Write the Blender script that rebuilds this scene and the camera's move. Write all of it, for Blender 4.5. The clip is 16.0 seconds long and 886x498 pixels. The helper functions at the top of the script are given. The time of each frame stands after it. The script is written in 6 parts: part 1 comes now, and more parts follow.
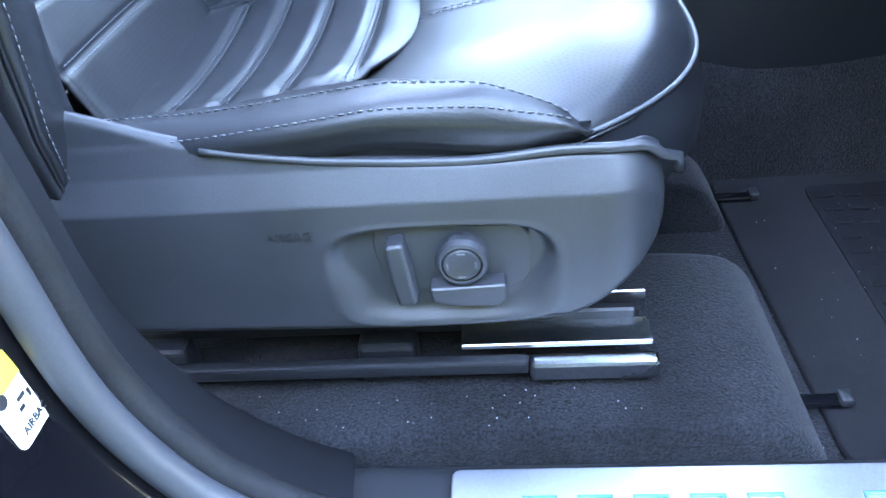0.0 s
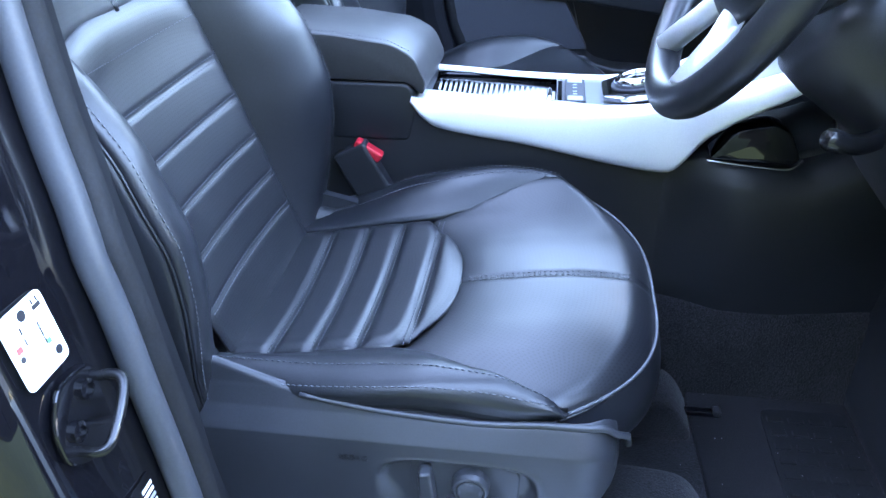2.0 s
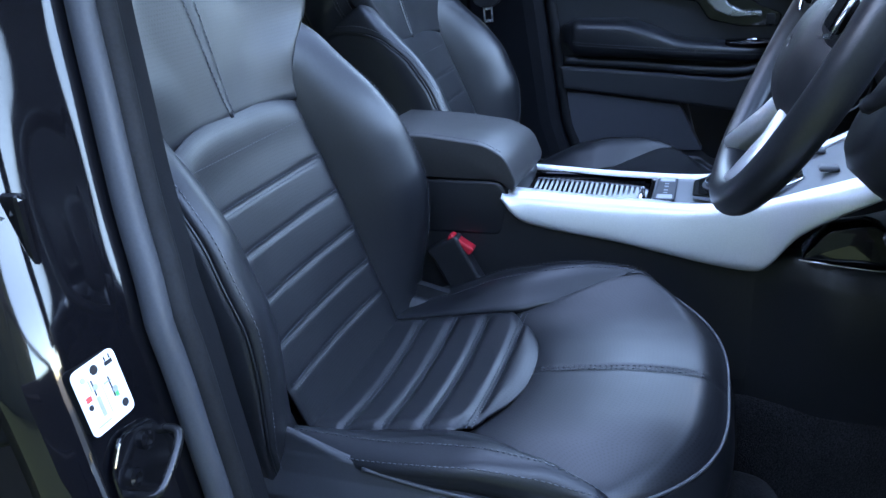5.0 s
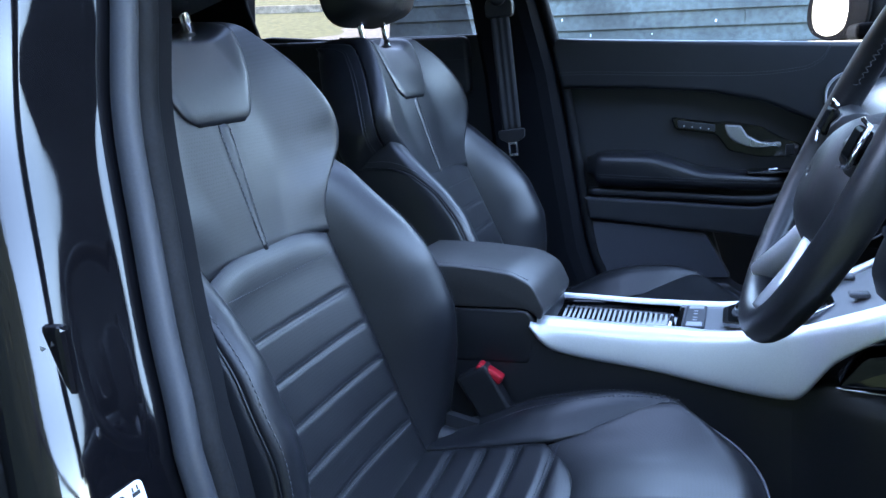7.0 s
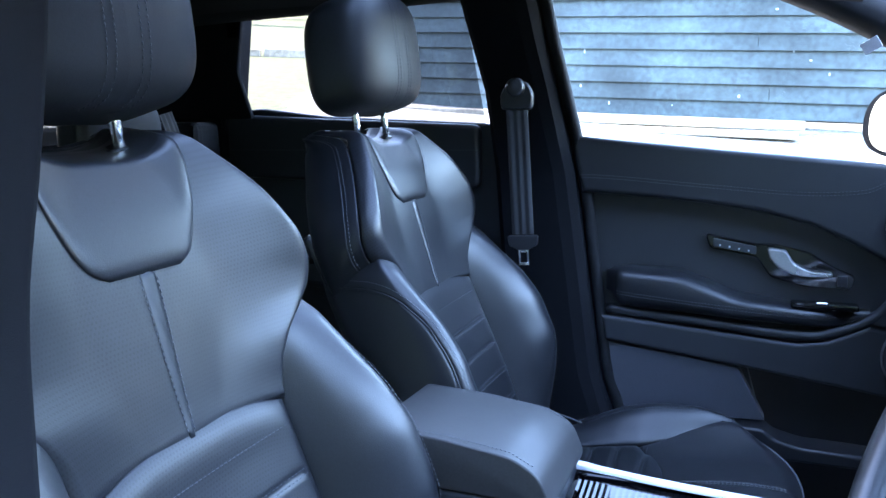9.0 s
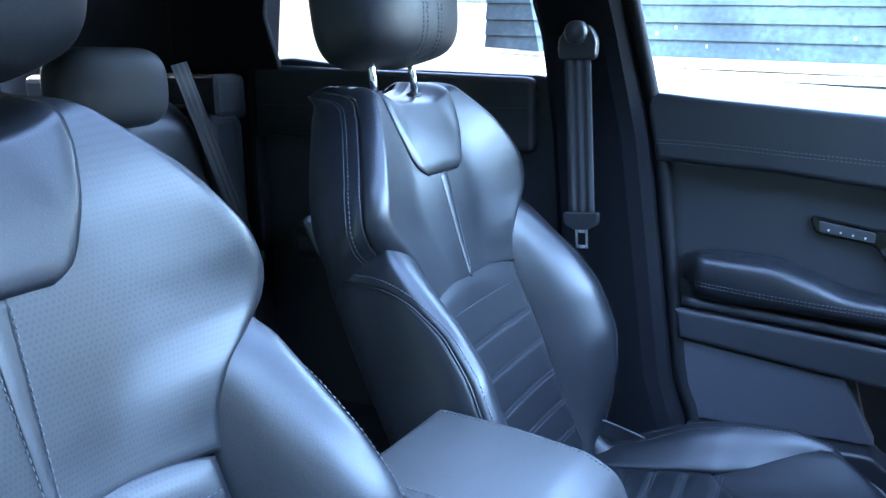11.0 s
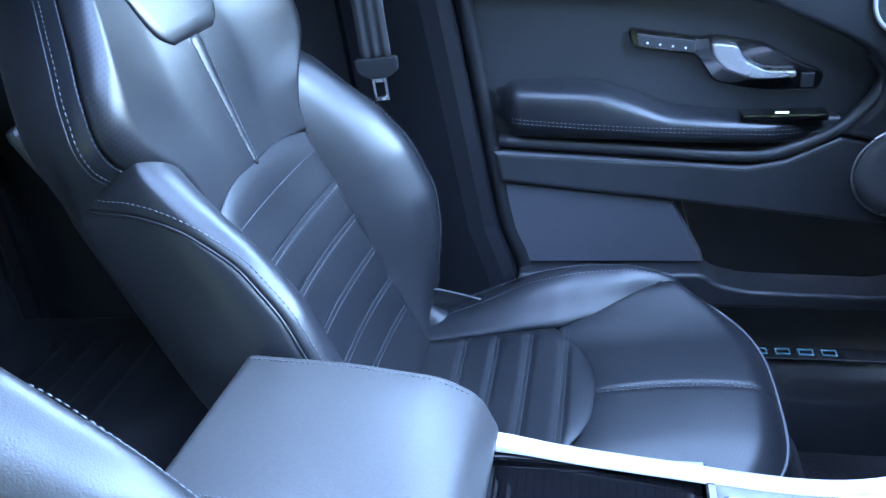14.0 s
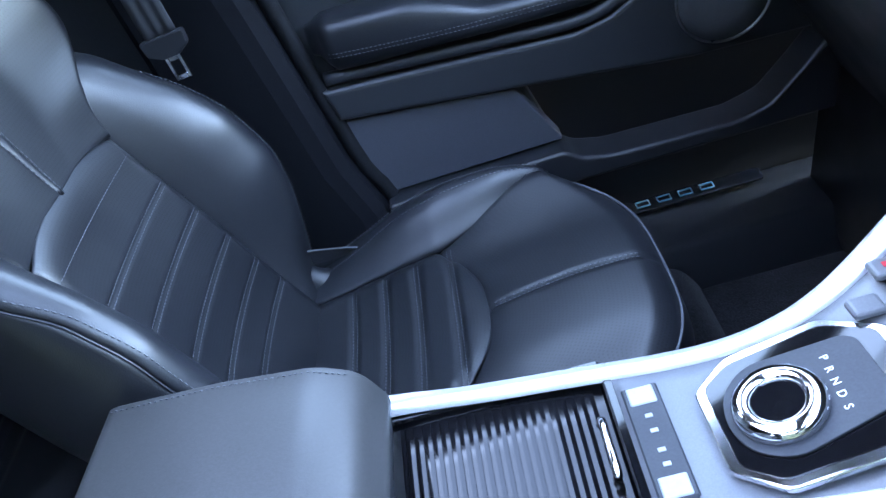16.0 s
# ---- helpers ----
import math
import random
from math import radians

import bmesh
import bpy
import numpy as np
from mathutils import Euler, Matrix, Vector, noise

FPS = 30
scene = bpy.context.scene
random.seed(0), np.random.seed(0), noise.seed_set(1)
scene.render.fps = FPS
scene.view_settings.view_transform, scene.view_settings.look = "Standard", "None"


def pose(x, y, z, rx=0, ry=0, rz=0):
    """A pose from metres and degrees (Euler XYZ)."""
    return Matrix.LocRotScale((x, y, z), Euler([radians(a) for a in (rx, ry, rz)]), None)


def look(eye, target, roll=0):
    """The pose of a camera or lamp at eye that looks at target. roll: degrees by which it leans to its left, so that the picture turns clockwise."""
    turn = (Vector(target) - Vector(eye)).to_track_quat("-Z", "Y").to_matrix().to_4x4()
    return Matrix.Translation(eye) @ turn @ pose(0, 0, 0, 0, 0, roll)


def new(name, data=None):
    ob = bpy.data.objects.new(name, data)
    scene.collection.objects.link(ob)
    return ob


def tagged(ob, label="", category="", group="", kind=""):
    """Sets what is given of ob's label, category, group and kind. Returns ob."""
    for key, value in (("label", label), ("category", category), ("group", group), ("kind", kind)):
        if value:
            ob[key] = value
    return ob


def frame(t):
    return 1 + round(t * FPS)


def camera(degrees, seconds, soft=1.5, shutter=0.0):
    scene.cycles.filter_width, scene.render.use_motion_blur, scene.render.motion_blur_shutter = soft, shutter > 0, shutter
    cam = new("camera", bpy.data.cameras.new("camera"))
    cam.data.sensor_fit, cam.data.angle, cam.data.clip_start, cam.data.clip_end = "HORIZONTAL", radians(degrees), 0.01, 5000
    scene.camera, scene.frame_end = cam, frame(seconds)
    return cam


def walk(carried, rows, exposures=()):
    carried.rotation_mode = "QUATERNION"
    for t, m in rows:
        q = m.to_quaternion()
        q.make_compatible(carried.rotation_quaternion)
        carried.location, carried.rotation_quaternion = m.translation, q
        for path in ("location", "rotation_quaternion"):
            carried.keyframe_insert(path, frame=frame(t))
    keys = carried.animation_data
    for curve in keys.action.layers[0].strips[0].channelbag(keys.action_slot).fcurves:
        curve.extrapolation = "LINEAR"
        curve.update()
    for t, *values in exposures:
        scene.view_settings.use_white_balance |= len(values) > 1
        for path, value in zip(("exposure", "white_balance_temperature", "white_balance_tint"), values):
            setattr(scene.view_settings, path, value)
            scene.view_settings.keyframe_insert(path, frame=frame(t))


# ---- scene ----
cam = camera(58.2, 16.0)
PATH = [
    (0, (0.139, -1.048, 0.991), (-0.034, 0.575, -0.164), -5.9),
    (0.5, (0.134, -1.062, 1.04), (-0.078, 0.581, -0.08), -5.3),
    (1, (0.121, -1.114, 1.146), (-0.116, 0.572, 0.096), -2.1),
    (1.5, (0.141, -1.137, 1.223), (-0.119, 0.574, 0.221), -1.7),
    (2, (0.16, -1.167, 1.257), (-0.087, 0.554, 0.268), -0.6),
    (2.5, (0.189, -1.185, 1.283), (-0.078, 0.559, 0.342), 0.3),
    (3, (0.228, -1.181, 1.277), (-0.12, 0.566, 0.368), -0.6),
    (3.5, (0.239, -1.176, 1.266), (-0.193, 0.557, 0.367), -1.9),
    (4, (0.244, -1.18, 1.263), (-0.253, 0.553, 0.396), -2.4),
    (6.3, (0.255, -1.199, 1.263), (-0.45, 0.584, 0.697), -4.6),
    (6.5, (0.255, -1.199, 1.267), (-0.45, 0.594, 0.731), -4.5),
    (7, (0.254, -1.2, 1.266), (-0.442, 0.623, 0.825), -4.5),
    (7.5, (0.244, -1.189, 1.278), (-0.413, 0.663, 0.908), -4.0),
    (8, (0.226, -1.144, 1.303), (-0.394, 0.733, 1.001), -3.0),
    (8.5, (0.201, -1.048, 1.335), (-0.429, 0.831, 1.065), -2.0),
    (9, (0.184, -0.95, 1.361), (-0.527, 0.89, 1.03), -0.9),
    (9.2, (0.197, -0.908, 1.379), (-0.619, 0.88, 1.005), -0.2),
    (11.5, (0.132, -0.644, 1.372), (-0.768, 1.069, 0.866), -1.3),
    (12, (0.101, -0.608, 1.377), (-0.634, 1.142, 0.747), 0.8),
    (12.5, (0.119, -0.565, 1.387), (-0.655, 1.134, 0.671), 1.2),
    (13, (0.123, -0.531, 1.384), (-0.659, 1.136, 0.604), -1.5),
    (13.5, (0.1, -0.489, 1.389), (-0.532, 1.206, 0.536), -3.0),
    (14, (0.08, -0.473, 1.385), (-0.323, 1.26, 0.47), -5.4),
    (14.5, (0.09, -0.436, 1.387), (-0.195, 1.267, 0.378), -6.6),
    (15, (0.117, -0.382, 1.39), (-0.047, 1.276, 0.283), -7.7),
    (15.5, (0.135, -0.395, 1.387), (-0.112, 1.222, 0.235), -12.0),
    (16, (0.145, -0.406, 1.389), (-0.08, 1.218, 0.243), -20.6),
]
EXPOSURES = [(0, 7.07, 7350, 17), (0.5, 7.17, 7250, 17), (1, 6.52, 7150, 20), (1.5, 6.32, 7050, 20), (2, 6.32, 6950, 20), (2.5, 6.22, 6950, 20), (3.2, 5.62, 6950, 20), (7, 5.08, 6750, 18), (8, 5.23, 6650, 19), (8.5, 5.78, 6650, 20), (9, 5.73, 6450, 18), (11.5, 6.48, 6150, 14), (12.5, 6.58, 6350, 16), (15, 6.88, 6750, 16), (15.5, 6.48, 7050, 18), (16, 6.08, 7250, 18)]
walk(cam, [(t, look(eye, target, roll)) for t, eye, target, roll in PATH], EXPOSURES)

# ---- world, sun ----
world = bpy.data.worlds.new("sky")
scene.world = world
world.use_nodes = True
wn = world.node_tree
sky = wn.nodes.new("ShaderNodeTexSky")
sky.sky_type = "NISHITA"
sky.sun_disc = False
sky.sun_elevation = radians(22)
sky.sun_rotation = radians(-82)
sky.air_density, sky.dust_density, sky.ozone_density = 1.0, 0.6, 1.5
wn.links.new(sky.outputs[0], wn.nodes["Background"].inputs[0])
wn.nodes["Background"].inputs[1].default_value = 0.15

sun_data = bpy.data.lights.new("sun", "SUN")
sun_data.energy, sun_data.angle, sun_data.color = 2.3, radians(0.5), (1.0, 0.92, 0.78)
sun = new("sun", sun_data)
# low sun behind the car, kept off it by an unseen, added barn; the boards face away from it
sun.matrix_world = look((-4.6, 0.62, 1.95), (0, 0, 0))


# ---- materials ----
def mat(name, color, rough=0.5, metal=0.0, spec=0.5, grain=0.0, grain_scale=200.0, bump=0.0, bump_scale=300.0,
        patch=0.0, patch_scale=6.0, rough_var=0.0, coat=0.0, perforated=0.0, weave=0.0, random_tone=0.0, sheen=0.0):
    """Principled surface with tone variation at two scales, fine relief and optional punched holes or woven ribs."""
    m = bpy.data.materials.new(name)
    m.use_nodes = True
    nt = m.node_tree
    n, l = nt.nodes, nt.links
    b = n["Principled BSDF"]
    b.inputs["Roughness"].default_value = rough
    b.inputs["Metallic"].default_value = metal
    b.inputs["Specular IOR Level"].default_value = spec
    b.inputs["Coat Weight"].default_value = coat
    b.inputs["Coat Roughness"].default_value = 0.03
    b.inputs["Sheen Weight"].default_value = sheen
    co = n.new("ShaderNodeTexCoord")
    col = n.new("ShaderNodeRGB")
    col.outputs[0].default_value = (*color, 1)
    out = col.outputs[0]

    def vary(amount, scale, detail, out):
        t = n.new("ShaderNodeTexNoise")
        t.inputs["Scale"].default_value, t.inputs["Detail"].default_value = scale, detail
        l.new(co.outputs["Object"], t.inputs["Vector"])
        r = n.new("ShaderNodeMapRange")
        r.inputs["From Min"].default_value, r.inputs["From Max"].default_value = 0.3, 0.7
        r.inputs["To Min"].default_value, r.inputs["To Max"].default_value = 1 - amount, 1 + amount
        l.new(t.outputs["Fac"], r.inputs["Value"])
        mul = n.new("ShaderNodeVectorMath")
        mul.operation = "SCALE"
        l.new(out, mul.inputs[0])
        l.new(r.outputs[0], mul.inputs["Scale"])
        return mul.outputs[0]

    if grain:
        out = vary(grain, grain_scale, 3, out)
    if patch:
        out = vary(patch, patch_scale, 4, out)
    if random_tone:
        info = n.new("ShaderNodeObjectInfo")
        r = n.new("ShaderNodeMapRange")
        r.inputs["To Min"].default_value, r.inputs["To Max"].default_value = 1 - random_tone, 1 + random_tone
        l.new(info.outputs["Random"], r.inputs["Value"])
        mul = n.new("ShaderNodeVectorMath")
        mul.operation = "SCALE"
        l.new(out, mul.inputs[0])
        l.new(r.outputs[0], mul.inputs["Scale"])
        out = mul.outputs[0]
    height = None
    if bump:
        t = n.new("ShaderNodeTexNoise")
        t.inputs["Scale"].default_value, t.inputs["Detail"].default_value = bump_scale, 4
        l.new(co.outputs["Object"], t.inputs["Vector"])
        height = t.outputs["Fac"]
    if perforated or weave:
        uv = n.new("ShaderNodeUVMap")
        sep = n.new("ShaderNodeSeparateXYZ")
        l.new(uv.outputs[0], sep.inputs[0])
        pitch = perforated or weave

        def m1(op, a, bb=None):
            q = n.new("ShaderNodeMath")
            q.operation = op
            for k, v in enumerate((a, bb)):
                if v is None:
                    continue
                if isinstance(v, (int, float)):
                    q.inputs[k].default_value = v
                else:
                    l.new(v, q.inputs[k])
            return q.outputs[0]
        if perforated:
            gx = m1("MULTIPLY", sep.outputs["X"], 1 / pitch)
            gy = m1("MULTIPLY", sep.outputs["Y"], 1 / pitch)
            row = m1("FLOOR", gy)
            gx = m1("ADD", gx, m1("MULTIPLY", row, 0.5))
            fx = m1("SUBTRACT", m1("FRACT", gx), 0.5)
            fy = m1("SUBTRACT", m1("FRACT", gy), 0.5)
            d = m1("SQRT", m1("ADD", m1("MULTIPLY", fx, fx), m1("MULTIPLY", fy, fy)))
            hole = m1("GREATER_THAN", d, 0.26)
        else:
            gy = m1("MULTIPLY", sep.outputs["Y"], 1 / pitch)
            hole = m1("ABSOLUTE", m1("SUBTRACT", m1("FRACT", gy), 0.5))
        mixc = n.new("ShaderNodeMix")
        mixc.data_type = "RGBA"
        l.new(hole, mixc.inputs["Factor"])
        mixc.inputs["A"].default_value = (0.004, 0.004, 0.005, 1)
        l.new(out, mixc.inputs["B"])
        if perforated:
            out = mixc.outputs["Result"]
        if height is None:
            height = hole
        else:
            height = m1("ADD", m1("MULTIPLY", height, 0.4), m1("MULTIPLY", hole, 0.8))
        bump = max(bump, 0.12)
    if height is not None:
        bp = n.new("ShaderNodeBump")
        bp.inputs["Strength"].default_value = bump
        bp.inputs["Distance"].default_value = 0.002
        l.new(height, bp.inputs["Height"])
        l.new(bp.outputs[0], b.inputs["Normal"])
    if rough_var:
        t = n.new("ShaderNodeTexNoise")
        t.inputs["Scale"].default_value, t.inputs["Detail"].default_value = 9, 5
        l.new(co.outputs["Object"], t.inputs["Vector"])
        r = n.new("ShaderNodeMapRange")
        r.inputs["From Min"].default_value, r.inputs["From Max"].default_value = 0.3, 0.7
        r.inputs["To Min"].default_value, r.inputs["To Max"].default_value = rough - rough_var, rough + rough_var
        l.new(t.outputs["Fac"], r.inputs["Value"])
        l.new(r.outputs[0], b.inputs["Roughness"])
    l.new(out, b.inputs["Base Color"])
    return m


LEATHER = mat("black_leather", (0.012, 0.013, 0.016), 0.36, spec=0.55, grain=0.15, grain_scale=350, bump=0.12, bump_scale=700, patch=0.15, patch_scale=7, rough_var=0.06)
PERF = mat("perforated_leather", (0.012, 0.013, 0.016), 0.38, spec=0.55, grain=0.15, grain_scale=350, bump=0.12, bump_scale=700, patch=0.12, rough_var=0.05, perforated=0.0046)
LIDSKIN = mat("armrest_leather", (0.038, 0.037, 0.037), 0.42, spec=0.42, grain=0.12, grain_scale=400, bump=0.08, bump_scale=800, rough_var=0.05)
HEADSKIN = mat("matt_headrest_leather", (0.014, 0.015, 0.018), 0.50, spec=0.40, grain=0.15, grain_scale=350, bump=0.12, bump_scale=700, patch=0.15, patch_scale=7, rough_var=0.05)
THREAD = mat("grey_thread", (0.085, 0.09, 0.10), 0.6, grain=0.2, grain_scale=900)
PIPING = mat("grey_piping", (0.07, 0.075, 0.085), 0.45, grain=0.2, grain_scale=600)
PLASTIC = mat("black_soft_plastic", (0.014, 0.015, 0.018), 0.40, spec=0.5, grain=0.15, grain_scale=600, bump=0.18, bump_scale=1400, patch=0.12, rough_var=0.06)
VALANCE = mat("grey_seat_plastic", (0.031, 0.033, 0.038), 0.34, spec=0.5, grain=0.12, grain_scale=700, bump=0.15, bump_scale=1500, patch=0.18, patch_scale=9, rough_var=0.06)
DOORSKIN = mat("door_soft_trim", (0.022, 0.024, 0.028), 0.40, spec=0.5, grain=0.15, grain_scale=500, bump=0.12, bump_scale=1100, patch=0.1, rough_var=0.05)
DOORPANEL = mat("door_cloth_panel", (0.045, 0.048, 0.060), 0.62, grain=0.15, grain_scale=900, bump=0.12, bump_scale=1500)
GLOSS = mat("gloss_black", (0.004, 0.004, 0.005), 0.06, spec=0.5, rough_var=0.02)
PAINT = mat("black_car_paint", (0.003, 0.003, 0.004), 0.06, spec=0.5, patch=0.2, rough_var=0.04)
SILVER = mat("satin_silver_trim", (0.74, 0.75, 0.77), 0.33, metal=0.55, grain=0.04, grain_scale=600, patch=0.03, rough_var=0.04)
CHROME = mat("chrome", (0.83, 0.84, 0.86), 0.10, metal=1.0, grain=0.03, rough_var=0.03)
GLOSSPLASTIC = mat("smooth_black_plastic", (0.010, 0.0105, 0.012), 0.24, spec=0.5, grain=0.1, grain_scale=500, patch=0.1, rough_var=0.05)
RUBBER = mat("rubber_seal", (0.006, 0.0065, 0.008), 0.7, spec=0.2, grain=0.4, grain_scale=400, bump=0.12, bump_scale=600, patch=0.3, patch_scale=30)
SEALGREY = mat("grey_seal_face", (0.033, 0.036, 0.043), 0.5, spec=0.3, grain=0.1, grain_scale=500, patch=0.12, patch_scale=14, bump=0.06, rough_var=0.06)
CARPET = mat("black_carpet", (0.015, 0.015, 0.0175), 0.95, spec=0.1, grain=0.8, grain_scale=420, bump=1.0, bump_scale=420, patch=0.4, patch_scale=9, sheen=0.08)
MATCARPET = mat("mat_carpet", (0.008, 0.008, 0.010), 0.95, spec=0.1, grain=0.6, grain_scale=800, bump=1.0, bump_scale=1000, patch=0.3, patch_scale=7, sheen=0.03)
RED = mat("red_button", (0.55, 0.015, 0.030), 0.35, grain=0.05)
BELT = mat("belt_webbing", (0.020, 0.021, 0.024), 0.6, grain=0.2, grain_scale=900, bump=0.2, bump_scale=900)
PILLARTRIM = mat("dark_pillar_trim", (0.005, 0.0055, 0.0075), 0.75, spec=0.12, grain=0.15, grain_scale=500, bump=0.15, bump_scale=900, patch=0.15)
DARKLINER = mat("dark_headliner", (0.022, 0.023, 0.027), 0.9, spec=0.2, grain=0.1, grain_scale=600, bump=0.2, bump_scale=900)
MIRRORCASE = mat("dull_mirror_case", (0.006, 0.006, 0.007), 0.9, spec=0.04, grain=0.15, grain_scale=500, patch=0.15)
WHITE = mat("white_label", (0.78, 0.79, 0.80), 0.4, grain=0.03)
YELLOW = mat("yellow_label", (0.80, 0.62, 0.05), 0.4, grain=0.03)
INK = mat("label_ink", (0.010, 0.010, 0.013), 0.5, grain=0.05)
INKGREEN = mat("green_ink", (0.05, 0.40, 0.14), 0.5, grain=0.05)
INKRED = mat("red_ink", (0.6, 0.06, 0.05), 0.5, grain=0.05)
GREYPRINT = mat("grey_print", (0.33, 0.34, 0.36), 0.5, grain=0.05)
LETTERBLUE = mat("blue_letters", (0.05, 0.20, 0.28), 0.3, grain=0.04)
ALUMINIUM = mat("brushed_sill_plate", (0.62, 0.64, 0.67), 0.38, metal=1.0, grain=0.05, grain_scale=500, rough_var=0.05)
STEEL = mat("steel", (0.45, 0.46, 0.48), 0.32, metal=1.0, grain=0.1, grain_scale=300, rough_var=0.08)
BOARD = mat("weathered_blue_boards", (0.036, 0.049, 0.052), 0.6, spec=0.3, grain=0.3, grain_scale=25, patch=0.45, patch_scale=2.2, bump=0.25, bump_scale=40, random_tone=0.14)
FLECK = mat("pale_paint_fleck", (0.45, 0.50, 0.52), 0.7, grain=0.1)
TIMBER = mat("bare_timber", (0.36, 0.31, 0.24), 0.8, grain=0.3, grain_scale=18, patch=0.25, patch_scale=3, bump=0.3, bump_scale=40, random_tone=0.2)
BARK = mat("bark", (0.13, 0.10, 0.075), 0.9, grain=0.4, grain_scale=20, bump=0.6, bump_scale=25)
SHED = mat("dark_shed_boards", (0.06, 0.055, 0.05), 0.8, grain=0.2, grain_scale=12, patch=0.2, bump=0.2, bump_scale=30)
BRICK = mat("brick_house", (0.30, 0.21, 0.16), 0.85, grain=0.3, grain_scale=14, patch=0.2, bump=0.4, bump_scale=30)
TILE = mat("roof_tiles", (0.13, 0.10, 0.09), 0.8, grain=0.3, grain_scale=10, bump=0.4, bump_scale=20)
LEAF = mat("leaves", (0.055, 0.085, 0.030), 0.75, grain=0.4, grain_scale=5, random_tone=0.2)


def glass(name, tint, rough=0.0):
    m = bpy.data.materials.new(name)
    m.use_nodes = True
    n, l = m.node_tree.nodes, m.node_tree.links
    n.remove(n["Principled BSDF"])
    tr, gl, mix, fr = (n.new("ShaderNodeBsdfTransparent"), n.new("ShaderNodeBsdfGlossy"), n.new("ShaderNodeMixShader"), n.new("ShaderNodeFresnel"))
    tr.inputs[0].default_value = (*tint, 1)
    gl.inputs["Roughness"].default_value = rough
    fr.inputs["IOR"].default_value = 1.35
    l.new(fr.outputs[0], mix.inputs[0])
    l.new(tr.outputs[0], mix.inputs[1])
    l.new(gl.outputs[0], mix.inputs[2])
    l.new(mix.outputs[0], n["Material Output"].inputs[0])
    return m


GLASS = glass("clear_car_glass", (0.90, 0.95, 0.94))
ROOFGLASS = glass("tinted_roof_glass", (0.58, 0.58, 0.59))
SCREEN = glass("windscreen_glass", (0.88, 0.90, 0.89))
PRIVACY = glass("tinted_car_glass", (0.25, 0.25, 0.26))
DARKGLASS = glass("dark_rear_glass", (0.14, 0.15, 0.16))
MIRROR = mat("mirror_glass", (0.92, 0.93, 0.94), 0.01, metal=1.0)


# ---- building helpers ----
def obj(name, verts, faces, material, parent=None, label="", smooth=True, uvs=None):
    me = bpy.data.meshes.new(name)
    me.from_pydata([tuple(v) for v in verts], [], faces)
    if uvs is not None:
        layer = me.uv_layers.new(name="uv")
        for loop in me.loops:
            layer.data[loop.index].uv = uvs[loop.vertex_index]
    me.materials.append(material)
    if smooth:
        me.shade_smooth()
    ob = new(name, me)
    if parent:
        ob.parent = parent
    if label:
        ob["label"] = label
    return ob


def part(name, bm, material, parent=None, label="", smooth=False):
    bmesh.ops.recalc_face_normals(bm, faces=bm.faces)
    me = bpy.data.meshes.new(name)
    bm.to_mesh(me)
    bm.free()
    me.materials.append(material)
    if smooth:
        me.shade_smooth()
    ob = new(name, me)
    if parent:
        ob.parent = parent
    if label:
        ob["label"] = label
    return ob


def thing(name, label, category, at=(0, 0, 0), group="", kind=""):
    e = new(name)
    e.location = at
    return tagged(e, label, category, group, kind)


def lerp_table(table, x):
    """Smooth monotone interpolation in rows of (x, value)."""
    n = len(table)
    if x <= table[0][0]:
        return table[0][1]
    if x >= table[-1][0]:
        return table[-1][1]
    i = 0
    while x > table[i + 1][0]:
        i += 1

    def slope(k):
        if k <= 0 or k >= n - 1:
            return 0.0 if n > 2 else (table[1][1] - table[0][1]) / (table[1][0] - table[0][0])
        d0 = (table[k][1] - table[k - 1][1]) / (table[k][0] - table[k - 1][0])
        d1 = (table[k + 1][1] - table[k][1]) / (table[k + 1][0] - table[k][0])
        return 0.0 if d0 * d1 <= 0 else 2 * d0 * d1 / (d0 + d1)
    (x0, y0), (x1, y1) = table[i], table[i + 1]
    h = x1 - x0
    t = (x - x0) / h
    return (2 * t ** 3 - 3 * t * t + 1) * y0 + (t ** 3 - 2 * t * t + t) * h * slope(i) + (3 * t * t - 2 * t ** 3) * y1 + (t ** 3 - t * t) * h * slope(i + 1)


def spline(points, k):
    """Catmull-Rom point at k in 0..1 along the points (Vectors or tuples)."""
    p = [Vector(q) for q in points]
    n = len(p) - 1
    i = min(int(k * n), n - 1)
    t = k * n - i
    a, b, c, d = p[max(i - 1, 0)], p[i], p[i + 1], p[min(i + 2, n)]
    return 0.5 * ((2 * b) + (c - a) * t + (2 * a - 5 * b + 4 * c - d) * t * t + (3 * b - a - 3 * c + d) * t ** 3)


def smooth_path(points, n):
    return [spline(points, i / n) for i in range(n + 1)]


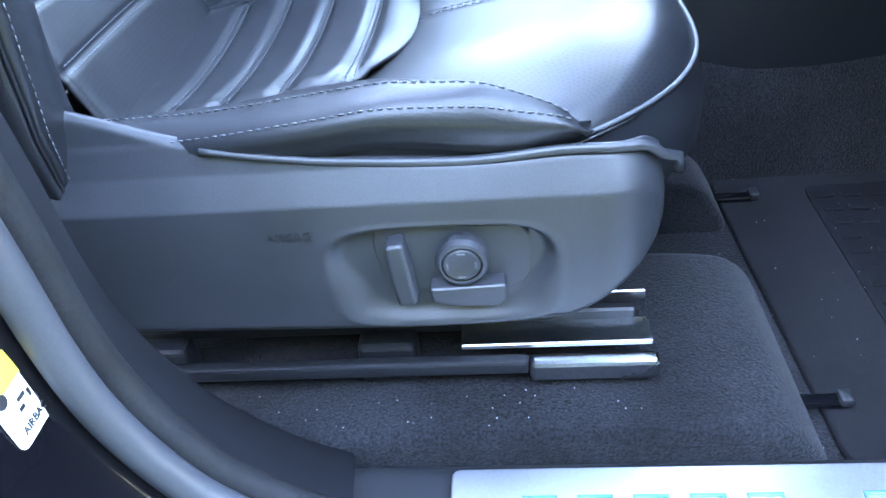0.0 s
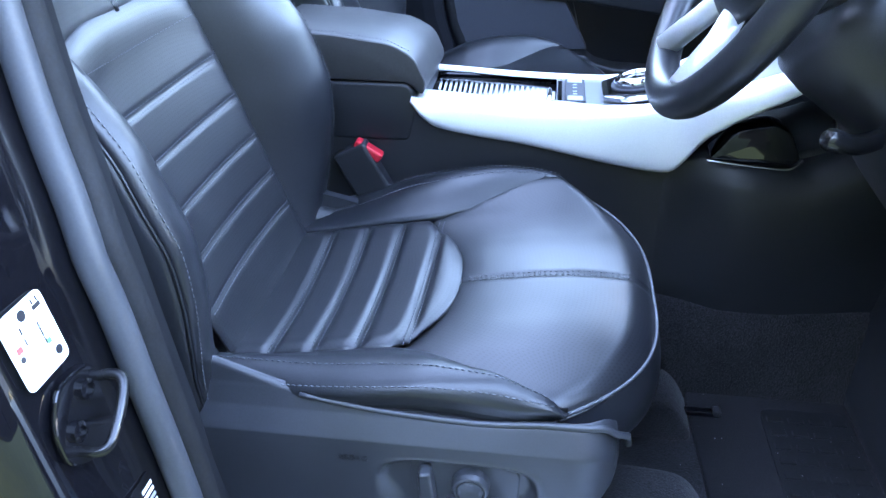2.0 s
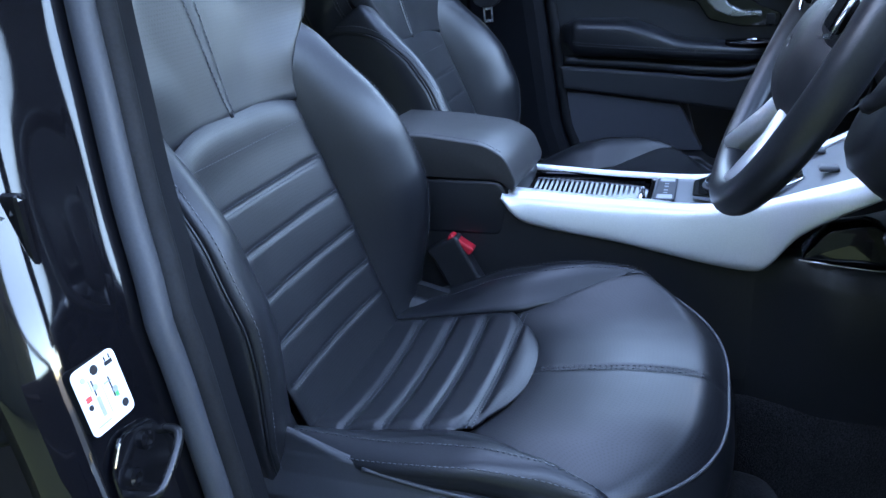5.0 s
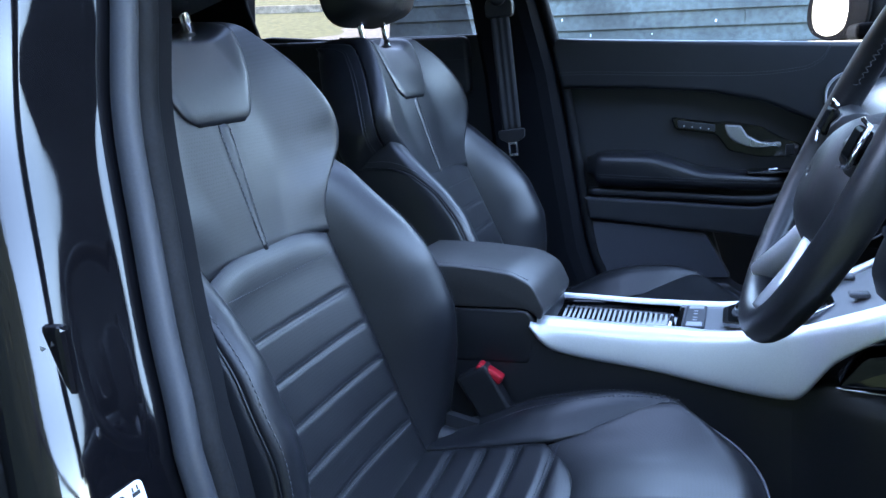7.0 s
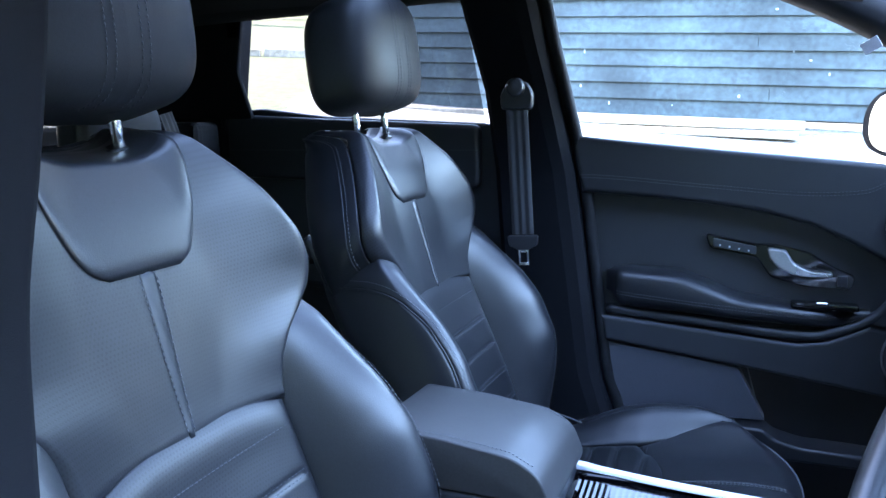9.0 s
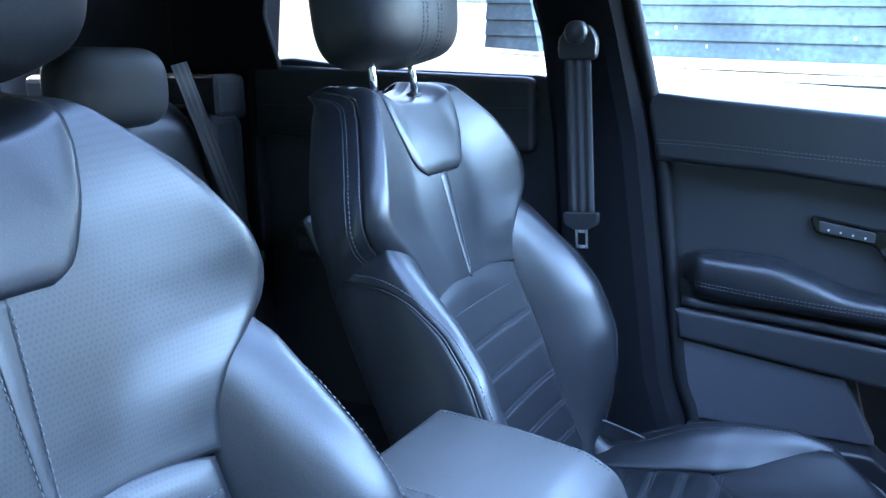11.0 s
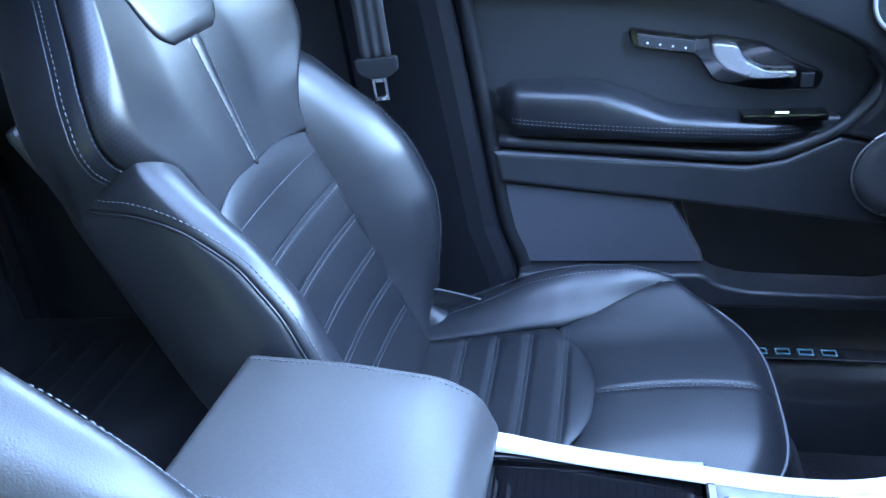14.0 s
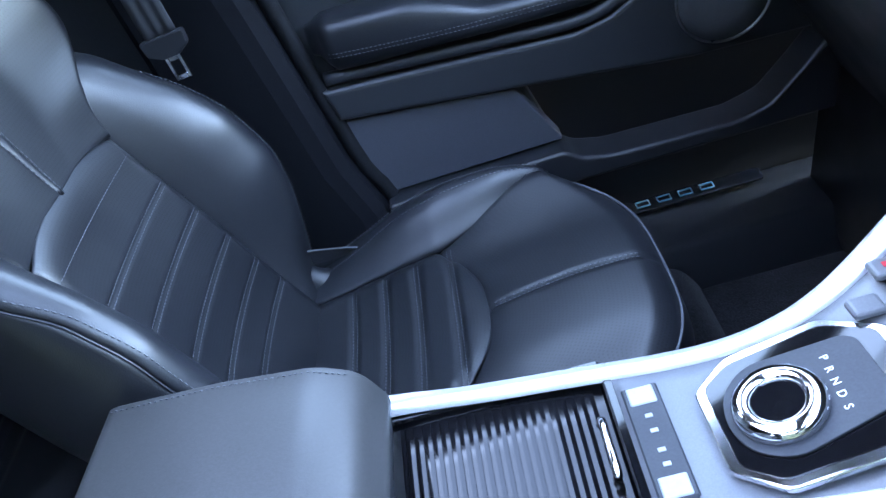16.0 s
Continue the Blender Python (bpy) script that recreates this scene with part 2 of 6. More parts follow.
def sheet(name, fn, nu, nv, material, parent=None, label="", thick=0.0, flip=False, uv_scale=None, smooth=True):
    """A surface from fn(a, b), a and b in 0..1, with UVs in metres; thick adds a back and closed edges."""
    pts = [[Vector(fn(i / nu, j / nv)) for j in range(nv + 1)] for i in range(nu + 1)]
    verts = [p for row in pts for p in row]
    w = nv + 1
    faces = [(i * w + j, (i + 1) * w + j, (i + 1) * w + j + 1, i * w + j + 1) for i in range(nu) for j in range(nv)]
    mu, mv = nu // 2, nv // 2
    su = [0.0]
    for i in range(nu):
        su.append(su[-1] + (pts[i + 1][mv] - pts[i][mv]).length)
    sv = [0.0]
    for j in range(nv):
        sv.append(sv[-1] + (pts[mu][j + 1] - pts[mu][j]).length)
    uvs = [(sv[j], su[i]) for i in range(nu + 1) for j in range(nv + 1)]
    if thick:
        normals = []
        for i in range(nu + 1):
            for j in range(nv + 1):
                du = pts[min(i + 1, nu)][j] - pts[max(i - 1, 0)][j]
                dv = pts[i][min(j + 1, nv)] - pts[i][max(j - 1, 0)]
                nn = du.cross(dv)
                normals.append(nn.normalized() if nn.length > 1e-12 else Vector((0, 0, 1)))
        k = len(verts)
        sgn = -1 if flip else 1
        verts = verts + [v - sgn * thick * q for v, q in zip(verts, normals)]
        uvs = uvs + uvs
        faces = faces + [tuple(k + q for q in reversed(f)) for f in faces]
        ring = [(i, 0) for i in range(nu + 1)] + [(nu, j) for j in range(1, nv + 1)] + [(i, nv) for i in range(nu - 1, -1, -1)] + [(0, j) for j in range(nv - 1, 0, -1)]
        ids = [i * w + j for i, j in ring]
        for a, b in zip(ids, ids[1:] + ids[:1]):
            faces.append((b, a, a + k, b + k))
    if flip:
        faces = [tuple(reversed(f)) for f in faces]
    return obj(name, verts, faces, material, parent, label, smooth, uvs)


def tube(name, points, radius, material, parent=None, label="", sides=8, closed=False, flat=1.0):
    """A swept round (or flattened) bar along points; radius may be a number or a list."""
    pts = [Vector(p) for p in points]
    n = len(pts)
    rad = radius if isinstance(radius, (list, tuple)) else [radius] * n
    verts, faces = [], []
    ref = None
    for i, p in enumerate(pts):
        d = (pts[(i + 1) % n] - pts[i - 1]) if closed else (pts[min(i + 1, n - 1)] - pts[max(i - 1, 0)])
        d.normalize()
        if ref is None:
            ref = Vector((0, 0, 1)) if abs(d.z) < 0.9 else Vector((0, 1, 0))
        s = (ref - d * ref.dot(d)).normalized()
        ref = s
        t = d.cross(s)
        for k in range(sides):
            a = 2 * math.pi * k / sides
            verts.append(p + rad[i] * (math.cos(a) * s * flat + math.sin(a) * t))
    for i in range(n if closed else n - 1):
        for k in range(sides):
            a, b = i * sides + k, i * sides + (k + 1) % sides
            c, d2 = ((i + 1) % n) * sides + (k + 1) % sides, ((i + 1) % n) * sides + k
            faces.append((a, b, c, d2))
    if not closed:
        faces.append(tuple(range(sides - 1, -1, -1)))
        faces.append(tuple((n - 1) * sides + k for k in range(sides)))
    return obj(name, verts, faces, material, parent, label)


def stitches(name, paths, parent, length=0.0042, gap=0.0022, r=0.0007, material=None, lift=0.0004):
    """Rows of short thread stitches along paths, as one mesh."""
    verts, faces = [], []
    for path in paths:
        pts = [Vector(p) for p in path]
        seg = [(pts[i + 1] - pts[i]).length for i in range(len(pts) - 1)]
        total = sum(seg)

        def at(s):
            for i, q in enumerate(seg):
                if s <= q or i == len(seg) - 1:
                    return pts[i].lerp(pts[i + 1], min(1, s / max(q, 1e-9)))
                s -= q
        s = 0.0
        while s + length < total:
            a, b = at(s), at(s + length)
            d = (b - a)
            if d.length > 1e-6:
                d.normalize()
                x = d.cross(Vector((0.31, 0.52, 0.79))).normalized()
                y = d.cross(x)
                k = len(verts)
                for q, f in ((a, 0.5), (a.lerp(b, 0.5), 1.0), (b, 0.5)):
                    for g in range(4):
                        an = math.pi / 2 * g
                        verts.append(q + r * f * (math.cos(an) * x + math.sin(an) * y))
                for m in (0, 4):
                    for g in range(4):
                        faces.append((k + m + g, k + m + (g + 1) % 4, k + m + 4 + (g + 1) % 4, k + m + 4 + g))
                faces.append((k + 3, k + 2, k + 1, k))
                faces.append((k + 8, k + 9, k + 10, k + 11))
            s += length + gap
    return tagged(obj(name, verts, faces, material or THREAD, parent), kind="stuff")


def rbox(size, bevel=0.004, seg=2, at=(0, 0, 0)):
    """A bmesh box with rounded edges."""
    bm = bmesh.new()
    bmesh.ops.create_cube(bm, size=1)
    bmesh.ops.scale(bm, vec=size, verts=bm.verts)
    if bevel:
        bmesh.ops.bevel(bm, geom=bm.edges[:], offset=bevel, segments=seg, profile=0.5, affect="EDGES")
    bmesh.ops.translate(bm, vec=at, verts=bm.verts)
    return bm


def prism(outline, axis, d0, d1, bevel=0.003, seg=2):
    """A bmesh slab: a 2D outline in the two axes other than axis, from d0 to d1 along it, edges rounded."""
    def put(p, d):
        q = list(p)
        q.insert(axis, d)
        return q
    bm = bmesh.new()
    a = [bm.verts.new(put(p, d0)) for p in outline]
    b = [bm.verts.new(put(p, d1)) for p in outline]
    bm.faces.new(a)
    bm.faces.new(b[::-1])
    n = len(a)
    for i in range(n):
        bm.faces.new((a[i], a[(i + 1) % n], b[(i + 1) % n], b[i]))
    bmesh.ops.recalc_face_normals(bm, faces=bm.faces)
    if bevel:
        ring = [e for e in bm.edges if (e.verts[0] in a) == (e.verts[1] in a)]
        bmesh.ops.bevel(bm, geom=ring, offset=bevel, segments=seg, profile=0.5, affect="EDGES", clamp_overlap=True)
    return bm


def rounded(outline, r=0.01, n=4):
    """Rounds the corners of a 2D outline."""
    out = []
    k = len(outline)
    for i in range(k):
        p, a, b = Vector(outline[i]), Vector(outline[i - 1]), Vector(outline[(i + 1) % k])
        da, db = (a - p), (b - p)
        q = min(r, da.length * 0.45, db.length * 0.45)
        s, e = p + da.normalized() * q, p + db.normalized() * q
        for j in range(n + 1):
            t = j / n
            out.append(tuple((1 - t) ** 2 * s + 2 * t * (1 - t) * p + t * t * e))
    return out


def lathe(profile, n=32):
    """A bmesh turned round z from (radius, height) rows."""
    bm = bmesh.new()
    rings = []
    for r, h in profile:
        rings.append([bm.verts.new((r * math.cos(2 * math.pi * k / n), r * math.sin(2 * math.pi * k / n), h)) for k in range(n)])
    for a, b in zip(rings, rings[1:]):
        for k in range(n):
            bm.faces.new((a[k], a[(k + 1) % n], b[(k + 1) % n], b[k]))
    bm.faces.new(rings[0][::-1])
    bm.faces.new(rings[-1])
    return bm


def moved(bm, m):
    bmesh.ops.transform(bm, matrix=m, verts=bm.verts)
    return bm


def text(name, body, size, m, material, parent, label="", extrude=0.0004):
    cu = bpy.data.curves.new(name, "FONT")
    cu.body, cu.size, cu.extrude, cu.align_x, cu.align_y = body, size, extrude, "CENTER", "CENTER"
    tmp = bpy.data.objects.new(name, cu)
    scene.collection.objects.link(tmp)
    me = bpy.data.meshes.new_from_object(tmp.evaluated_get(bpy.context.evaluated_depsgraph_get()))
    bpy.data.objects.remove(tmp)
    bpy.data.curves.remove(cu)
    me.transform(m)
    me.materials.clear()
    me.materials.append(material)
    ob = new(name, me)
    ob.parent = parent
    if label:
        ob["label"] = label
    return ob


# ---- front seats ----
W0 = [(0.0, -0.020), (0.10, -0.018), (0.18, -0.012), (0.375, 0.002), (0.45, 0.014), (0.50, 0.023), (0.55, 0.031), (0.60, 0.036), (0.66, 0.034), (0.71, 0.016)]
BOLSTER_RISE = [(0.0, 0.10), (0.05, 0.38), (0.09, 0.66), (0.14, 0.95), (0.20, 1.12), (0.26, 1.12), (0.32, 0.98), (0.38, 0.70), (0.43, 0.42), (0.48, 0.14)]
BOLSTER_WIDTH = [(0.0, 0.75), (0.06, 0.92), (0.14, 1.03), (0.22, 1.06), (0.30, 1.0), (0.38, 0.90), (0.44, 0.80), (0.48, 0.62)]
SHOULDER = [(0.37, 0.156), (0.40, 0.162), (0.43, 0.182), (0.455, 0.212), (0.478, 0.236), (0.50, 0.243), (0.53, 0.236), (0.57, 0.212), (0.60, 0.190), (0.64, 0.154), (0.68, 0.120), (0.715, 0.100)]
PANEL_TOP = 0.385


def dip(k, edge=0.10, power=2.2):
    """1 in the middle of 0..1, falling to 0 at both ends over the width edge: the padding's roll at a seam."""
    d = min(k, 1 - k) / edge
    return 1.0 if d >= 1 else 1 - (1 - d) ** power


def make_seat(side, name_label, at, hinge, recline):
    """side -1: the driver's (on the car's right), +1: the passenger's; at: how far it is slid and lowered."""
    seat = thing("front_seat", name_label, "car seat", at, "front seats")
    yc = 0.367 * side
    UP = Vector((-math.sin(recline), 0, math.cos(recline)))
    FWD = Vector((math.cos(recline), 0, math.sin(recline)))

    def bk(u, v, w):
        """A place on the backrest: u up along it, v to the car's left, w towards its front."""
        return Vector(hinge) + UP * u + Vector((0, v, 0)) + FWD * w

    def Y(p):
        return Vector((p[0], p[1] + yc, p[2]))

    # backrest: ribbed middle panel
    lines = [0.030, 0.074, 0.122, 0.174, 0.230, 0.284, 0.340]
    back = part("backrest", rbox((0.02, 0.30, 0.50), 0.009, 3), PLASTIC, seat, "black hard plastic back shell")
    for v in back.data.vertices:
        c = v.co.copy()
        u = c.z + 0.30
        half = lerp_table([(0.0, 0.16), (0.2, 0.19), (0.4, 0.19), (0.55, 0.20)], u)
        v.co = Y(bk(u, c.y / 0.15 * half, -0.085 + c.x))

    def groove(u):
        g = 0.0
        for q in lines[1:-1]:
            d = abs(u - q) / 0.0065
            if d < 1:
                g = max(g, (1 - d * d) ** 2)
        return g

    def mid(a, b):
        u = 0.0 + a * PANEL_TOP
        half = 0.138 + 0.007 * math.sin(math.pi * min(1, u / 0.4)) - 0.0006
        v = (2 * b - 1) * half
        top = PANEL_TOP - 0.020 * (abs(v) / 0.14) ** 3.0
        u = -0.045 + a * (top + 0.045)
        w = lerp_table(W0, u) + 0.010 * (v / 0.14) ** 2
        w += 0.004 * min(dip(b, 0.07), dip(a, 0.05)) - 0.0022 * groove(u) * dip(b, 0.05)
        # puffed top roll
        w += 0.0025 * math.exp(-((top - u - 0.026) / 0.022) ** 2) * dip(b, 0.12)
        return Y(bk(u, v, w))
    sheet("backrest_panel", mid, 150, 30, PERF, seat, "ribbed perforated black leather", thick=0.004, flip=True)
    rows = []
    for q in lines[1:]:
        for off in ((-0.0035, 0.0035) if q < 0.34 else (0.0,)):
            path = []
            for k in range(25):
                b = 0.02 + 0.96 * k / 24
                u = q + off
                half = 0.138 + 0.007 * math.sin(math.pi * min(1, u / 0.4))
                v = (2 * b - 1) * half
                w = lerp_table(W0, u) + 0.012 * (v / 0.14) ** 2 + 0.0045 * dip(b, 0.07) - 0.0015 * groove(u) + 0.0012
                path.append(Y(bk(u, v, w)))
            rows.append(path)
    stitches("stitching", rows, seat)

    # backrest: lower side bolsters, padded roll and flat outer side
    ridge_rows = []
    for sg in (-1, 1):
        def split(u):
            """Where the bolster's piped ridge runs round its profile: along the front edge, then back over the top."""
            return lerp_table([(0.0, 0.50), (0.33, 0.50), (0.38, 0.55), (0.41, 0.64), (0.44, 0.78), (0.46, 0.89), (0.48, 0.92)], u)

        def profile(u, b):
            g, k = lerp_table(BOLSTER_WIDTH, u), lerp_table(BOLSTER_RISE, u)
            w0 = lerp_table(W0, u)
            f = w0 + 0.045 * k
            pts = [(0.139, w0), (0.150, w0 + 0.022 * k), (0.172, w0 + 0.058 * k), (0.198, w0 + 0.084 * k), (0.222, w0 + 0.092 * k), (0.241, w0 + 0.083 * k), (0.248, f + 0.012 * k), (0.245, f * 0.6 - 0.012), (0.236, f * 0.25 - 0.046), (0.220, -0.074), (0.196, -0.098)]
            return spline([(0.145 + (q[0] - 0.139) * g, q[1], 0) for q in pts], b)

        def roll(a, b, sg=sg):
            u = -0.045 + 0.525 * a
            p = profile(u, b * split(u))
            t = 0.0025 * min(dip(b, 0.06), dip(a, 0.03)) - 0.003
            return Y(bk(u, sg * p.x, p.y + t))
        sheet("bolster", roll, 60, 34, LEATHER, seat, "smooth black leather bolster", thick=0.004, flip=sg > 0)

        def outer(a, b, sg=sg):
            u = -0.045 + 0.525 * a
            k0 = split(u)
            q = profile(u, k0 + (1 - k0) * b)
            return Y(bk(u, sg * (q.x - 0.0006), q.y - 0.003))
        sheet("backrest_side", outer, 40, 14, LEATHER, seat, "flat black leather side", thick=0.003, flip=sg > 0)
        for s in (0.92,):
            path = []
            for k in range(50):
                u = 0.012 + 0.455 * k / 49
                p = profile(u, s * split(u))
                path.append(Y(bk(u, sg * (p.x + 0.0008), p.y + 0.0010)))
            ridge_rows.append(path)
        path = []
        for k in range(50):
            u = 0.008 + 0.47 * k / 49
            p = profile(u, split(u))
            path.append(Y(bk(u, sg * (p.x + 0.0006), p.y - 0.003)))
        tube("piping", path, 0.0013, LEATHER, seat, sides=6)
        if sg > 0:
            cover = [Y((x, v, z)) for x, v, z in ((-0.262, 0.196, 0.83), (-0.228, 0.198, 0.762), (-0.190, 0.200, 0.722), (-0.13, 0.202, 0.708), (-0.05, 0.205, 0.702))]
            tube("recliner_cover", smooth_path(cover, 18), [(0.036 - 0.0007 * k) * min(1.0, (18.2 - k) / 5) ** 0.5 for k in range(19)], PLASTIC, seat, "smooth black recliner cover", sides=16, flat=0.8)
    stitches("bolster_stitching", ridge_rows, seat)

    # backrest: upper panel with shoulder wings
    yoke_half = [(0.535, 0.044), (0.548, 0.066), (0.575, 0.082), (0.61, 0.094), (0.65, 0.100), (0.72, 0.100)]

    def upper_w(u, v):
        half = lerp_table(SHOULDER, u)
        k = abs(v) / half
        w = lerp_table(W0, u)
        wing = lerp_table([(0.37, 0.012), (0.45, 0.030), (0.53, 0.046), (0.60, 0.036), (0.68, 0.012), (0.715, 0.0)], u)
        w += wing * max(0.0, (k - 0.35) / 0.65) ** 1.5 
        return w

    def sink(u, v):
        """How far the backrest's top edge dips between the shoulders."""
        k = max(0.0, min(1.0, (u - 0.60) / 0.11))
        return 0.030 * k * k * (3 - 2 * k) * math.exp(-(v / 0.085) ** 4)

    def upper(a, b):
        s = 2 * b - 1
        low = 0.362 + 0.014 * (1 - abs(s) ** 2.5)
        u = low + (0.718 - low) * a
        half = lerp_table(SHOULDER, u)
        k = abs(s)
        drop = 0.045 * ((u - 0.66) / 0.058) ** 2 if u > 0.66 else 0.0
        if k < 0.76:
            v = k / 0.76 * 0.88 * half
            w = upper_w(u, v)
        else:
            ang = (k - 0.76) / 0.24 * math.radians(84)
            v = 0.88 * half + 0.12 * half * math.sin(ang)
            w = upper_w(u, 0.88 * half) + 0.004 * math.sin(2 * ang) - (1 - math.cos(ang)) * 0.030
        w += 0.003 * dip(a, 0.03) - drop
        d = abs(v)
        seam_gap = 0.021 * (u - 0.384) / 0.18
        if 0.384 < u < 0.575:
            e = (d - max(0.0, seam_gap)) / 0.005
            if abs(e) < 1:
                w -= 0.0006 * (1 - e * e) ** 2
        return Y(bk(u - sink(u, v), math.copysign(v, s), w))
    sheet("upper_backrest", upper, 90, 84, PERF, seat, "perforated black leather shoulder panel", thick=0.003, flip=True)
    for sg in (-1, 1):
        def flank(a, b, sg=sg):
            u = 0.36 + 0.352 * a
            half = lerp_table(SHOULDER, u)
            base = upper_w(u, 0.88 * half) - 0.0262
            if u > 0.66:
                base -= 0.045 * ((u - 0.66) / 0.058) ** 2
            rear = lerp_table([(0.36, 0.196), (0.46, 0.212), (0.52, 0.206), (0.56, 0.188), (0.60, 0.164), (0.64, 0.134), (0.68, 0.104), (0.712, 0.080)], u)
            q = spline([(0.9945 * half, base, 0), (half * 1.004, base - 0.018, 0), ((half + rear) / 2 + 0.010, (base - 0.018) * 0.5 - 0.036, 0), (rear, -0.074, 0), (rear - 0.028, -0.094, 0)], b)
            return Y(bk(u, sg * q.x, q.y))
        sheet("shoulder_side", flank, 50, 18, LEATHER, seat, "smooth black leather shoulder side", thick=0.003, flip=sg > 0)
        tube("piping", [flank(k / 49, 0.30) + Vector((0, sg * 0.0002, 0)) for k in range(50)], 0.0010, LEATHER, seat, sides=6)
        stitches("shoulder_stitching", [[flank(0.01 + 0.98 * k / 49, 0.25) + Vector((0.0002, sg * 0.0007, 0)) for k in range(50)], [flank(0.01 + 0.98 * k / 49, 0.02) + Vector((0.0008, sg * 0.0005, 0)) for k in range(50)]], seat)

    def cap(a, b):
        s = 2 * b - 1
        half = 0.102
        q = spline([(0.712, -0.026, 0), (0.722, -0.040, 0), (0.712, -0.066, 0), (0.66, -0.082, 0)], a)
        return Y(bk(q.x - 0.02 * abs(s) ** 3 - sink(0.715, s * half), s * half, q.y))
    sheet("backrest_top", cap, 12, 24, LEATHER, seat, "smooth black leather top edge", thick=0.003)

    def yoke(a, b):
        s = 2 * b - 1
        u = 0.538 + 0.170 * a
        half = lerp_table(yoke_half, u)
        v = s * half
        w = upper_w(u, v) + 0.0042 + 0.0040 * min(dip(b, 0.10), dip(a, 0.10) if a < 0.5 else 1)
        if u > 0.66:
            w -= 0.045 * ((u - 0.66) / 0.058) ** 2
        return Y(bk(u - sink(u, v), v, w))
    sheet("yoke", yoke, 30, 40, LEATHER, seat, "smooth black leather yoke below the headrest", thick=0.003, flip=True)
    def strip(a, b):
        u = 0.378 + 0.162 * a
        v = (2 * b - 1) * (0.0040 + 0.0065 * a)
        return Y(bk(u, v, upper_w(u, 0.0) + 0.0030 + 0.0016 * (1 - (2 * b - 1) ** 2)))
    sheet("centre_strip", strip, 20, 8, LEATHER, seat, "narrow smooth black leather centre strip", thick=0.002, flip=True)
    rows = []
    for sg in (-1, 1):
        rows.append([Y(bk(u, sg * (0.0045 + 0.0085 * (u - 0.384) / 0.18), upper_w(u, 0.01) + 0.0036)) for u in [0.384 + 0.150 * k / 20 for k in range(21)]])
    stitches("centre_stitching", rows, seat)

    # headrest on two chrome posts
    hr = Y(bk(0.728 if side > 0 else 0.710, 0, -0.006)) + Vector((0.046, 0, -0.004))
    HU = Vector((-0.10, 0, 0.995)).normalized()
    HF = Vector((0.995, 0, 0.10)).normalized()

    def head(a, b):
        ang = 2 * math.pi * b
        ph = math.pi * (a - 0.5)
        ca, sa = math.cos(ang), math.sin(ang)
        e = 0.46
        cx, sy = math.copysign(abs(ca) ** e, ca), math.copysign(abs(sa) ** e, sa)
        cp = abs(math.cos(ph)) ** 0.46
        z = math.copysign(abs(math.sin(ph)) ** 0.55, math.sin(ph))
        hh = z * 0.099 + 0.106
        wide = 0.137 * (1 - 0.05 * max(0, z)) * cp
        deep = 0.064 * cp
        f = cx * deep + (0.004 * (1 - (sy * cp) ** 2) if cx > 0 else 0) - 0.008 * abs(sy) ** 2 * cp
        y = sy * wide
        for q in (0.022, -0.022):
            d = (y - q) / 0.005
            if abs(d) < 1:
                f -= math.copysign(0.0036 * (1 - d * d), f)
        return hr + HU * (hh + 0.01 * f / 0.06) + HF * f + Vector((0, y, 0))
    hrest = sheet("headrest", head, 40, 96, HEADSKIN, seat, "padded black leather headrest with a stitched centre band")
    rows = []
    for q in (-0.0275, 0.0275, -0.0165, 0.0165):
        path = []
        for k in range(40):
            ph = math.pi * (0.04 + 0.90 * k / 39 - 0.5)
            cp = abs(math.cos(ph)) ** 0.46
            z = math.copysign(abs(math.sin(ph)) ** 0.55, math.sin(ph))
            sy = q / max(0.140 * cp, 0.02)
            f = 0.064 * cp * (1 - abs(sy) ** 4.3) ** 0.23 + 0.004 * (1 - (sy * cp) ** 2) - 0.008 * sy * sy * cp if abs(sy) < 1 else 0
            path.append(hr + HU * (z * 0.099 + 0.106 + 0.01 * f / 0.06) + HF * (f + 0.0008) + Vector((0, q, 0)))
        rows.append(path)
    stitches("headrest_stitching", rows, hrest)
    for v in (-0.058, 0.058):
        foot = Y(bk(0.650, v, 0.002))
        tube("headrest_post", [foot - UP * 0.01, foot + HU * 0.06, foot + HU * 0.13], 0.0062, CHROME, seat, "chrome headrest post", sides=14)
        col = lathe([(0.0, 0), (0.018, 0.0), (0.019, 0.003), (0.015, 0.007), (0.008, 0.009), (0.007, 0.013), (0.0, 0.013)], 20)
        part("post_collar", moved(col, Matrix.Translation(foot + UP * 0.015) @ UP.to_track_quat("Z", "Y").to_matrix().to_4x4()), PLASTIC, seat, "black plastic collar", smooth=True)

    # cushion
    YC = Y
    zc = [(-0.24, 0.704), (-0.18, 0.712), (-0.10, 0.726), (0.0, 0.743), (0.10, 0.757), (0.20, 0.763), (0.255, 0.764), (0.283, 0.759), (0.300, 0.748)]
    nose_half = 0.232

    def tip(v):
        """How the cushion's front edge climbs to the full bolster and sags to the worn one."""
        return 0.034 * (v / 0.212) ** 2.2 if v > 0 else -0.010 * (abs(v) / 0.212) ** 2.5

    def front_x(v):
        """How far the cushion's nose reaches at v."""
        return 0.292 - 0.106 * (abs(v) / 0.212) ** 3.4
    lines_c = [-0.20, -0.125, -0.076, -0.027, 0.025]

    def cush_w(x, v):
        return lerp_table(zc, x) + 0.013 * (v / 0.145) ** 2 * (1 if x < 0.05 else max(0, 1 - (x - 0.05) / 0.1))

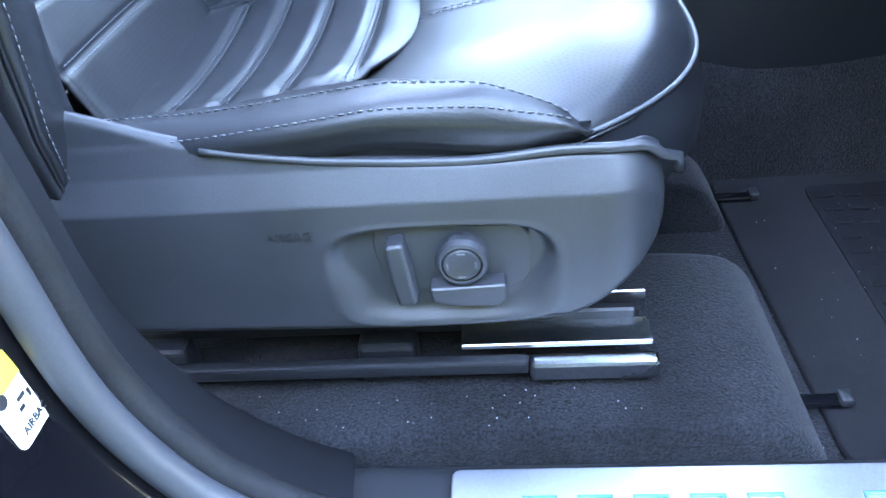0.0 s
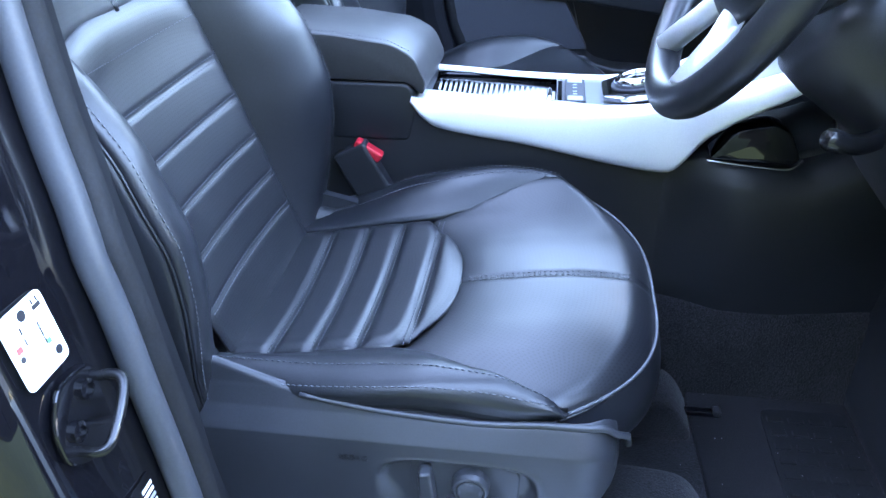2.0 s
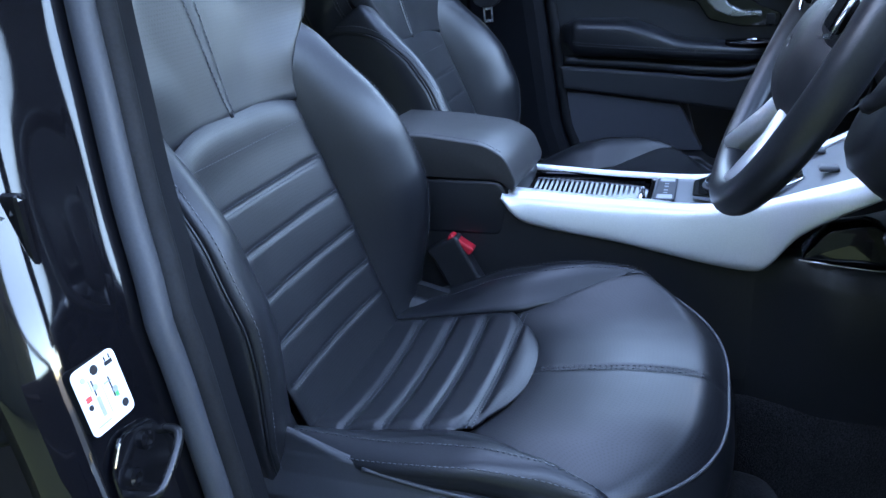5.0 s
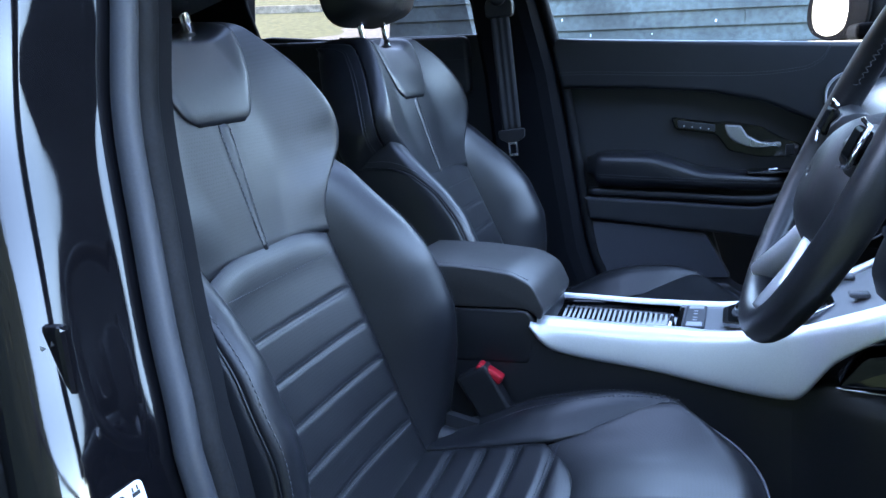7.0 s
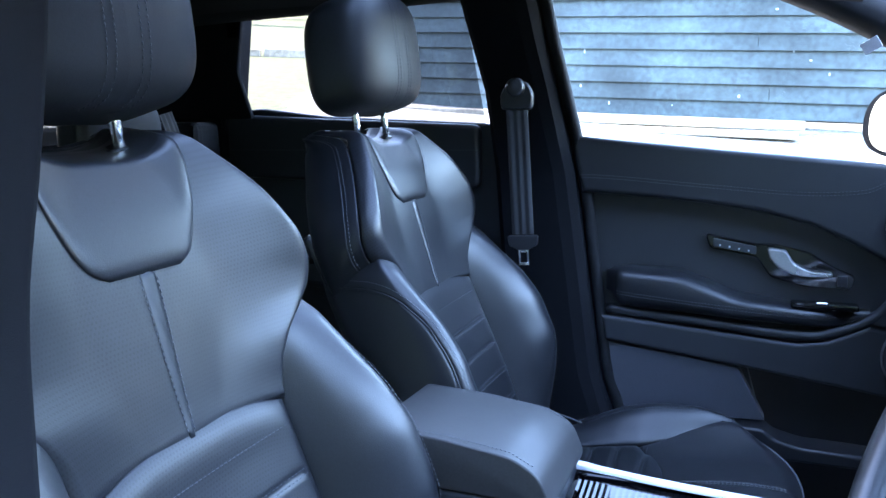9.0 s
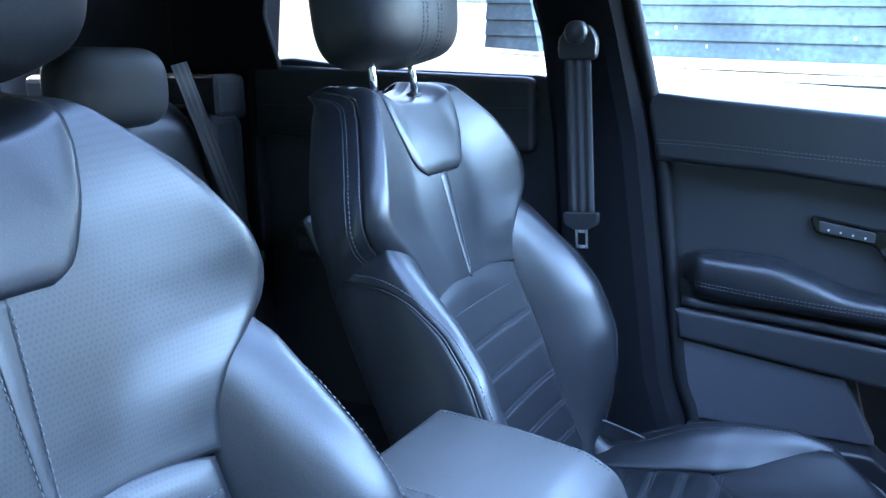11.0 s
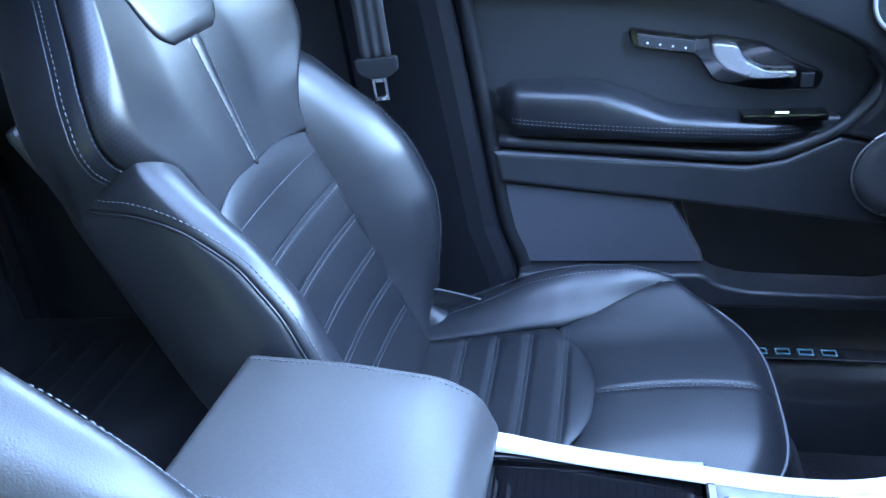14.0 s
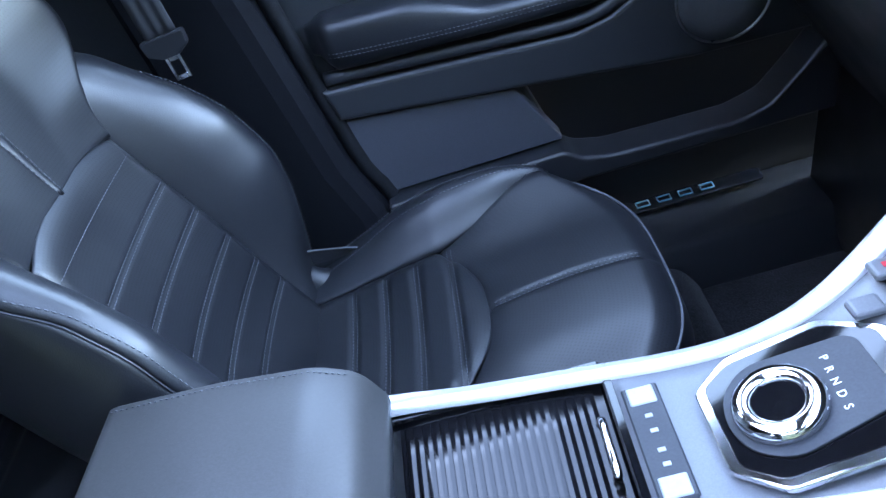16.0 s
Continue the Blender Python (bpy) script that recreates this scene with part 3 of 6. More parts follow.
    def rib(a, b):
        v = (2 * b - 1) * 0.145
        end = 0.068 - 0.062 * (abs(v) / 0.145) ** 2.4
        x = -0.262 + (end + 0.262) * a
        g = 0.0
        for q in lines_c[1:]:
            d = abs(x - q) / 0.010
            if d < 1:
                g = max(g, (1 - d * d) ** 1.5)
        z = cush_w(x, v) + 0.008 * min(dip(b, 0.08), dip(a, 0.10)) - 0.0055 * g * dip(b, 0.05)
        return YC((x, v, z))
    sheet("cushion_ribs", rib, 110, 40, PERF, seat, "ribbed perforated black leather", thick=0.004)
    rows = []
    for q in lines_c[1:]:
        for off in (-0.0032, 0.0032):
            path = []
            for k in range(25):
                v = (2 * (0.02 + 0.96 * k / 24) - 1) * 0.145
                d = abs(off) / 0.010
                path.append(YC((q + off, v, cush_w(q + off, v) + 0.008 * dip(0.02 + 0.96 * k / 24, 0.08) - 0.0055 * (1 - d * d) ** 1.5 + 0.0014)))
            rows.append(path)
    stitches("cushion_stitching", rows, seat)

    def nose(a, b):
        v = (2 * b - 1) * 0.212
        k = abs(v) / 0.145
        start = (0.063 - 0.062 * min(k, 1) ** 2.4) if k < 1 else 0.009 + (abs(v) - 0.145) / 0.067 * 0.150
        end = front_x(v) - 0.0015
        x = start + (end - start) * (1 - (1 - a) ** 1.5)
        shift = front_x(v) - 0.300 + 0.008
        z = lerp_table(zc, x - shift * max(0.0, min(1.0, (x - 0.05) / 0.15)))
        z += 0.006 * min(dip(a, 0.09), dip(b, 0.05)) - 0.003 + 0.010 * (1 - min(1, (abs(v) / 0.235) ** 2)) * math.sin(math.pi * a)
        z -= 0.0035 * max(0, 1 - (v / 0.006) ** 2)
        z += (0.038 if v > 0 else -0.018) * max(0, (abs(v) - 0.09) / 0.122) ** 1.8
        k = max(0.0, (a - 0.72) / 0.28) ** 2
        z = z * (1 - k) + (0.7505 + tip(v)) * k
        z += 0.003 * max(0.0, 1 - a / 0.06)
        return YC((x, v, z))
    sheet("cushion_nose", nose, 60, 72, PERF, seat, "perforated black leather thigh support", thick=0.004, flip=False)
    # front skirt below the piped edge
    def edge(v):
        return Vector((front_x(v) - 0.002, v, 0.750 + tip(v)))

    def skirt(a, b):
        v = (2 * b - 1) * 0.214
        e = edge(v)
        q = spline([(-0.001, 0, -0.001), (0.010, 0, -0.04), (0.002, 0, -0.085), (-0.04, 0, -0.115)], a)
        return YC((e.x + q.x * (1 - 0.5 * (abs(v) / 0.214) ** 4), v * (1 + 0.015 * math.sin(math.pi * min(1, a * 0.8))), e.z + q.z * (1 - 0.45 * (abs(v) / 0.214) ** 3)))
    sheet("cushion_front", skirt, 14, 48, LEATHER, seat, "smooth black leather front edge", thick=0.004)
    tube("piping", [YC(edge(v) + Vector((0.001, 0, 0.002))) for v in [-0.212 + 0.424 * k / 50 for k in range(51)]], 0.0018, PIPING, seat, sides=6)
    stitches("nose_stitching", [[YC((x, sgv, lerp_table(zc, x) + 0.0035 + 0.010 * math.sin(math.pi * (1 - (1 - min(1.0, (x - 0.067) / 0.231)) ** 0.667)))) for x in [0.075 + 0.19 * k / 24 for k in range(25)]] for sgv in (-0.0035, 0.0035)], seat)

    # cushion side bolsters
    crest_full = [(-0.25, 0.705), (-0.20, 0.718), (-0.11, 0.745), (-0.02, 0.784), (0.05, 0.800), (0.10, 0.805), (0.15, 0.802), (0.18, 0.794), (0.194, 0.786)]
    crest_worn = [(-0.25, 0.748), (-0.16, 0.757), (-0.07, 0.763), (0.01, 0.774), (0.07, 0.782), (0.115, 0.782), (0.152, 0.772), (0.178, 0.760), (0.194, 0.746)]
    if side > 0:
        crest_full = [(x, z + 0.022 * math.sin(math.pi * min(1.0, max(0.0, (x + 0.25) / 0.45)))) for x, z in crest_full]
    for sg in (-1, 1):
        worn = sg < 0

        def wing(a, b, sg=sg, worn=worn):
            x = -0.25 + 0.442 * a
            base = cush_w(x, 0.145) + 0.002 + (-0.010 if worn else 0.016) * max(0.0, min(1.0, (x - 0.02) / 0.16)) ** 1.6
            c = lerp_table(crest_worn if worn else crest_full, x) - base
            inner = 0.145 + 0.067 * max(0.0, (x - 0.01) / 0.182) ** 1.2
            wd = (lerp_table([(-0.25, 0.190), (-0.14, 0.202), (-0.02, 0.216), (0.06, 0.220)], x) if worn else 0.240) - 0.010 * max(0.0, (x - 0.10) / 0.09) ** 2 - inner
            pts = [(inner, base), (inner + 0.18 * wd, base + 0.34 * c), (inner + 0.40 * wd, base + 0.80 * c), (inner + 0.64 * wd, base + 1.0 * c), (inner + 0.86 * wd, base + 0.93 * c), (inner + wd, base + 0.62 * c), (inner + wd, base + 0.25 * c - 0.030)]
            if worn:
                pts[-2:] = [(inner + wd + 0.003, base + 0.62 * c), (inner + wd + 0.008, base + 0.15 * c - 0.002), (inner + wd + 0.002, base - 0.20 * c - 0.012)]
            p = spline([(q[0], q[1], 0) for q in pts], b)
            t = 0.004 * min(dip(b, 0.06), dip(a, 0.04)) - 0.003
            return YC((x, sg * p.x, p.y + t))
        sheet("cushion_bolster", wing, 60, 24, LEATHER, seat, "smooth black leather cushion bolster", thick=0.004, flip=sg < 0)
        rows = []
        for s, o in ((0.44, 0.0006), (0.74, 0.0016)):
            rows.append([(wing(k / 40, s) + Vector((0, sg * 0.0004, o))) for k in range(1, 40)])
        stitches("bolster_stitching", rows, seat)

        def flank_c(a, b, sg=sg):
            x = -0.235 + 0.425 * a
            p = wing((x + 0.25) / 0.442, 1.0)
            q = spline([(-0.002, 0.001, 0), (-0.006, -0.010, 0), (-0.010, -0.028, 0), (-0.018, -0.042, 0)], b)
            sag = 0.6 + 0.4 * math.sin(math.pi * a)
            return Vector((x, p.y + sg * q.x * sag, p.z + q.y * sag))
        sheet("cushion_side", flank_c, 40, 12, LEATHER, seat, "smooth black leather cushion side", thick=0.003, flip=sg < 0)
    # tray below the cushion
    part("cushion_pan", rbox((0.42, 0.40, 0.05), 0.012, 3, (0.02, yc, 0.675)), PLASTIC, seat, "black plastic seat pan")
    part("cushion_pad", rbox((0.16, 0.40, 0.06), 0.024, 3, (-0.250, yc, 0.690)), LEATHER, seat, "black leather fold behind the cushion")

    # plastic valance on both sides
    def valance(sg):
        outer_side = sg * side > 0
        prof = rounded([(-0.30, 0.735), (-0.215, 0.728), (-0.10, 0.700), (0.06, 0.688), (0.20, 0.695), (0.214, 0.672), (0.206, 0.612), (0.140, 0.566), (0.04, 0.560), (-0.30, 0.566)], 0.02, 4)

        def face(p, d):
            return Y((p[0] + 0.034, sg * d, p[1] + 0.037))
        rings = []
        for d, sh in ((0.205, 0.0), (0.222, 0.0), (0.231, 0.006), (0.234, 0.016)):
            ring = []
            for p in prof:
                cx, cz = -0.04, 0.635
                cut = max(0.0, min(1.0, (p[1] - 0.655) / 0.03)) * {0.205: 0.0, 0.222: 0.002, 0.231: 0.018, 0.234: 0.026}[d]
                ring.append(face((cx + (p[0] - cx) * (1 - sh / 0.25), cz + (p[1] - cz) * (1 - sh / 0.22) - cut), d))
            rings.append(ring)
        n = len(prof)
        verts = [p for r in rings for p in r]
        faces = []
        for i in range(3):
            for k in range(n):
                f = (i * n + k, i * n + (k + 1) % n, (i + 1) * n + (k + 1) % n, (i + 1) * n + k)
                faces.append(f if sg > 0 else f[::-1])
        cap_f = tuple(3 * n + k for k in range(n))
        faces.append(cap_f if sg > 0 else cap_f[::-1])
        base_f = tuple(range(n - 1, -1, -1))
        faces.append(base_f if sg > 0 else base_f[::-1])
        return obj("valance", verts, faces, VALANCE, seat, "dark grey moulded plastic seat base cover", smooth=False)
    v_top = [(-0.30, 0.757), (-0.214, 0.748), (-0.182, 0.740), (-0.113, 0.720), (-0.004, 0.704), (0.086, 0.700), (0.146, 0.702), (0.191, 0.700), (0.208, 0.687), (0.214, 0.660)]
    v_bot = [(-0.30, 0.566), (-0.10, 0.562), (0.04, 0.560), (0.14, 0.566), (0.18, 0.590), (0.206, 0.618), (0.214, 0.640)]
    for sg in (-1, 1):
        if sg * side < 0:
            valance(sg)
            continue

        def cover(a, b, sg=sg):
            x = -0.30 + 0.514 * (1 - (1 - a) ** 1.25)
            z1, z0 = lerp_table(v_top, x), lerp_table(v_bot, x)
            z = z0 + (z1 - z0) * b
            y = 0.236
            d = z1 - z
            fade = max(0.0, min(1.0, (0.214 - x) / 0.075))
            fade = fade * fade * (3 - 2 * fade)
            if z > 0.675:
                y -= fade * 0.013 * min(1.0, (z - 0.675) / 0.022)
            if z > 0.697:
                y -= fade * 0.007 * min(1.0, (z - 0.697) / 0.022)
            y -= 0.22 * max(0.0, z - 0.716)
            if d < 0.006:
                y -= 0.005 * (1 - d / 0.006) ** 2
            y -= (1 - fade) * 0.020 * max(0.0, 1 - d / 0.030) ** 1.15
            y -= 0.010 * max(0.0, 1 - (z - z0) / 0.012) ** 2
            y -= 0.030 * max(0.0, (x - 0.165) / 0.049) ** 2.2
            r = ((abs(x - 0.056) / 0.080) ** 4 + (abs(z - 0.613) / 0.0435) ** 4) ** 0.25
            soft = max(0.0, min(1.0, (0.630 - z) / 0.034))
            inner = max(0.0, min(1.0, (1.0 - r) / (0.10 + 0.24 * soft * soft * (3 - 2 * soft))))
            y -= 0.0085 * inner * inner * (3 - 2 * inner)
            rim = max(0.0, 1 - abs(r - 1.03) / 0.07)
            y += 0.0012 * rim * rim
            return Y((x + 0.034, sg * y, z + 0.037))
        va = sheet("valance", cover, 150, 110, VALANCE, seat, "dark grey moulded plastic seat base cover", thick=0.004, flip=sg > 0)
        seat_controls(va, sg, yc)
        rim = [Y((x + 0.034, sg * (0.221 - 0.012 * max(0.0, (x - 0.16) / 0.05) ** 2), lerp_table(v_top, x) + 0.034 + 0.003 * max(0.0, min(1.0, (x - 0.08) / 0.06)))) for x in [-0.10 + 0.306 * k / 40 for k in range(41)]] + [Y((0.252, sg * 0.207, 0.722)), Y((0.254, sg * 0.205, 0.710))]
        tube("valance_lip", rim, [0.0022 + 0.0016 * min(1.0, k / 20) for k in range(43)], VALANCE, seat, "thin dark grey plastic lip above the cover", sides=8)

    # slide rails
    for sg in (-1, 1):
        part("slide_rail", rbox((0.155, 0.030, 0.005), 0.001, 1, (0.1715, yc + sg * 0.182, 0.5460)), STEEL, seat, "bright steel slide rail")
        part("upper_rail", rbox((0.50, 0.010, 0.020), 0.002, 1, (-0.011, yc + sg * 0.164, 0.5485)), PLASTIC, seat, "black steel upper rail")
        part("rail_wall", rbox((0.155, 0.003, 0.022), 0.001, 1, (0.1715, yc + sg * 0.150, 0.5525)), STEEL, seat, "steel rail wall")
        part("rail_cover", rbox((0.47, 0.012, 0.014), 0.003, 2, (-0.086, yc + sg * 0.203, 0.5325)), PLASTIC, seat, "black plastic rail cover")
        part("rail_end", rbox((0.105, 0.014, 0.020), 0.004, 2, (0.202, yc + sg * 0.203, 0.5275)), STEEL, seat, "bright steel rail end")
        for x in (-0.17, 0.03):
            part("riser", rbox((0.05, 0.018, 0.10), 0.005, 2, (x, yc + sg * 0.172, 0.605)), PLASTIC, seat, "black steel seat riser")
            part("rail_foot", rbox((0.05, 0.030, 0.094), 0.005, 2, (x, yc + sg * 0.175, 0.496)), PLASTIC, seat, "black steel rail foot")
    return seat


def seat_controls(va, sg, yc):
    """The electric seat switches in their scooped dish, and the moulded word, on the seat's outer cover."""
    y0 = yc + sg * 0.2285
    put = Matrix.Translation((0.034, 0, 0.037))
    plate = rounded([(0.012, 0.654), (0.112, 0.650), (0.118, 0.640), (0.116, 0.606), (0.104, 0.598), (0.030, 0.598), (0.012, 0.612), (0.008, 0.640)], 0.010)
    part("switch_plate", moved(prism(plate, 1, y0 - sg * 0.001, y0 + sg * 0.0012, 0.0006), put), VALANCE, va, "dark grey switch plate")
    lever = prism(rounded([(-0.0085, 0.024), (0.0045, 0.026), (0.0080, 0.0), (0.0105, -0.026), (-0.0035, -0.028), (-0.0075, -0.004)], 0.004), 1, 0.0, 0.017, 0.0035, 3)
    part("recline_switch", moved(lever, put @ pose(0.0265, y0 if sg > 0 else y0 - 0.017, 0.622)), VALANCE, va, "upright grey recline switch")
    slide = prism(rounded([(-0.028, 0.0065), (0.026, 0.0085), (0.0275, -0.004), (0.020, -0.0105), (-0.012, -0.0100), (-0.027, -0.0055)], 0.003), 1, 0.0, 0.016, 0.003, 3)
    part("slide_switch", moved(slide, put @ pose(0.074, y0 if sg > 0 else y0 - 0.016, 0.602)), VALANCE, va, "long grey slide switch")
    dial = lathe([(0.0, 0), (0.0190, 0), (0.0188, 0.010), (0.0170, 0.0145), (0.0150, 0.0155), (0.0140, 0.0150), (0.0138, 0.0105), (0.0132, 0.0105), (0.0130, 0.0150), (0.0118, 0.0158), (0.0, 0.0150)], 44)
    turn = put @ Matrix.Translation((0.070, y0, 0.628)) @ pose(0, 0, 0, -90 * sg)
    knob = part("lumbar_dial", moved(dial, turn), VALANCE, va, "round grey lumbar dial")
    for k in range(4):
        a = math.pi / 2 * k
        part("dial_mark", moved(rbox((0.0060, 0.0016, 0.0006), 0.0003, 1), turn @ pose(0.0098 * math.cos(a), 0.0098 * math.sin(a), 0.0159, 0, 0, math.degrees(a) + 90)), PIPING, knob)
    m = put @ Matrix.Translation((-0.048, yc + sg * 0.2364, 0.652)) @ pose(0, 0, 0, 90, 0, 0 if sg < 0 else 180)
    text("moulded_word", "AIRBAG", 0.0092, m, PLASTIC, va, "moulded dark lettering")


driver_seat = make_seat(-1, "black leather driver's seat with ribbed perforated panels", (0, 0, 0), (-0.150, 0, 0.715), radians(24))
passenger_seat = make_seat(1, "black leather passenger seat with ribbed perforated panels", (0.000, 0, -0.020), (-0.173, 0, 0.733), radians(26))

# ---- car shell: floor, sills, pillars, roof ----
def structure(name, bm, material, label="", smooth=False):
    return tagged(part(name, bm, material, None, label, smooth), kind="structure")


floor = structure("floor", prism([(-1.9, -0.66), (1.25, -0.66), (1.25, 0.66), (-1.9, 0.66)], 2, 0.40, 0.440, 0.0), CARPET, "black carpeted car floor")
structure("tunnel", prism(rounded([(-0.17, 0.42), (-0.13, 0.60), (0.13, 0.60), (0.17, 0.42)], 0.03), 0, -1.3, 1.2, 0.0), CARPET, "carpeted centre tunnel", True)
for sg in (-1, 1):
    for y0, y1 in ((0.385, 0.625), (0.165, 0.262)):
        structure("seat_mount", prism(rounded([(-0.42, 0.43), (-0.40, 0.500), (0.30, 0.508), (0.362, 0.500), (0.400, 0.43)], 0.03, 5), 1, sg * y0, sg * y1, 0.014), CARPET, "raised black carpeted floor below the seat", True)
    # sill: inner trim, scuff plate, body flange
    o = 0.0 if sg < 0 else 0.05
    structure("sill_trim", prism(rounded([(sg * 0.615, 0.44), (sg * 0.655, 0.512), (sg * (0.745 + o), 0.516), (sg * (0.760 + o), 0.500), (sg * (0.770 + o), 0.40), (sg * 0.615, 0.40)], 0.012), 0, -1.6, 1.2, 0.0), PLASTIC, "black plastic sill trim", True)
    structure("sill_body", prism(rounded([(sg * (0.760 + o), 0.47), (sg * (0.800 + o), 0.455), (sg * (0.860 + o), 0.40), (sg * 0.92, 0.30), (sg * 0.88, 0.20), (sg * 0.760, 0.20)], 0.02), 0, -1.7, 1.3, 0.0), PAINT, "black painted door sill", True)


def sill_plate(sg):
    plate = thing("scuff_plate", "brushed aluminium sill plate with blue letter marks" if sg < 0 else "dark sill plate with blue letter marks", "sill plate", (0, 0, 0), "sill plates")
    up = 0.0 if sg < 0 else 0.008
    x0 = 0.088 if sg < 0 else 0.055
    y0, y1 = (-0.666, -0.736) if sg < 0 else (0.756, 0.792)
    part("plate", prism(rounded([(x0, y0), (x0 + 0.505, y0), (x0 + 0.505, y1), (x0, y1)], 0.008), 2, 0.5145 + up, 0.5195 + up, 0.0012), ALUMINIUM if sg < 0 else GLOSSPLASTIC, plate)
    x = x0 + 0.048
    for k in range(10):
        w = 0.030
        yc = -0.700 if sg < 0 else 0.776
        if k != 5:
            tube("letter_mark", [(x + w * q, yc + r, 0.5200 + up) for q, r in ((0.12, -0.0075), (0.88, -0.0075), (0.88, 0.0075), (0.12, 0.0075))], 0.0019, LETTERBLUE, plate, sides=6, closed=True)
        x += 0.0385
    return plate


for sg in (-1, 1):
    sill_plate(sg)


def loft(name, rings, material, parent=None, label="", closed=True, smooth=True):
    """Skin through rings of equally many points."""
    n = len(rings[0])
    verts = [p for r in rings for p in r]
    faces = []
    for i in range(len(rings) - 1):
        for k in range(n if closed else n - 1):
            faces.append((i * n + k, i * n + (k + 1) % n, (i + 1) * n + (k + 1) % n, (i + 1) * n + k))
    if closed:
        faces += [tuple(range(n - 1, -1, -1)), tuple((len(rings) - 1) * n + k for k in range(n))]
    return obj(name, verts, faces, material, parent, label, smooth)


# edge of the driver's door opening: down the B pillar, round the corner, forward along the sill
OPENING = [(-0.230, 1.60), (-0.205, 1.50), (-0.193, 1.41), (-0.188, 1.33), (-0.185, 1.25), (-0.165, 1.16), (-0.148, 1.09), (-0.130, 1.03), (-0.117, 0.97), (-0.108, 0.90), (-0.100, 0.84), (-0.094, 0.79), (-0.089, 0.735), (-0.080, 0.692), (-0.062, 0.650), (-0.035, 0.612), (0.02, 0.572), (0.10, 0.550), (0.22, 0.540), (0.60, 0.535), (1.05, 0.53)]


def along(n, y, grow=0.0, last=1.0):
    """The opening's line on the driver's side at depth y (the pillar leans in above the waist), moved outwards from the opening by grow."""
    pts = [(x, 0, z) for x, z in OPENING]
    out = []
    for i in range(n + 1):
        k = i / n * last
        p = spline(pts, k)
        q = spline(pts, min(1, k + 0.004)) - spline(pts, max(0, k - 0.004))
        q.normalize()
        p = p + Vector((q.z, 0, -q.x)) * grow
        out.append(Vector((p.x, -(y - 0.25 * max(0.0, p.z - 1.0)), p.z)))
    return out


seal = thing("door_seal", "grey and black rubber door seal round the opening", "door seal")
tube("seal_bulb", along(110, 0.762, 0.004), 0.0108, SEALGREY, seal, "grey rubber bulb", sides=12)
tube("seal_lip", along(110, 0.742, 0.004), 0.0125, RUBBER, seal, "worn black rubber lip", sides=10)
strips = [along(80, y, g, 0.808) for g, y in ((0.004, 0.734), (0.007, 0.724), (0.018, 0.700), (0.034, 0.668), (0.050, 0.650), (0.085, 0.636), (0.16, 0.630))]
tagged(loft("b_pillar_trim", [[r[i] for r in strips] for i in range(81)], PILLARTRIM, None, "dark cloth B pillar trim", closed=False), kind="structure")
strips = [along(110, y, g) for g, y in ((0.010, 0.745), (0.014, 0.770), (0.0175, 0.776), (0.0178, 0.790), (0.0182, 0.800), (0.020, 0.830), (0.026, 0.856), (0.036, 0.868), (0.052, 0.873), (0.060, 0.868), (0.064, 0.852), (0.066, 0.815))]
tagged(loft("b_pillar", [[r[i] for r in strips] for i in range(111)], PAINT, None, "glossy black painted door shut face", closed=False), kind="structure")


strips = [along(90, y, g, 0.85) for g, y in ((0.066, 0.814), (0.078, 0.806), (0.14, 0.802), (0.26, 0.800))]
tagged(loft("hinge_recess", [[r[i] for r in strips] for i in range(91)], PILLARTRIM, None, "matt black recess behind the pillar edge", closed=False), kind="structure")


# roof, headliner, upper pillars
def arch(a, b):
    x = -1.9 + 2.25 * a
    y = (2 * b - 1) * 0.62
    z = 1.630 + 0.03 * math.sin(math.pi * a) - 0.06 * (abs(y) / 0.62) ** 4 - 0.03 * max(0, a - 0.85) / 0.15
    return (x, y, z)


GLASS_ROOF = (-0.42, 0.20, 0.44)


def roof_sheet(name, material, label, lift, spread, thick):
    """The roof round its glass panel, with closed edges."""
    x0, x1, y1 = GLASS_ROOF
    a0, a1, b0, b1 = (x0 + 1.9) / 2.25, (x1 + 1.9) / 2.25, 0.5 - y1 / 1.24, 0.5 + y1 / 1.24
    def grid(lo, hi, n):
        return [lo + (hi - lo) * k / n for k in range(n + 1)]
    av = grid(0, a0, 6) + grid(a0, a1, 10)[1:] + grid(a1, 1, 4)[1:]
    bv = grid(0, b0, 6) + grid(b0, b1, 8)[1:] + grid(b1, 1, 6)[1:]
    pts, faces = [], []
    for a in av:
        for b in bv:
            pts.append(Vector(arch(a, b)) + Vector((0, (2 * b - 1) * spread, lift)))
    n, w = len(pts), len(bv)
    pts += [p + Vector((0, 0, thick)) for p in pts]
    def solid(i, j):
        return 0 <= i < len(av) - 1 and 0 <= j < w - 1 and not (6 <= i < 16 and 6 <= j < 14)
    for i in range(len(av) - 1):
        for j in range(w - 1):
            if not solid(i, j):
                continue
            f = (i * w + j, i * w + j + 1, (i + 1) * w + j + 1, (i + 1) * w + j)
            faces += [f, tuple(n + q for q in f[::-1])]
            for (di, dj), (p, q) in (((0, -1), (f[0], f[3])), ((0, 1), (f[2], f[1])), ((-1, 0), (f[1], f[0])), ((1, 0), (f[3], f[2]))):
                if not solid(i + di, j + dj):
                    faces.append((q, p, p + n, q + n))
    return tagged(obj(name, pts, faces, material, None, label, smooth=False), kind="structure")


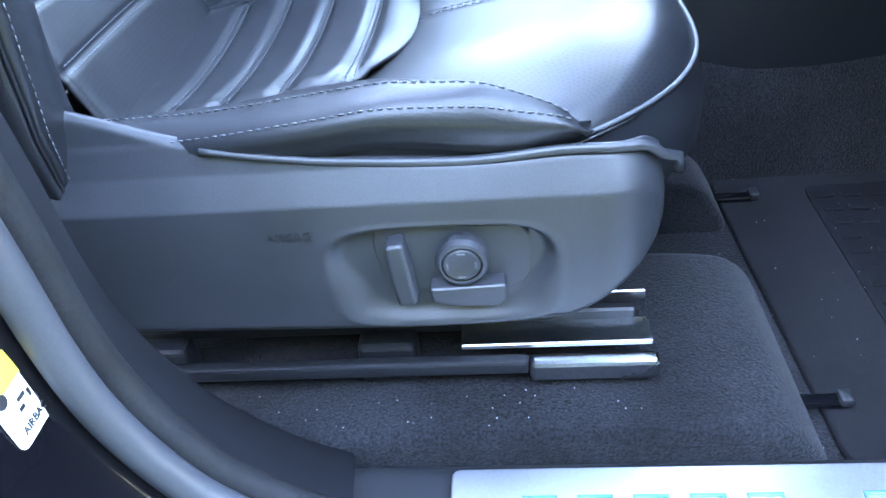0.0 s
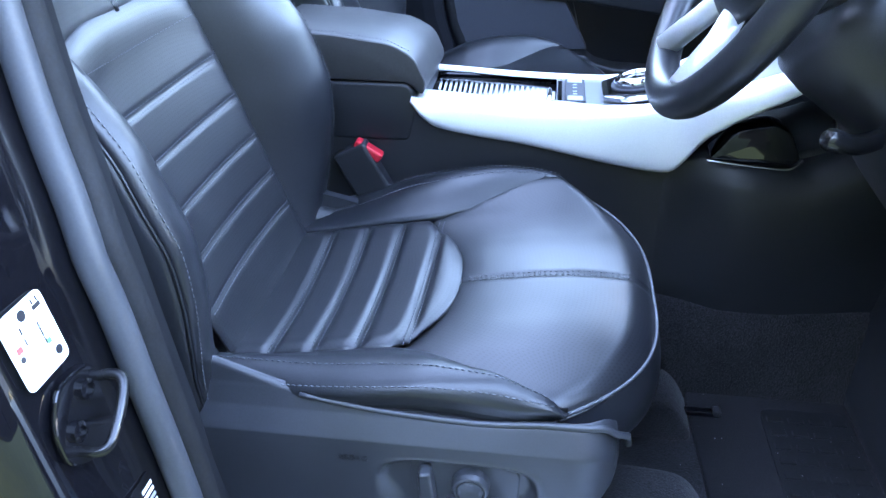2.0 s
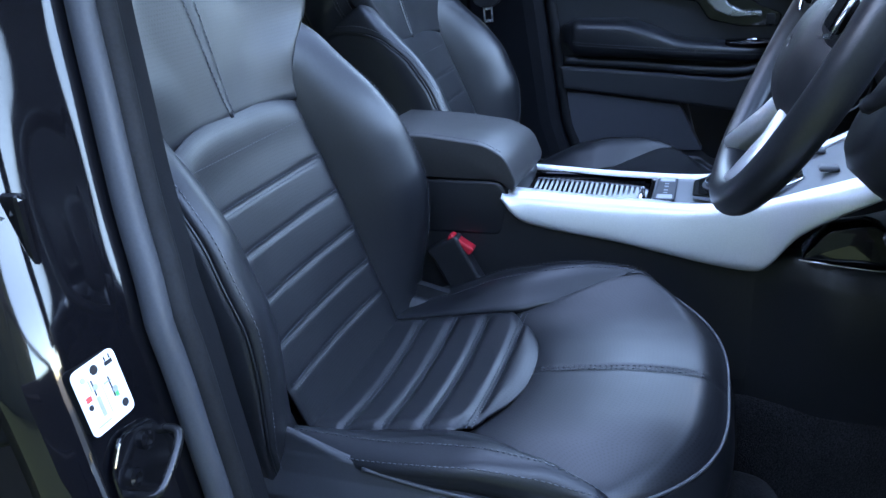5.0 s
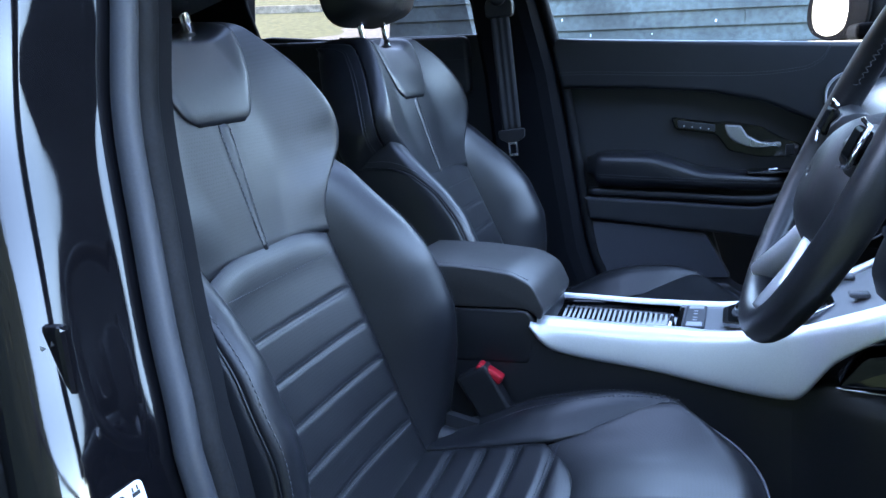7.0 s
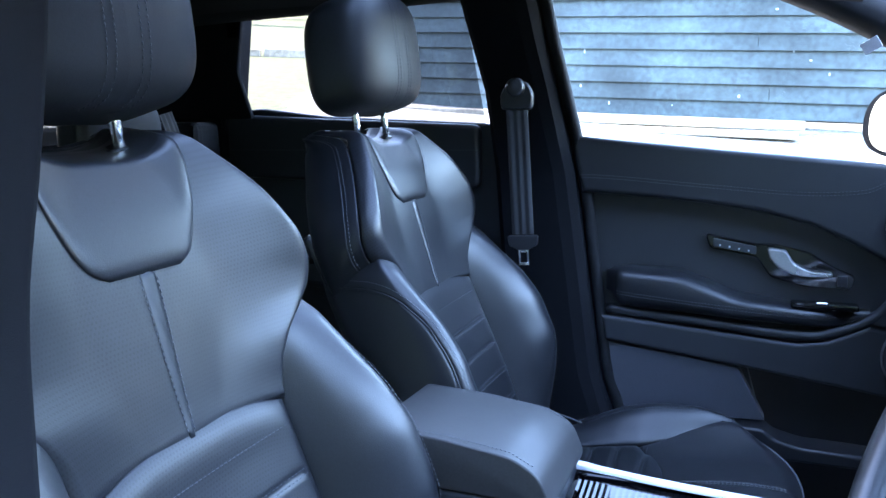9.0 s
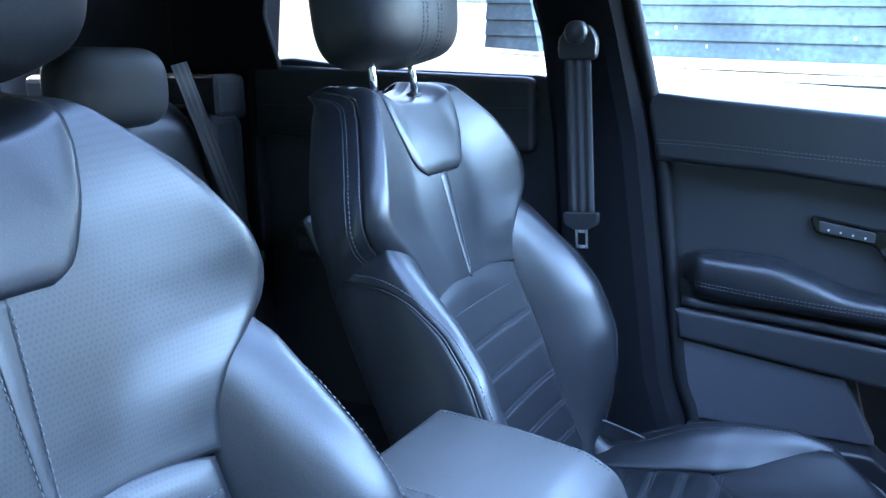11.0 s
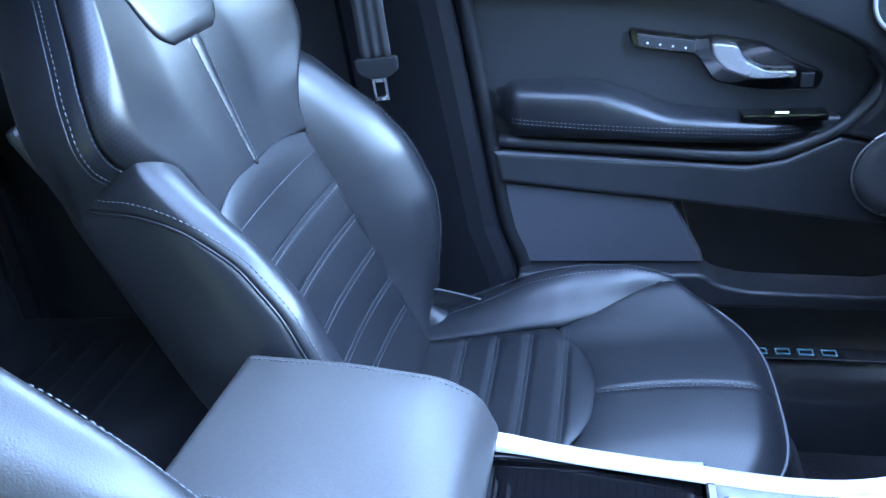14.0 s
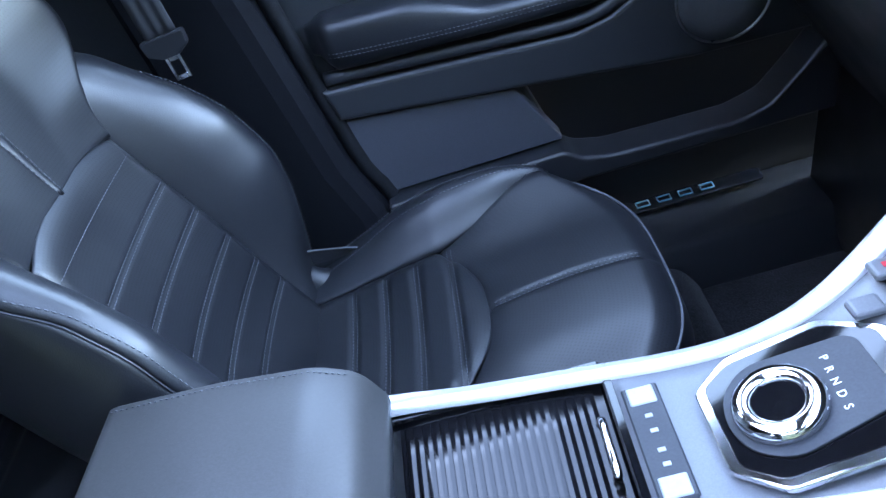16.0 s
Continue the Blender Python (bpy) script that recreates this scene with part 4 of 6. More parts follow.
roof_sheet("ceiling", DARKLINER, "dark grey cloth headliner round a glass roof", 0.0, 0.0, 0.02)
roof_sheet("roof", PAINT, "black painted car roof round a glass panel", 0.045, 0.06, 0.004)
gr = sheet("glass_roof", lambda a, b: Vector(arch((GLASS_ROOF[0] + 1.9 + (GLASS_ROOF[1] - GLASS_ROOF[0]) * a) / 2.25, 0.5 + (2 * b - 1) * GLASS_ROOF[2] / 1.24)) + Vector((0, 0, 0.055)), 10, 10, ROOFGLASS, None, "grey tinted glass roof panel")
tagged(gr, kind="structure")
ws = sheet("windscreen", lambda a, b: (0.36 + 0.74 * a, (2 * b - 1) * (0.62 + 0.08 * a), 1.635 - 0.46 * a - 0.02 * (2 * b - 1) ** 2), 8, 12, SCREEN, None, "clear sloping windscreen")
tagged(ws, kind="structure")
for sg in (-1, 1):
    path = [Vector((-1.75, 0.62, 1.55)), Vector((-1.2, 0.665, 1.612)), Vector((-0.6, 0.685, 1.632)), Vector((-0.1, 0.695, 1.644)), Vector((0.13, 0.70, 1.634)), Vector((0.26, 0.705, 1.588)), Vector((0.41, 0.712, 1.510)), Vector((0.54, 0.715, 1.428)), Vector((0.90, 0.72, 1.20))]
    pts = [Vector((p.x, sg * p.y, p.z)) for p in smooth_path(path, 40)]
    tagged(tube("roof_rail_trim", pts, 0.044, DARKLINER, None, "dark cloth roof rail and A pillar trim", sides=12, flat=0.9), kind="structure")
    # upper B pillar cover
    if sg > 0:
        rings = []
        for z, x0, x1, y in ((1.68, -0.41, -0.245, 0.648), (1.62, -0.40, -0.235, 0.655), (1.50, -0.372, -0.212, 0.675), (1.41, -0.350, -0.191, 0.688), (1.24, -0.330, -0.155, 0.700), (1.05, -0.318, -0.130, 0.702), (0.81, -0.31, -0.098, 0.700), (0.72, -0.31, -0.070, 0.698), (0.50, -0.31, -0.05, 0.690)):
            rings.append([(x0, y + 0.10, z), (x0, y + 0.008, z), (x0 + 0.012, y - 0.004, z), (x1 - 0.045, y - 0.014, z), (x1 - 0.020, y - 0.010, z), (x1 - 0.004, y + 0.006, z), (x1, y + 0.03, z), (x1, y + 0.10, z)])
        tagged(loft("b_pillar_cover", rings, PILLARTRIM, None, "dark B pillar cover", closed=True, smooth=False), kind="structure")
        sl = [Vector((r[6][0] + 0.012, 0.728 - 0.10 * max(0, r[6][2] - 1.2), r[6][2])) for r in rings]
        tagged(tube("door_seal", smooth_path(sl, 30), 0.013, RUBBER, None, "black rubber seal on the far door", sides=10), kind="structure")
    # quarter panel behind the rear door
    structure("quarter_trim", prism(rounded([(-1.02, 0.42), (-1.02, 1.36), (-0.985, 1.63), (-1.90, 1.58), (-1.90, 0.42)], 0.02), 1, sg * 0.70, sg * 0.80, 0.012), PILLARTRIM, "dark quarter panel trim")
# windscreen surround, bulkhead, tail end
structure("bulkhead", prism(rounded([(0.62, 0.42), (0.70, 1.05), (1.25, 1.05), (1.25, 0.42)], 0.05), 1, -0.74, 0.74, 0.0), PLASTIC, "dark dashboard underside and bulkhead", True)
structure("tail", prism([(-1.9, -0.72), (-1.84, -0.72), (-1.84, 0.72), (-1.9, 0.72)], 2, 0.4, 1.24, 0.0), PILLARTRIM, "dark tailgate lining")
rw = tagged(obj("rear_window", [(-1.87, -0.70, 1.22), (-1.87, 0.70, 1.22), (-1.80, 0.62, 1.64), (-1.80, -0.62, 1.64)], [(0, 1, 2, 3)], DARKGLASS, None, "dark tinted rear window", smooth=False), kind="structure")
rw.visible_shadow = False

# ---- doors on the far side ----
def door_front():
    d = thing("front_door", "closed passenger door with black stitched trim", "car door")
    Y0 = 0.748
    part("door_board", prism(rounded([(-0.165, 1.305), (0.41, 1.255), (0.9, 1.21), (0.9, 0.84), (0.19, 0.86), (0.235, 0.70), (0.235, 0.662), (-0.085, 0.662), (-0.105, 0.75), (-0.13, 1.06)], 0.010), 1, Y0, Y0 + 0.04, 0.004), DOORSKIN, d, "black door board")
    part("pocket_back", prism([(0.15, 0.90), (0.9, 0.90), (0.9, 0.66), (0.15, 0.66)], 1, Y0 + 0.062, Y0 + 0.07, 0.0), PLASTIC, d, "dark inside of the door pocket")
    curve = [(0.412, 0.955), (0.452, 1.00), (0.458, 1.045), (0.435, 1.073), (0.394, 1.098), (0.303, 1.141), (0.20, 1.167), (0.042, 1.186), (-0.143, 1.198)]
    up = [(-0.168, 1.316), (0.12, 1.288), (0.41, 1.262), (0.9, 1.215), (0.9, 0.905), (0.5, 0.935)] + curve
    part("upper_trim", prism(up, 1, 0.706, 0.775, 0.012, 4), DOORSKIN, d, "black stitched upper door trim", smooth=True)
    part("lower_band", prism([(-0.10, 0.936), (0.10, 0.921), (0.285, 0.906), (0.34, 0.915), (0.412, 0.951), (0.50, 0.932), (0.9, 0.90), (0.9, 0.79), (0.45, 0.812), (0.183, 0.848), (-0.09, 0.882)], 1, 0.712, 0.76, 0.008, 3), DOORSKIN, d, "black plastic door band")
    part("cloth_panel", prism(rounded([(-0.088, 0.876), (0.180, 0.844), (0.236, 0.735), (-0.068, 0.730)], 0.006), 1, 0.724, 0.76, 0.004), DOORPANEL, d, "grey cloth insert")
    part("pocket_lip", prism(rounded([(-0.068, 0.726), (0.232, 0.730), (0.252, 0.712), (0.30, 0.700), (0.50, 0.694), (0.555, 0.708), (0.61, 0.758), (0.70, 0.85), (0.9, 0.86), (0.9, 0.668), (-0.06, 0.668)], 0.012), 1, 0.690, 0.76, 0.007, 3), PLASTIC, d, "black plastic door pocket")

    def rest(a, b):
        x = -0.092 + 0.505 * a
        top = lerp_table([(-0.09, 1.030), (-0.06, 1.042), (0.05, 1.040), (0.11, 1.022), (0.18, 0.996), (0.41, 0.978)], x)
        bot = lerp_table([(-0.09, 0.985), (-0.06, 0.956), (0.1, 0.950), (0.41, 0.938)], x)
        out = lerp_table([(-0.09, 0.02), (-0.06, 0.05), (0.1, 0.062), (0.3, 0.052), (0.41, 0.02)], x)
        ang = math.pi * b
        z = (top + bot) / 2 + (top - bot) / 2 * math.copysign(abs(math.cos(ang)) ** 0.7, math.cos(ang))
        y = 0.75 - out * (math.sin(ang) ** 0.6)
        return (x, y, z)
    sheet("armrest", rest, 50, 20, LEATHER, d, "padded black leather armrest", flip=True)
    def seam(a, drop):
        x = -0.092 + 0.505 * a
        lo, hi = rest(a, 1.0)[2], rest(a, 0.0)[2]
        c = max(-0.95, min(0.95, ((0.994 - 0.034 * a - drop) - (lo + hi) / 2) / ((hi - lo) / 2)))
        b = math.acos(math.copysign(abs(c) ** (1 / 0.7), c)) / math.pi
        return Vector(rest(a, b)) + Vector((0, -0.0008, 0.0003))
    stitches("stitching", [[seam(0.05 + 0.9 * k / 40, dr) for k in range(41)] for dr in (0.0, 0.006)], d)
    tube("armrest_ledge", smooth_path([(-0.09, 0.732, 0.947), (0.10, 0.722, 0.936), (0.28, 0.720, 0.922), (0.35, 0.722, 0.932), (0.42, 0.722, 0.968), (0.462, 0.724, 1.03), (0.44, 0.726, 1.075)], 40), 0.011, DOORSKIN, d, "black ledge below the armrest", sides=10)
    rows = [[(x, 0.7045, lerp_table([(-0.15, 1.232), (0.12, 1.214), (0.30, 1.203), (0.38, 1.208), (0.42, 1.225), (0.437, 1.255)], x) + o) for x in [-0.145 + 0.58 * k / 60 for k in range(61)]] for o in (0.003, -0.003)]
    stitches("trim_stitching", rows, d)
    # switches, handle
    hb = part("handle_bezel", prism(rounded([(0.105, 1.116), (0.205, 1.098), (0.232, 1.100), (0.30, 1.086), (0.345, 1.058), (0.385, 1.042), (0.378, 1.014), (0.30, 1.016), (0.232, 1.032), (0.205, 1.072), (0.115, 1.086)], 0.010), 1, 0.735, 0.752, 0.003), GLOSS, d, "gloss black handle surround")
    part("memory_switches", prism(rounded([(0.120, 1.108), (0.203, 1.094), (0.203, 1.078), (0.122, 1.091)], 0.003), 1, 0.729, 0.738, 0.002), VALANCE, hb, "grey seat memory switch strip")
    for k in range(4):
        part("switch_dot", rbox((0.003, 0.002, 0.003), 0.0005, 1, (0.135 + 0.018 * k, 0.7285, 1.0945 - 0.003 * k)), WHITE, hb)
    part("door_lever", prism(rounded([(0.222, 1.094), (0.258, 1.090), (0.272, 1.066), (0.300, 1.052), (0.342, 1.050), (0.342, 1.040), (0.285, 1.038), (0.245, 1.054), (0.228, 1.072)], 0.006), 1, 0.716, 0.734, 0.003), STEEL, hb, "chrome door pull lever")
    part("lock_button", rbox((0.018, 0.006, 0.022), 0.002, 2, (0.361, 0.733, 1.032)), PLASTIC, hb, "small black lock switch")
    part("window_switch", rbox((0.12, 0.03, 0.012), 0.004, 2, (0.33, 0.715, 0.986)), GLOSS, d, "gloss black window switch panel")
    part("switch_tab", rbox((0.020, 0.012, 0.004), 0.001, 1, (0.325, 0.705, 0.993)), CHROME, d)
    # loudspeakers
    for nm, c, r, ring in (("tweeter", (0.474, 0.706, 1.146), 0.049, SILVER), ("woofer", (0.502, 0.706, 0.898), 0.072, STEEL)):
        g = lathe([(0, 0.0), (r * 0.93, 0.0), (r * 0.93, 0.003), (r * 0.6, 0.0045), (0, 0.005)], 48)
        sp = part(nm + "_grille", moved(g, Matrix.Translation(c) @ pose(0, 0, 0, 90)), SPEAKER, d, "fine dark loudspeaker mesh", smooth=True)
        path = [Vector(c) + Vector((r * 0.965 * math.cos(a), -0.003, r * 0.965 * math.sin(a))) for a in [2 * math.pi * k / 56 for k in range(56)]]
        tube(nm + "_ring", path, 0.0032 if nm == "tweeter" else 0.0022, ring, d, "silver loudspeaker ring", sides=8, closed=True)
    part("speaker_badge", rbox((0.020, 0.002, 0.0035), 0.0005, 1, (0.478, 0.7000, 1.112)), GREYPRINT, d)
    part("door_lower", prism(rounded([(-0.10, 0.700), (0.95, 0.700), (0.95, 0.44), (-0.06, 0.44)], 0.02), 1, 0.815, 0.85, 0.004), PLASTIC, d, "dark lower door edge")
    # frame and glass
    fr = smooth_path([(-0.165, 0.735, 1.31), (-0.205, 0.715, 1.46), (-0.235, 0.700, 1.62)], 12)
    tube("window_frame", fr, 0.014, PLASTIC, d, "black window frame", sides=8)
    gl = obj("window_pane", [(-0.18, 0.765, 1.25), (0.62, 0.775, 1.20), (0.62, 0.765, 1.28), (0.45, 0.745, 1.42), (0.28, 0.725, 1.56), (0.10, 0.705, 1.62), (-0.235, 0.695, 1.64)], [(0, 1, 2, 3, 4, 5, 6)], GLASS, d, "clear side glass", smooth=False)
    gl.visible_shadow = False
    return d


SPEAKER = mat("speaker_mesh", (0.085, 0.088, 0.095), 0.5, metal=0.3, grain=0.5, grain_scale=1500, bump=0.5, bump_scale=1600)
door_front()


def door_rear():
    d = thing("rear_door", "closed rear passenger door with black stitched trim", "car door")
    part("door_board", prism(rounded([(-0.26, 1.338), (-0.76, 1.363), (-0.94, 1.385), (-1.15, 1.36), (-1.15, 0.5), (-0.26, 0.5)], 0.02), 1, 0.735, 0.752, 0.006), DOORSKIN, d, "black door board")
    part("upper_trim", prism(rounded([(-0.37, 1.340), (-0.76, 1.358), (-1.10, 1.376), (-1.10, 1.22), (-0.37, 1.20)], 0.02), 1, 0.712, 0.76, 0.012, 4), DOORSKIN, d, "black stitched upper door trim", smooth=True)
    part("door_armrest", rbox((0.45, 0.07, 0.07), 0.02, 3, (-0.70, 0.715, 0.99)), DOORSKIN, d, "black padded armrest")
    stitches("stitching", [[(x, 0.7105, 1.285) for x in (-1.08, -0.37)]], d)
    gl = obj("window_pane", [(-0.36, 0.745, 1.32), (-1.02, 0.745, 1.34), (-0.99, 0.685, 1.61), (-0.40, 0.685, 1.63)], [(0, 1, 2, 3)], PRIVACY, d, "dark privacy glass", smooth=False)
    gl.visible_shadow = False
    c = part("window_frame", prism(rounded([(-0.94, 1.36), (-0.975, 1.47), (-0.945, 1.66), (-1.25, 1.66), (-1.25, 1.36)], 0.012), 1, 0.698, 0.712, 0.004), PILLARTRIM, d, "black window frame")
    return d


door_rear()

# ---- rear bench ----
def rear_seat():
    s = thing("rear_seat", "black leather rear bench with ribbed seats", "car seat")
    for yc, w in ((-0.33, 0.44), (0.33, 0.44), (0.0, 0.22)):
        def cushion(a, b, yc=yc, w=w):
            x = -0.93 + 0.47 * a
            v = (2 * b - 1) * w / 2
            g = sum(max(0, 1 - ((x - q) / 0.010) ** 2) for q in (-0.80, -0.745, -0.69, -0.635)) if abs(v) < 0.14 else 0
            z = 0.690 + 0.03 * a - 0.06 * max(0, (a - 0.75) / 0.25) ** 2 + 0.02 * (abs(v) / (w / 2)) ** 3 - 0.006 * g - 0.015 * (1 - dip(b, 0.06))
            return (x, yc + v, z)
        sheet("rear_cushion", cushion, 60, 30, LEATHER, s, "ribbed black leather cushion", thick=0.06)

        def backr(a, b, yc=yc, w=w):
            u = 0.665 * a
            v = (2 * b - 1) * w / 2
            g = sum(max(0, 1 - ((u - q) / 0.009) ** 2) for q in (0.10, 0.16, 0.22, 0.28, 0.34, 0.40)) if abs(v) < 0.125 else 0
            if abs(abs(v) - 0.13) < 0.006 and u < 0.5:
                g += 1 - ((abs(v) - 0.13) / 0.006) ** 2
            f = 0.035 * max(0, (abs(v) - 0.12) / max(0.05, w / 2 - 0.12)) ** 1.5 * math.sin(math.pi * min(1, a * 1.3)) - 0.005 * g + 0.02 * dip(b, 0.08) - 0.05 * max(0, (a - 0.90) / 0.10) ** 2
            return (-0.925 - 0.21 * u + f, yc + v, 0.68 + 0.955 * u - 0.02 * (abs(v) / (w / 2)) ** 4)
        sheet("rear_backrest", backr, 70, 40, LEATHER, s, "ribbed black leather backrest", thick=0.08, flip=True)
        if w > 0.4:
            def hd(a, b, yc=yc):
                ang, ph = 2 * math.pi * b, math.pi * (a - 0.5)
                ca, sa = math.cos(ang), math.sin(ang)
                cp = abs(math.cos(ph)) ** 0.45
                return (-1.00 + 0.048 * math.copysign(abs(ca) ** 0.6, ca) * cp, yc * 0.92 + 0.115 * math.copysign(abs(sa) ** 0.5, sa) * cp, 1.335 + 0.070 * math.copysign(abs(math.sin(ph)) ** 0.7, math.sin(ph)))
            sheet("rear_headrest", hd, 24, 48, HEADSKIN, s, "black leather rear headrest")
    part("seat_base", rbox((0.36, 1.20, 0.22), 0.02, 2, (-0.67, 0, 0.55)), CARPET, s, "carpeted bench base")
    part("side_cushion", rbox((0.10, 0.12, 0.58), 0.03, 4, (-1.07, 0.615, 0.98)), LEATHER, s, "black leather side pad")
    part("side_cushion", rbox((0.10, 0.12, 0.58), 0.03, 4, (-1.07, -0.615, 0.98)), LEATHER, s, "black leather side pad")
    return s


rear_seat()
sh = thing("parcel_shelf", "dark grey parcel shelf behind the rear bench", "parcel shelf")
part("shelf_board", rbox((0.50, 1.36, 0.03), 0.012, 3, (-1.36, 0, 1.275)), DARKLINER, sh)
part("shelf_support", rbox((0.62, 0.10, 0.10), 0.02, 3, (-1.34, 0.65, 1.305)), PLASTIC, sh, "black plastic shelf support")
part("shelf_support", rbox((0.62, 0.10, 0.10), 0.02, 3, (-1.34, -0.65, 1.305)), PLASTIC, sh, "black plastic shelf support")


# ---- seat belts ----
def belt(name_label, top, bottom, width, guide, group):
    b = thing("seat_belt", name_label, "seat belt", (0, 0, 0), group)
    t, e = Vector(top), Vector(bottom)
    d = (e - t).normalized()
    side = d.cross(Vector((0, 1, 0)) if guide else Vector((1, 0, 0.25))).normalized()
    nrm = side.cross(d)

    def web(a, c):
        k = (c - 0.5) * width
        return t + (e - t) * a + side * k + nrm * (0.0012 * math.cos(c * math.pi * 6))
    sheet("webbing", web, 12, 18, BELT, b, "black ribbed webbing", thick=0.0015)
    if guide:
        g = prism(rounded([(-0.032, -0.02), (0.032, -0.02), (0.034, 0.012), (0.020, 0.036), (-0.016, 0.036), (-0.034, 0.012)], 0.01), 1, -0.010, 0.010, 0.004)
        part("belt_guide", moved(g, Matrix.Translation(t + Vector((0, 0.006, 0.012)))), PLASTIC, b, "black plastic belt guide")
        cv = lathe([(0, 0), (0.019, 0), (0.019, 0.016), (0.014, 0.021), (0, 0.022)], 24)
        part("guide_cap", moved(cv, Matrix.Translation(t + Vector((0, 0.002, 0.036))) @ pose(0, 0, 0, 90)), PLASTIC, b, smooth=True)
    grip = prism(rounded([(-0.032, 0.010), (0.032, 0.010), (0.030, -0.010), (0.012, -0.020), (-0.012, -0.020), (-0.030, -0.010)], 0.005), 1, -0.006, 0.006, 0.002)
    rot = Matrix(((side.x, nrm.x, -d.x, 0), (side.y, nrm.y, -d.y, 0), (side.z, nrm.z, -d.z, 0), (0, 0, 0, 1)))
    part("tongue_grip", moved(grip, Matrix.Translation(e) @ rot), PLASTIC, b, "black plastic tongue grip")
    bm = bmesh.new()
    for x0, x1, z0, z1 in ((-0.0115, -0.0065, -0.053, -0.016), (0.0065, 0.0115, -0.053, -0.016), (-0.0066, 0.0066, -0.053, -0.046), (-0.0066, 0.0066, -0.026, -0.016)):
        q = rbox((x1 - x0, 0.0030, z1 - z0), 0.0008, 1, ((x0 + x1) / 2, 0, (z0 + z1) / 2))
        me = bpy.data.meshes.new("tmp")
        q.to_mesh(me)
        q.free()
        bm.from_mesh(me)
        bpy.data.meshes.remove(me)
    part("tongue", moved(bm, Matrix.Translation(e) @ rot), CHROME, b, "steel belt tongue")
    return b


belt("black seat belt hanging on the passenger B pillar", (-0.262, 0.628, 1.378), (-0.246, 0.622, 1.105), 0.046, True, "seat belts")
belt("black rear seat belt beside the rear bench", (-1.045, 0.515, 1.375), (-0.955, 0.594, 0.965), 0.046, False, "seat belts")

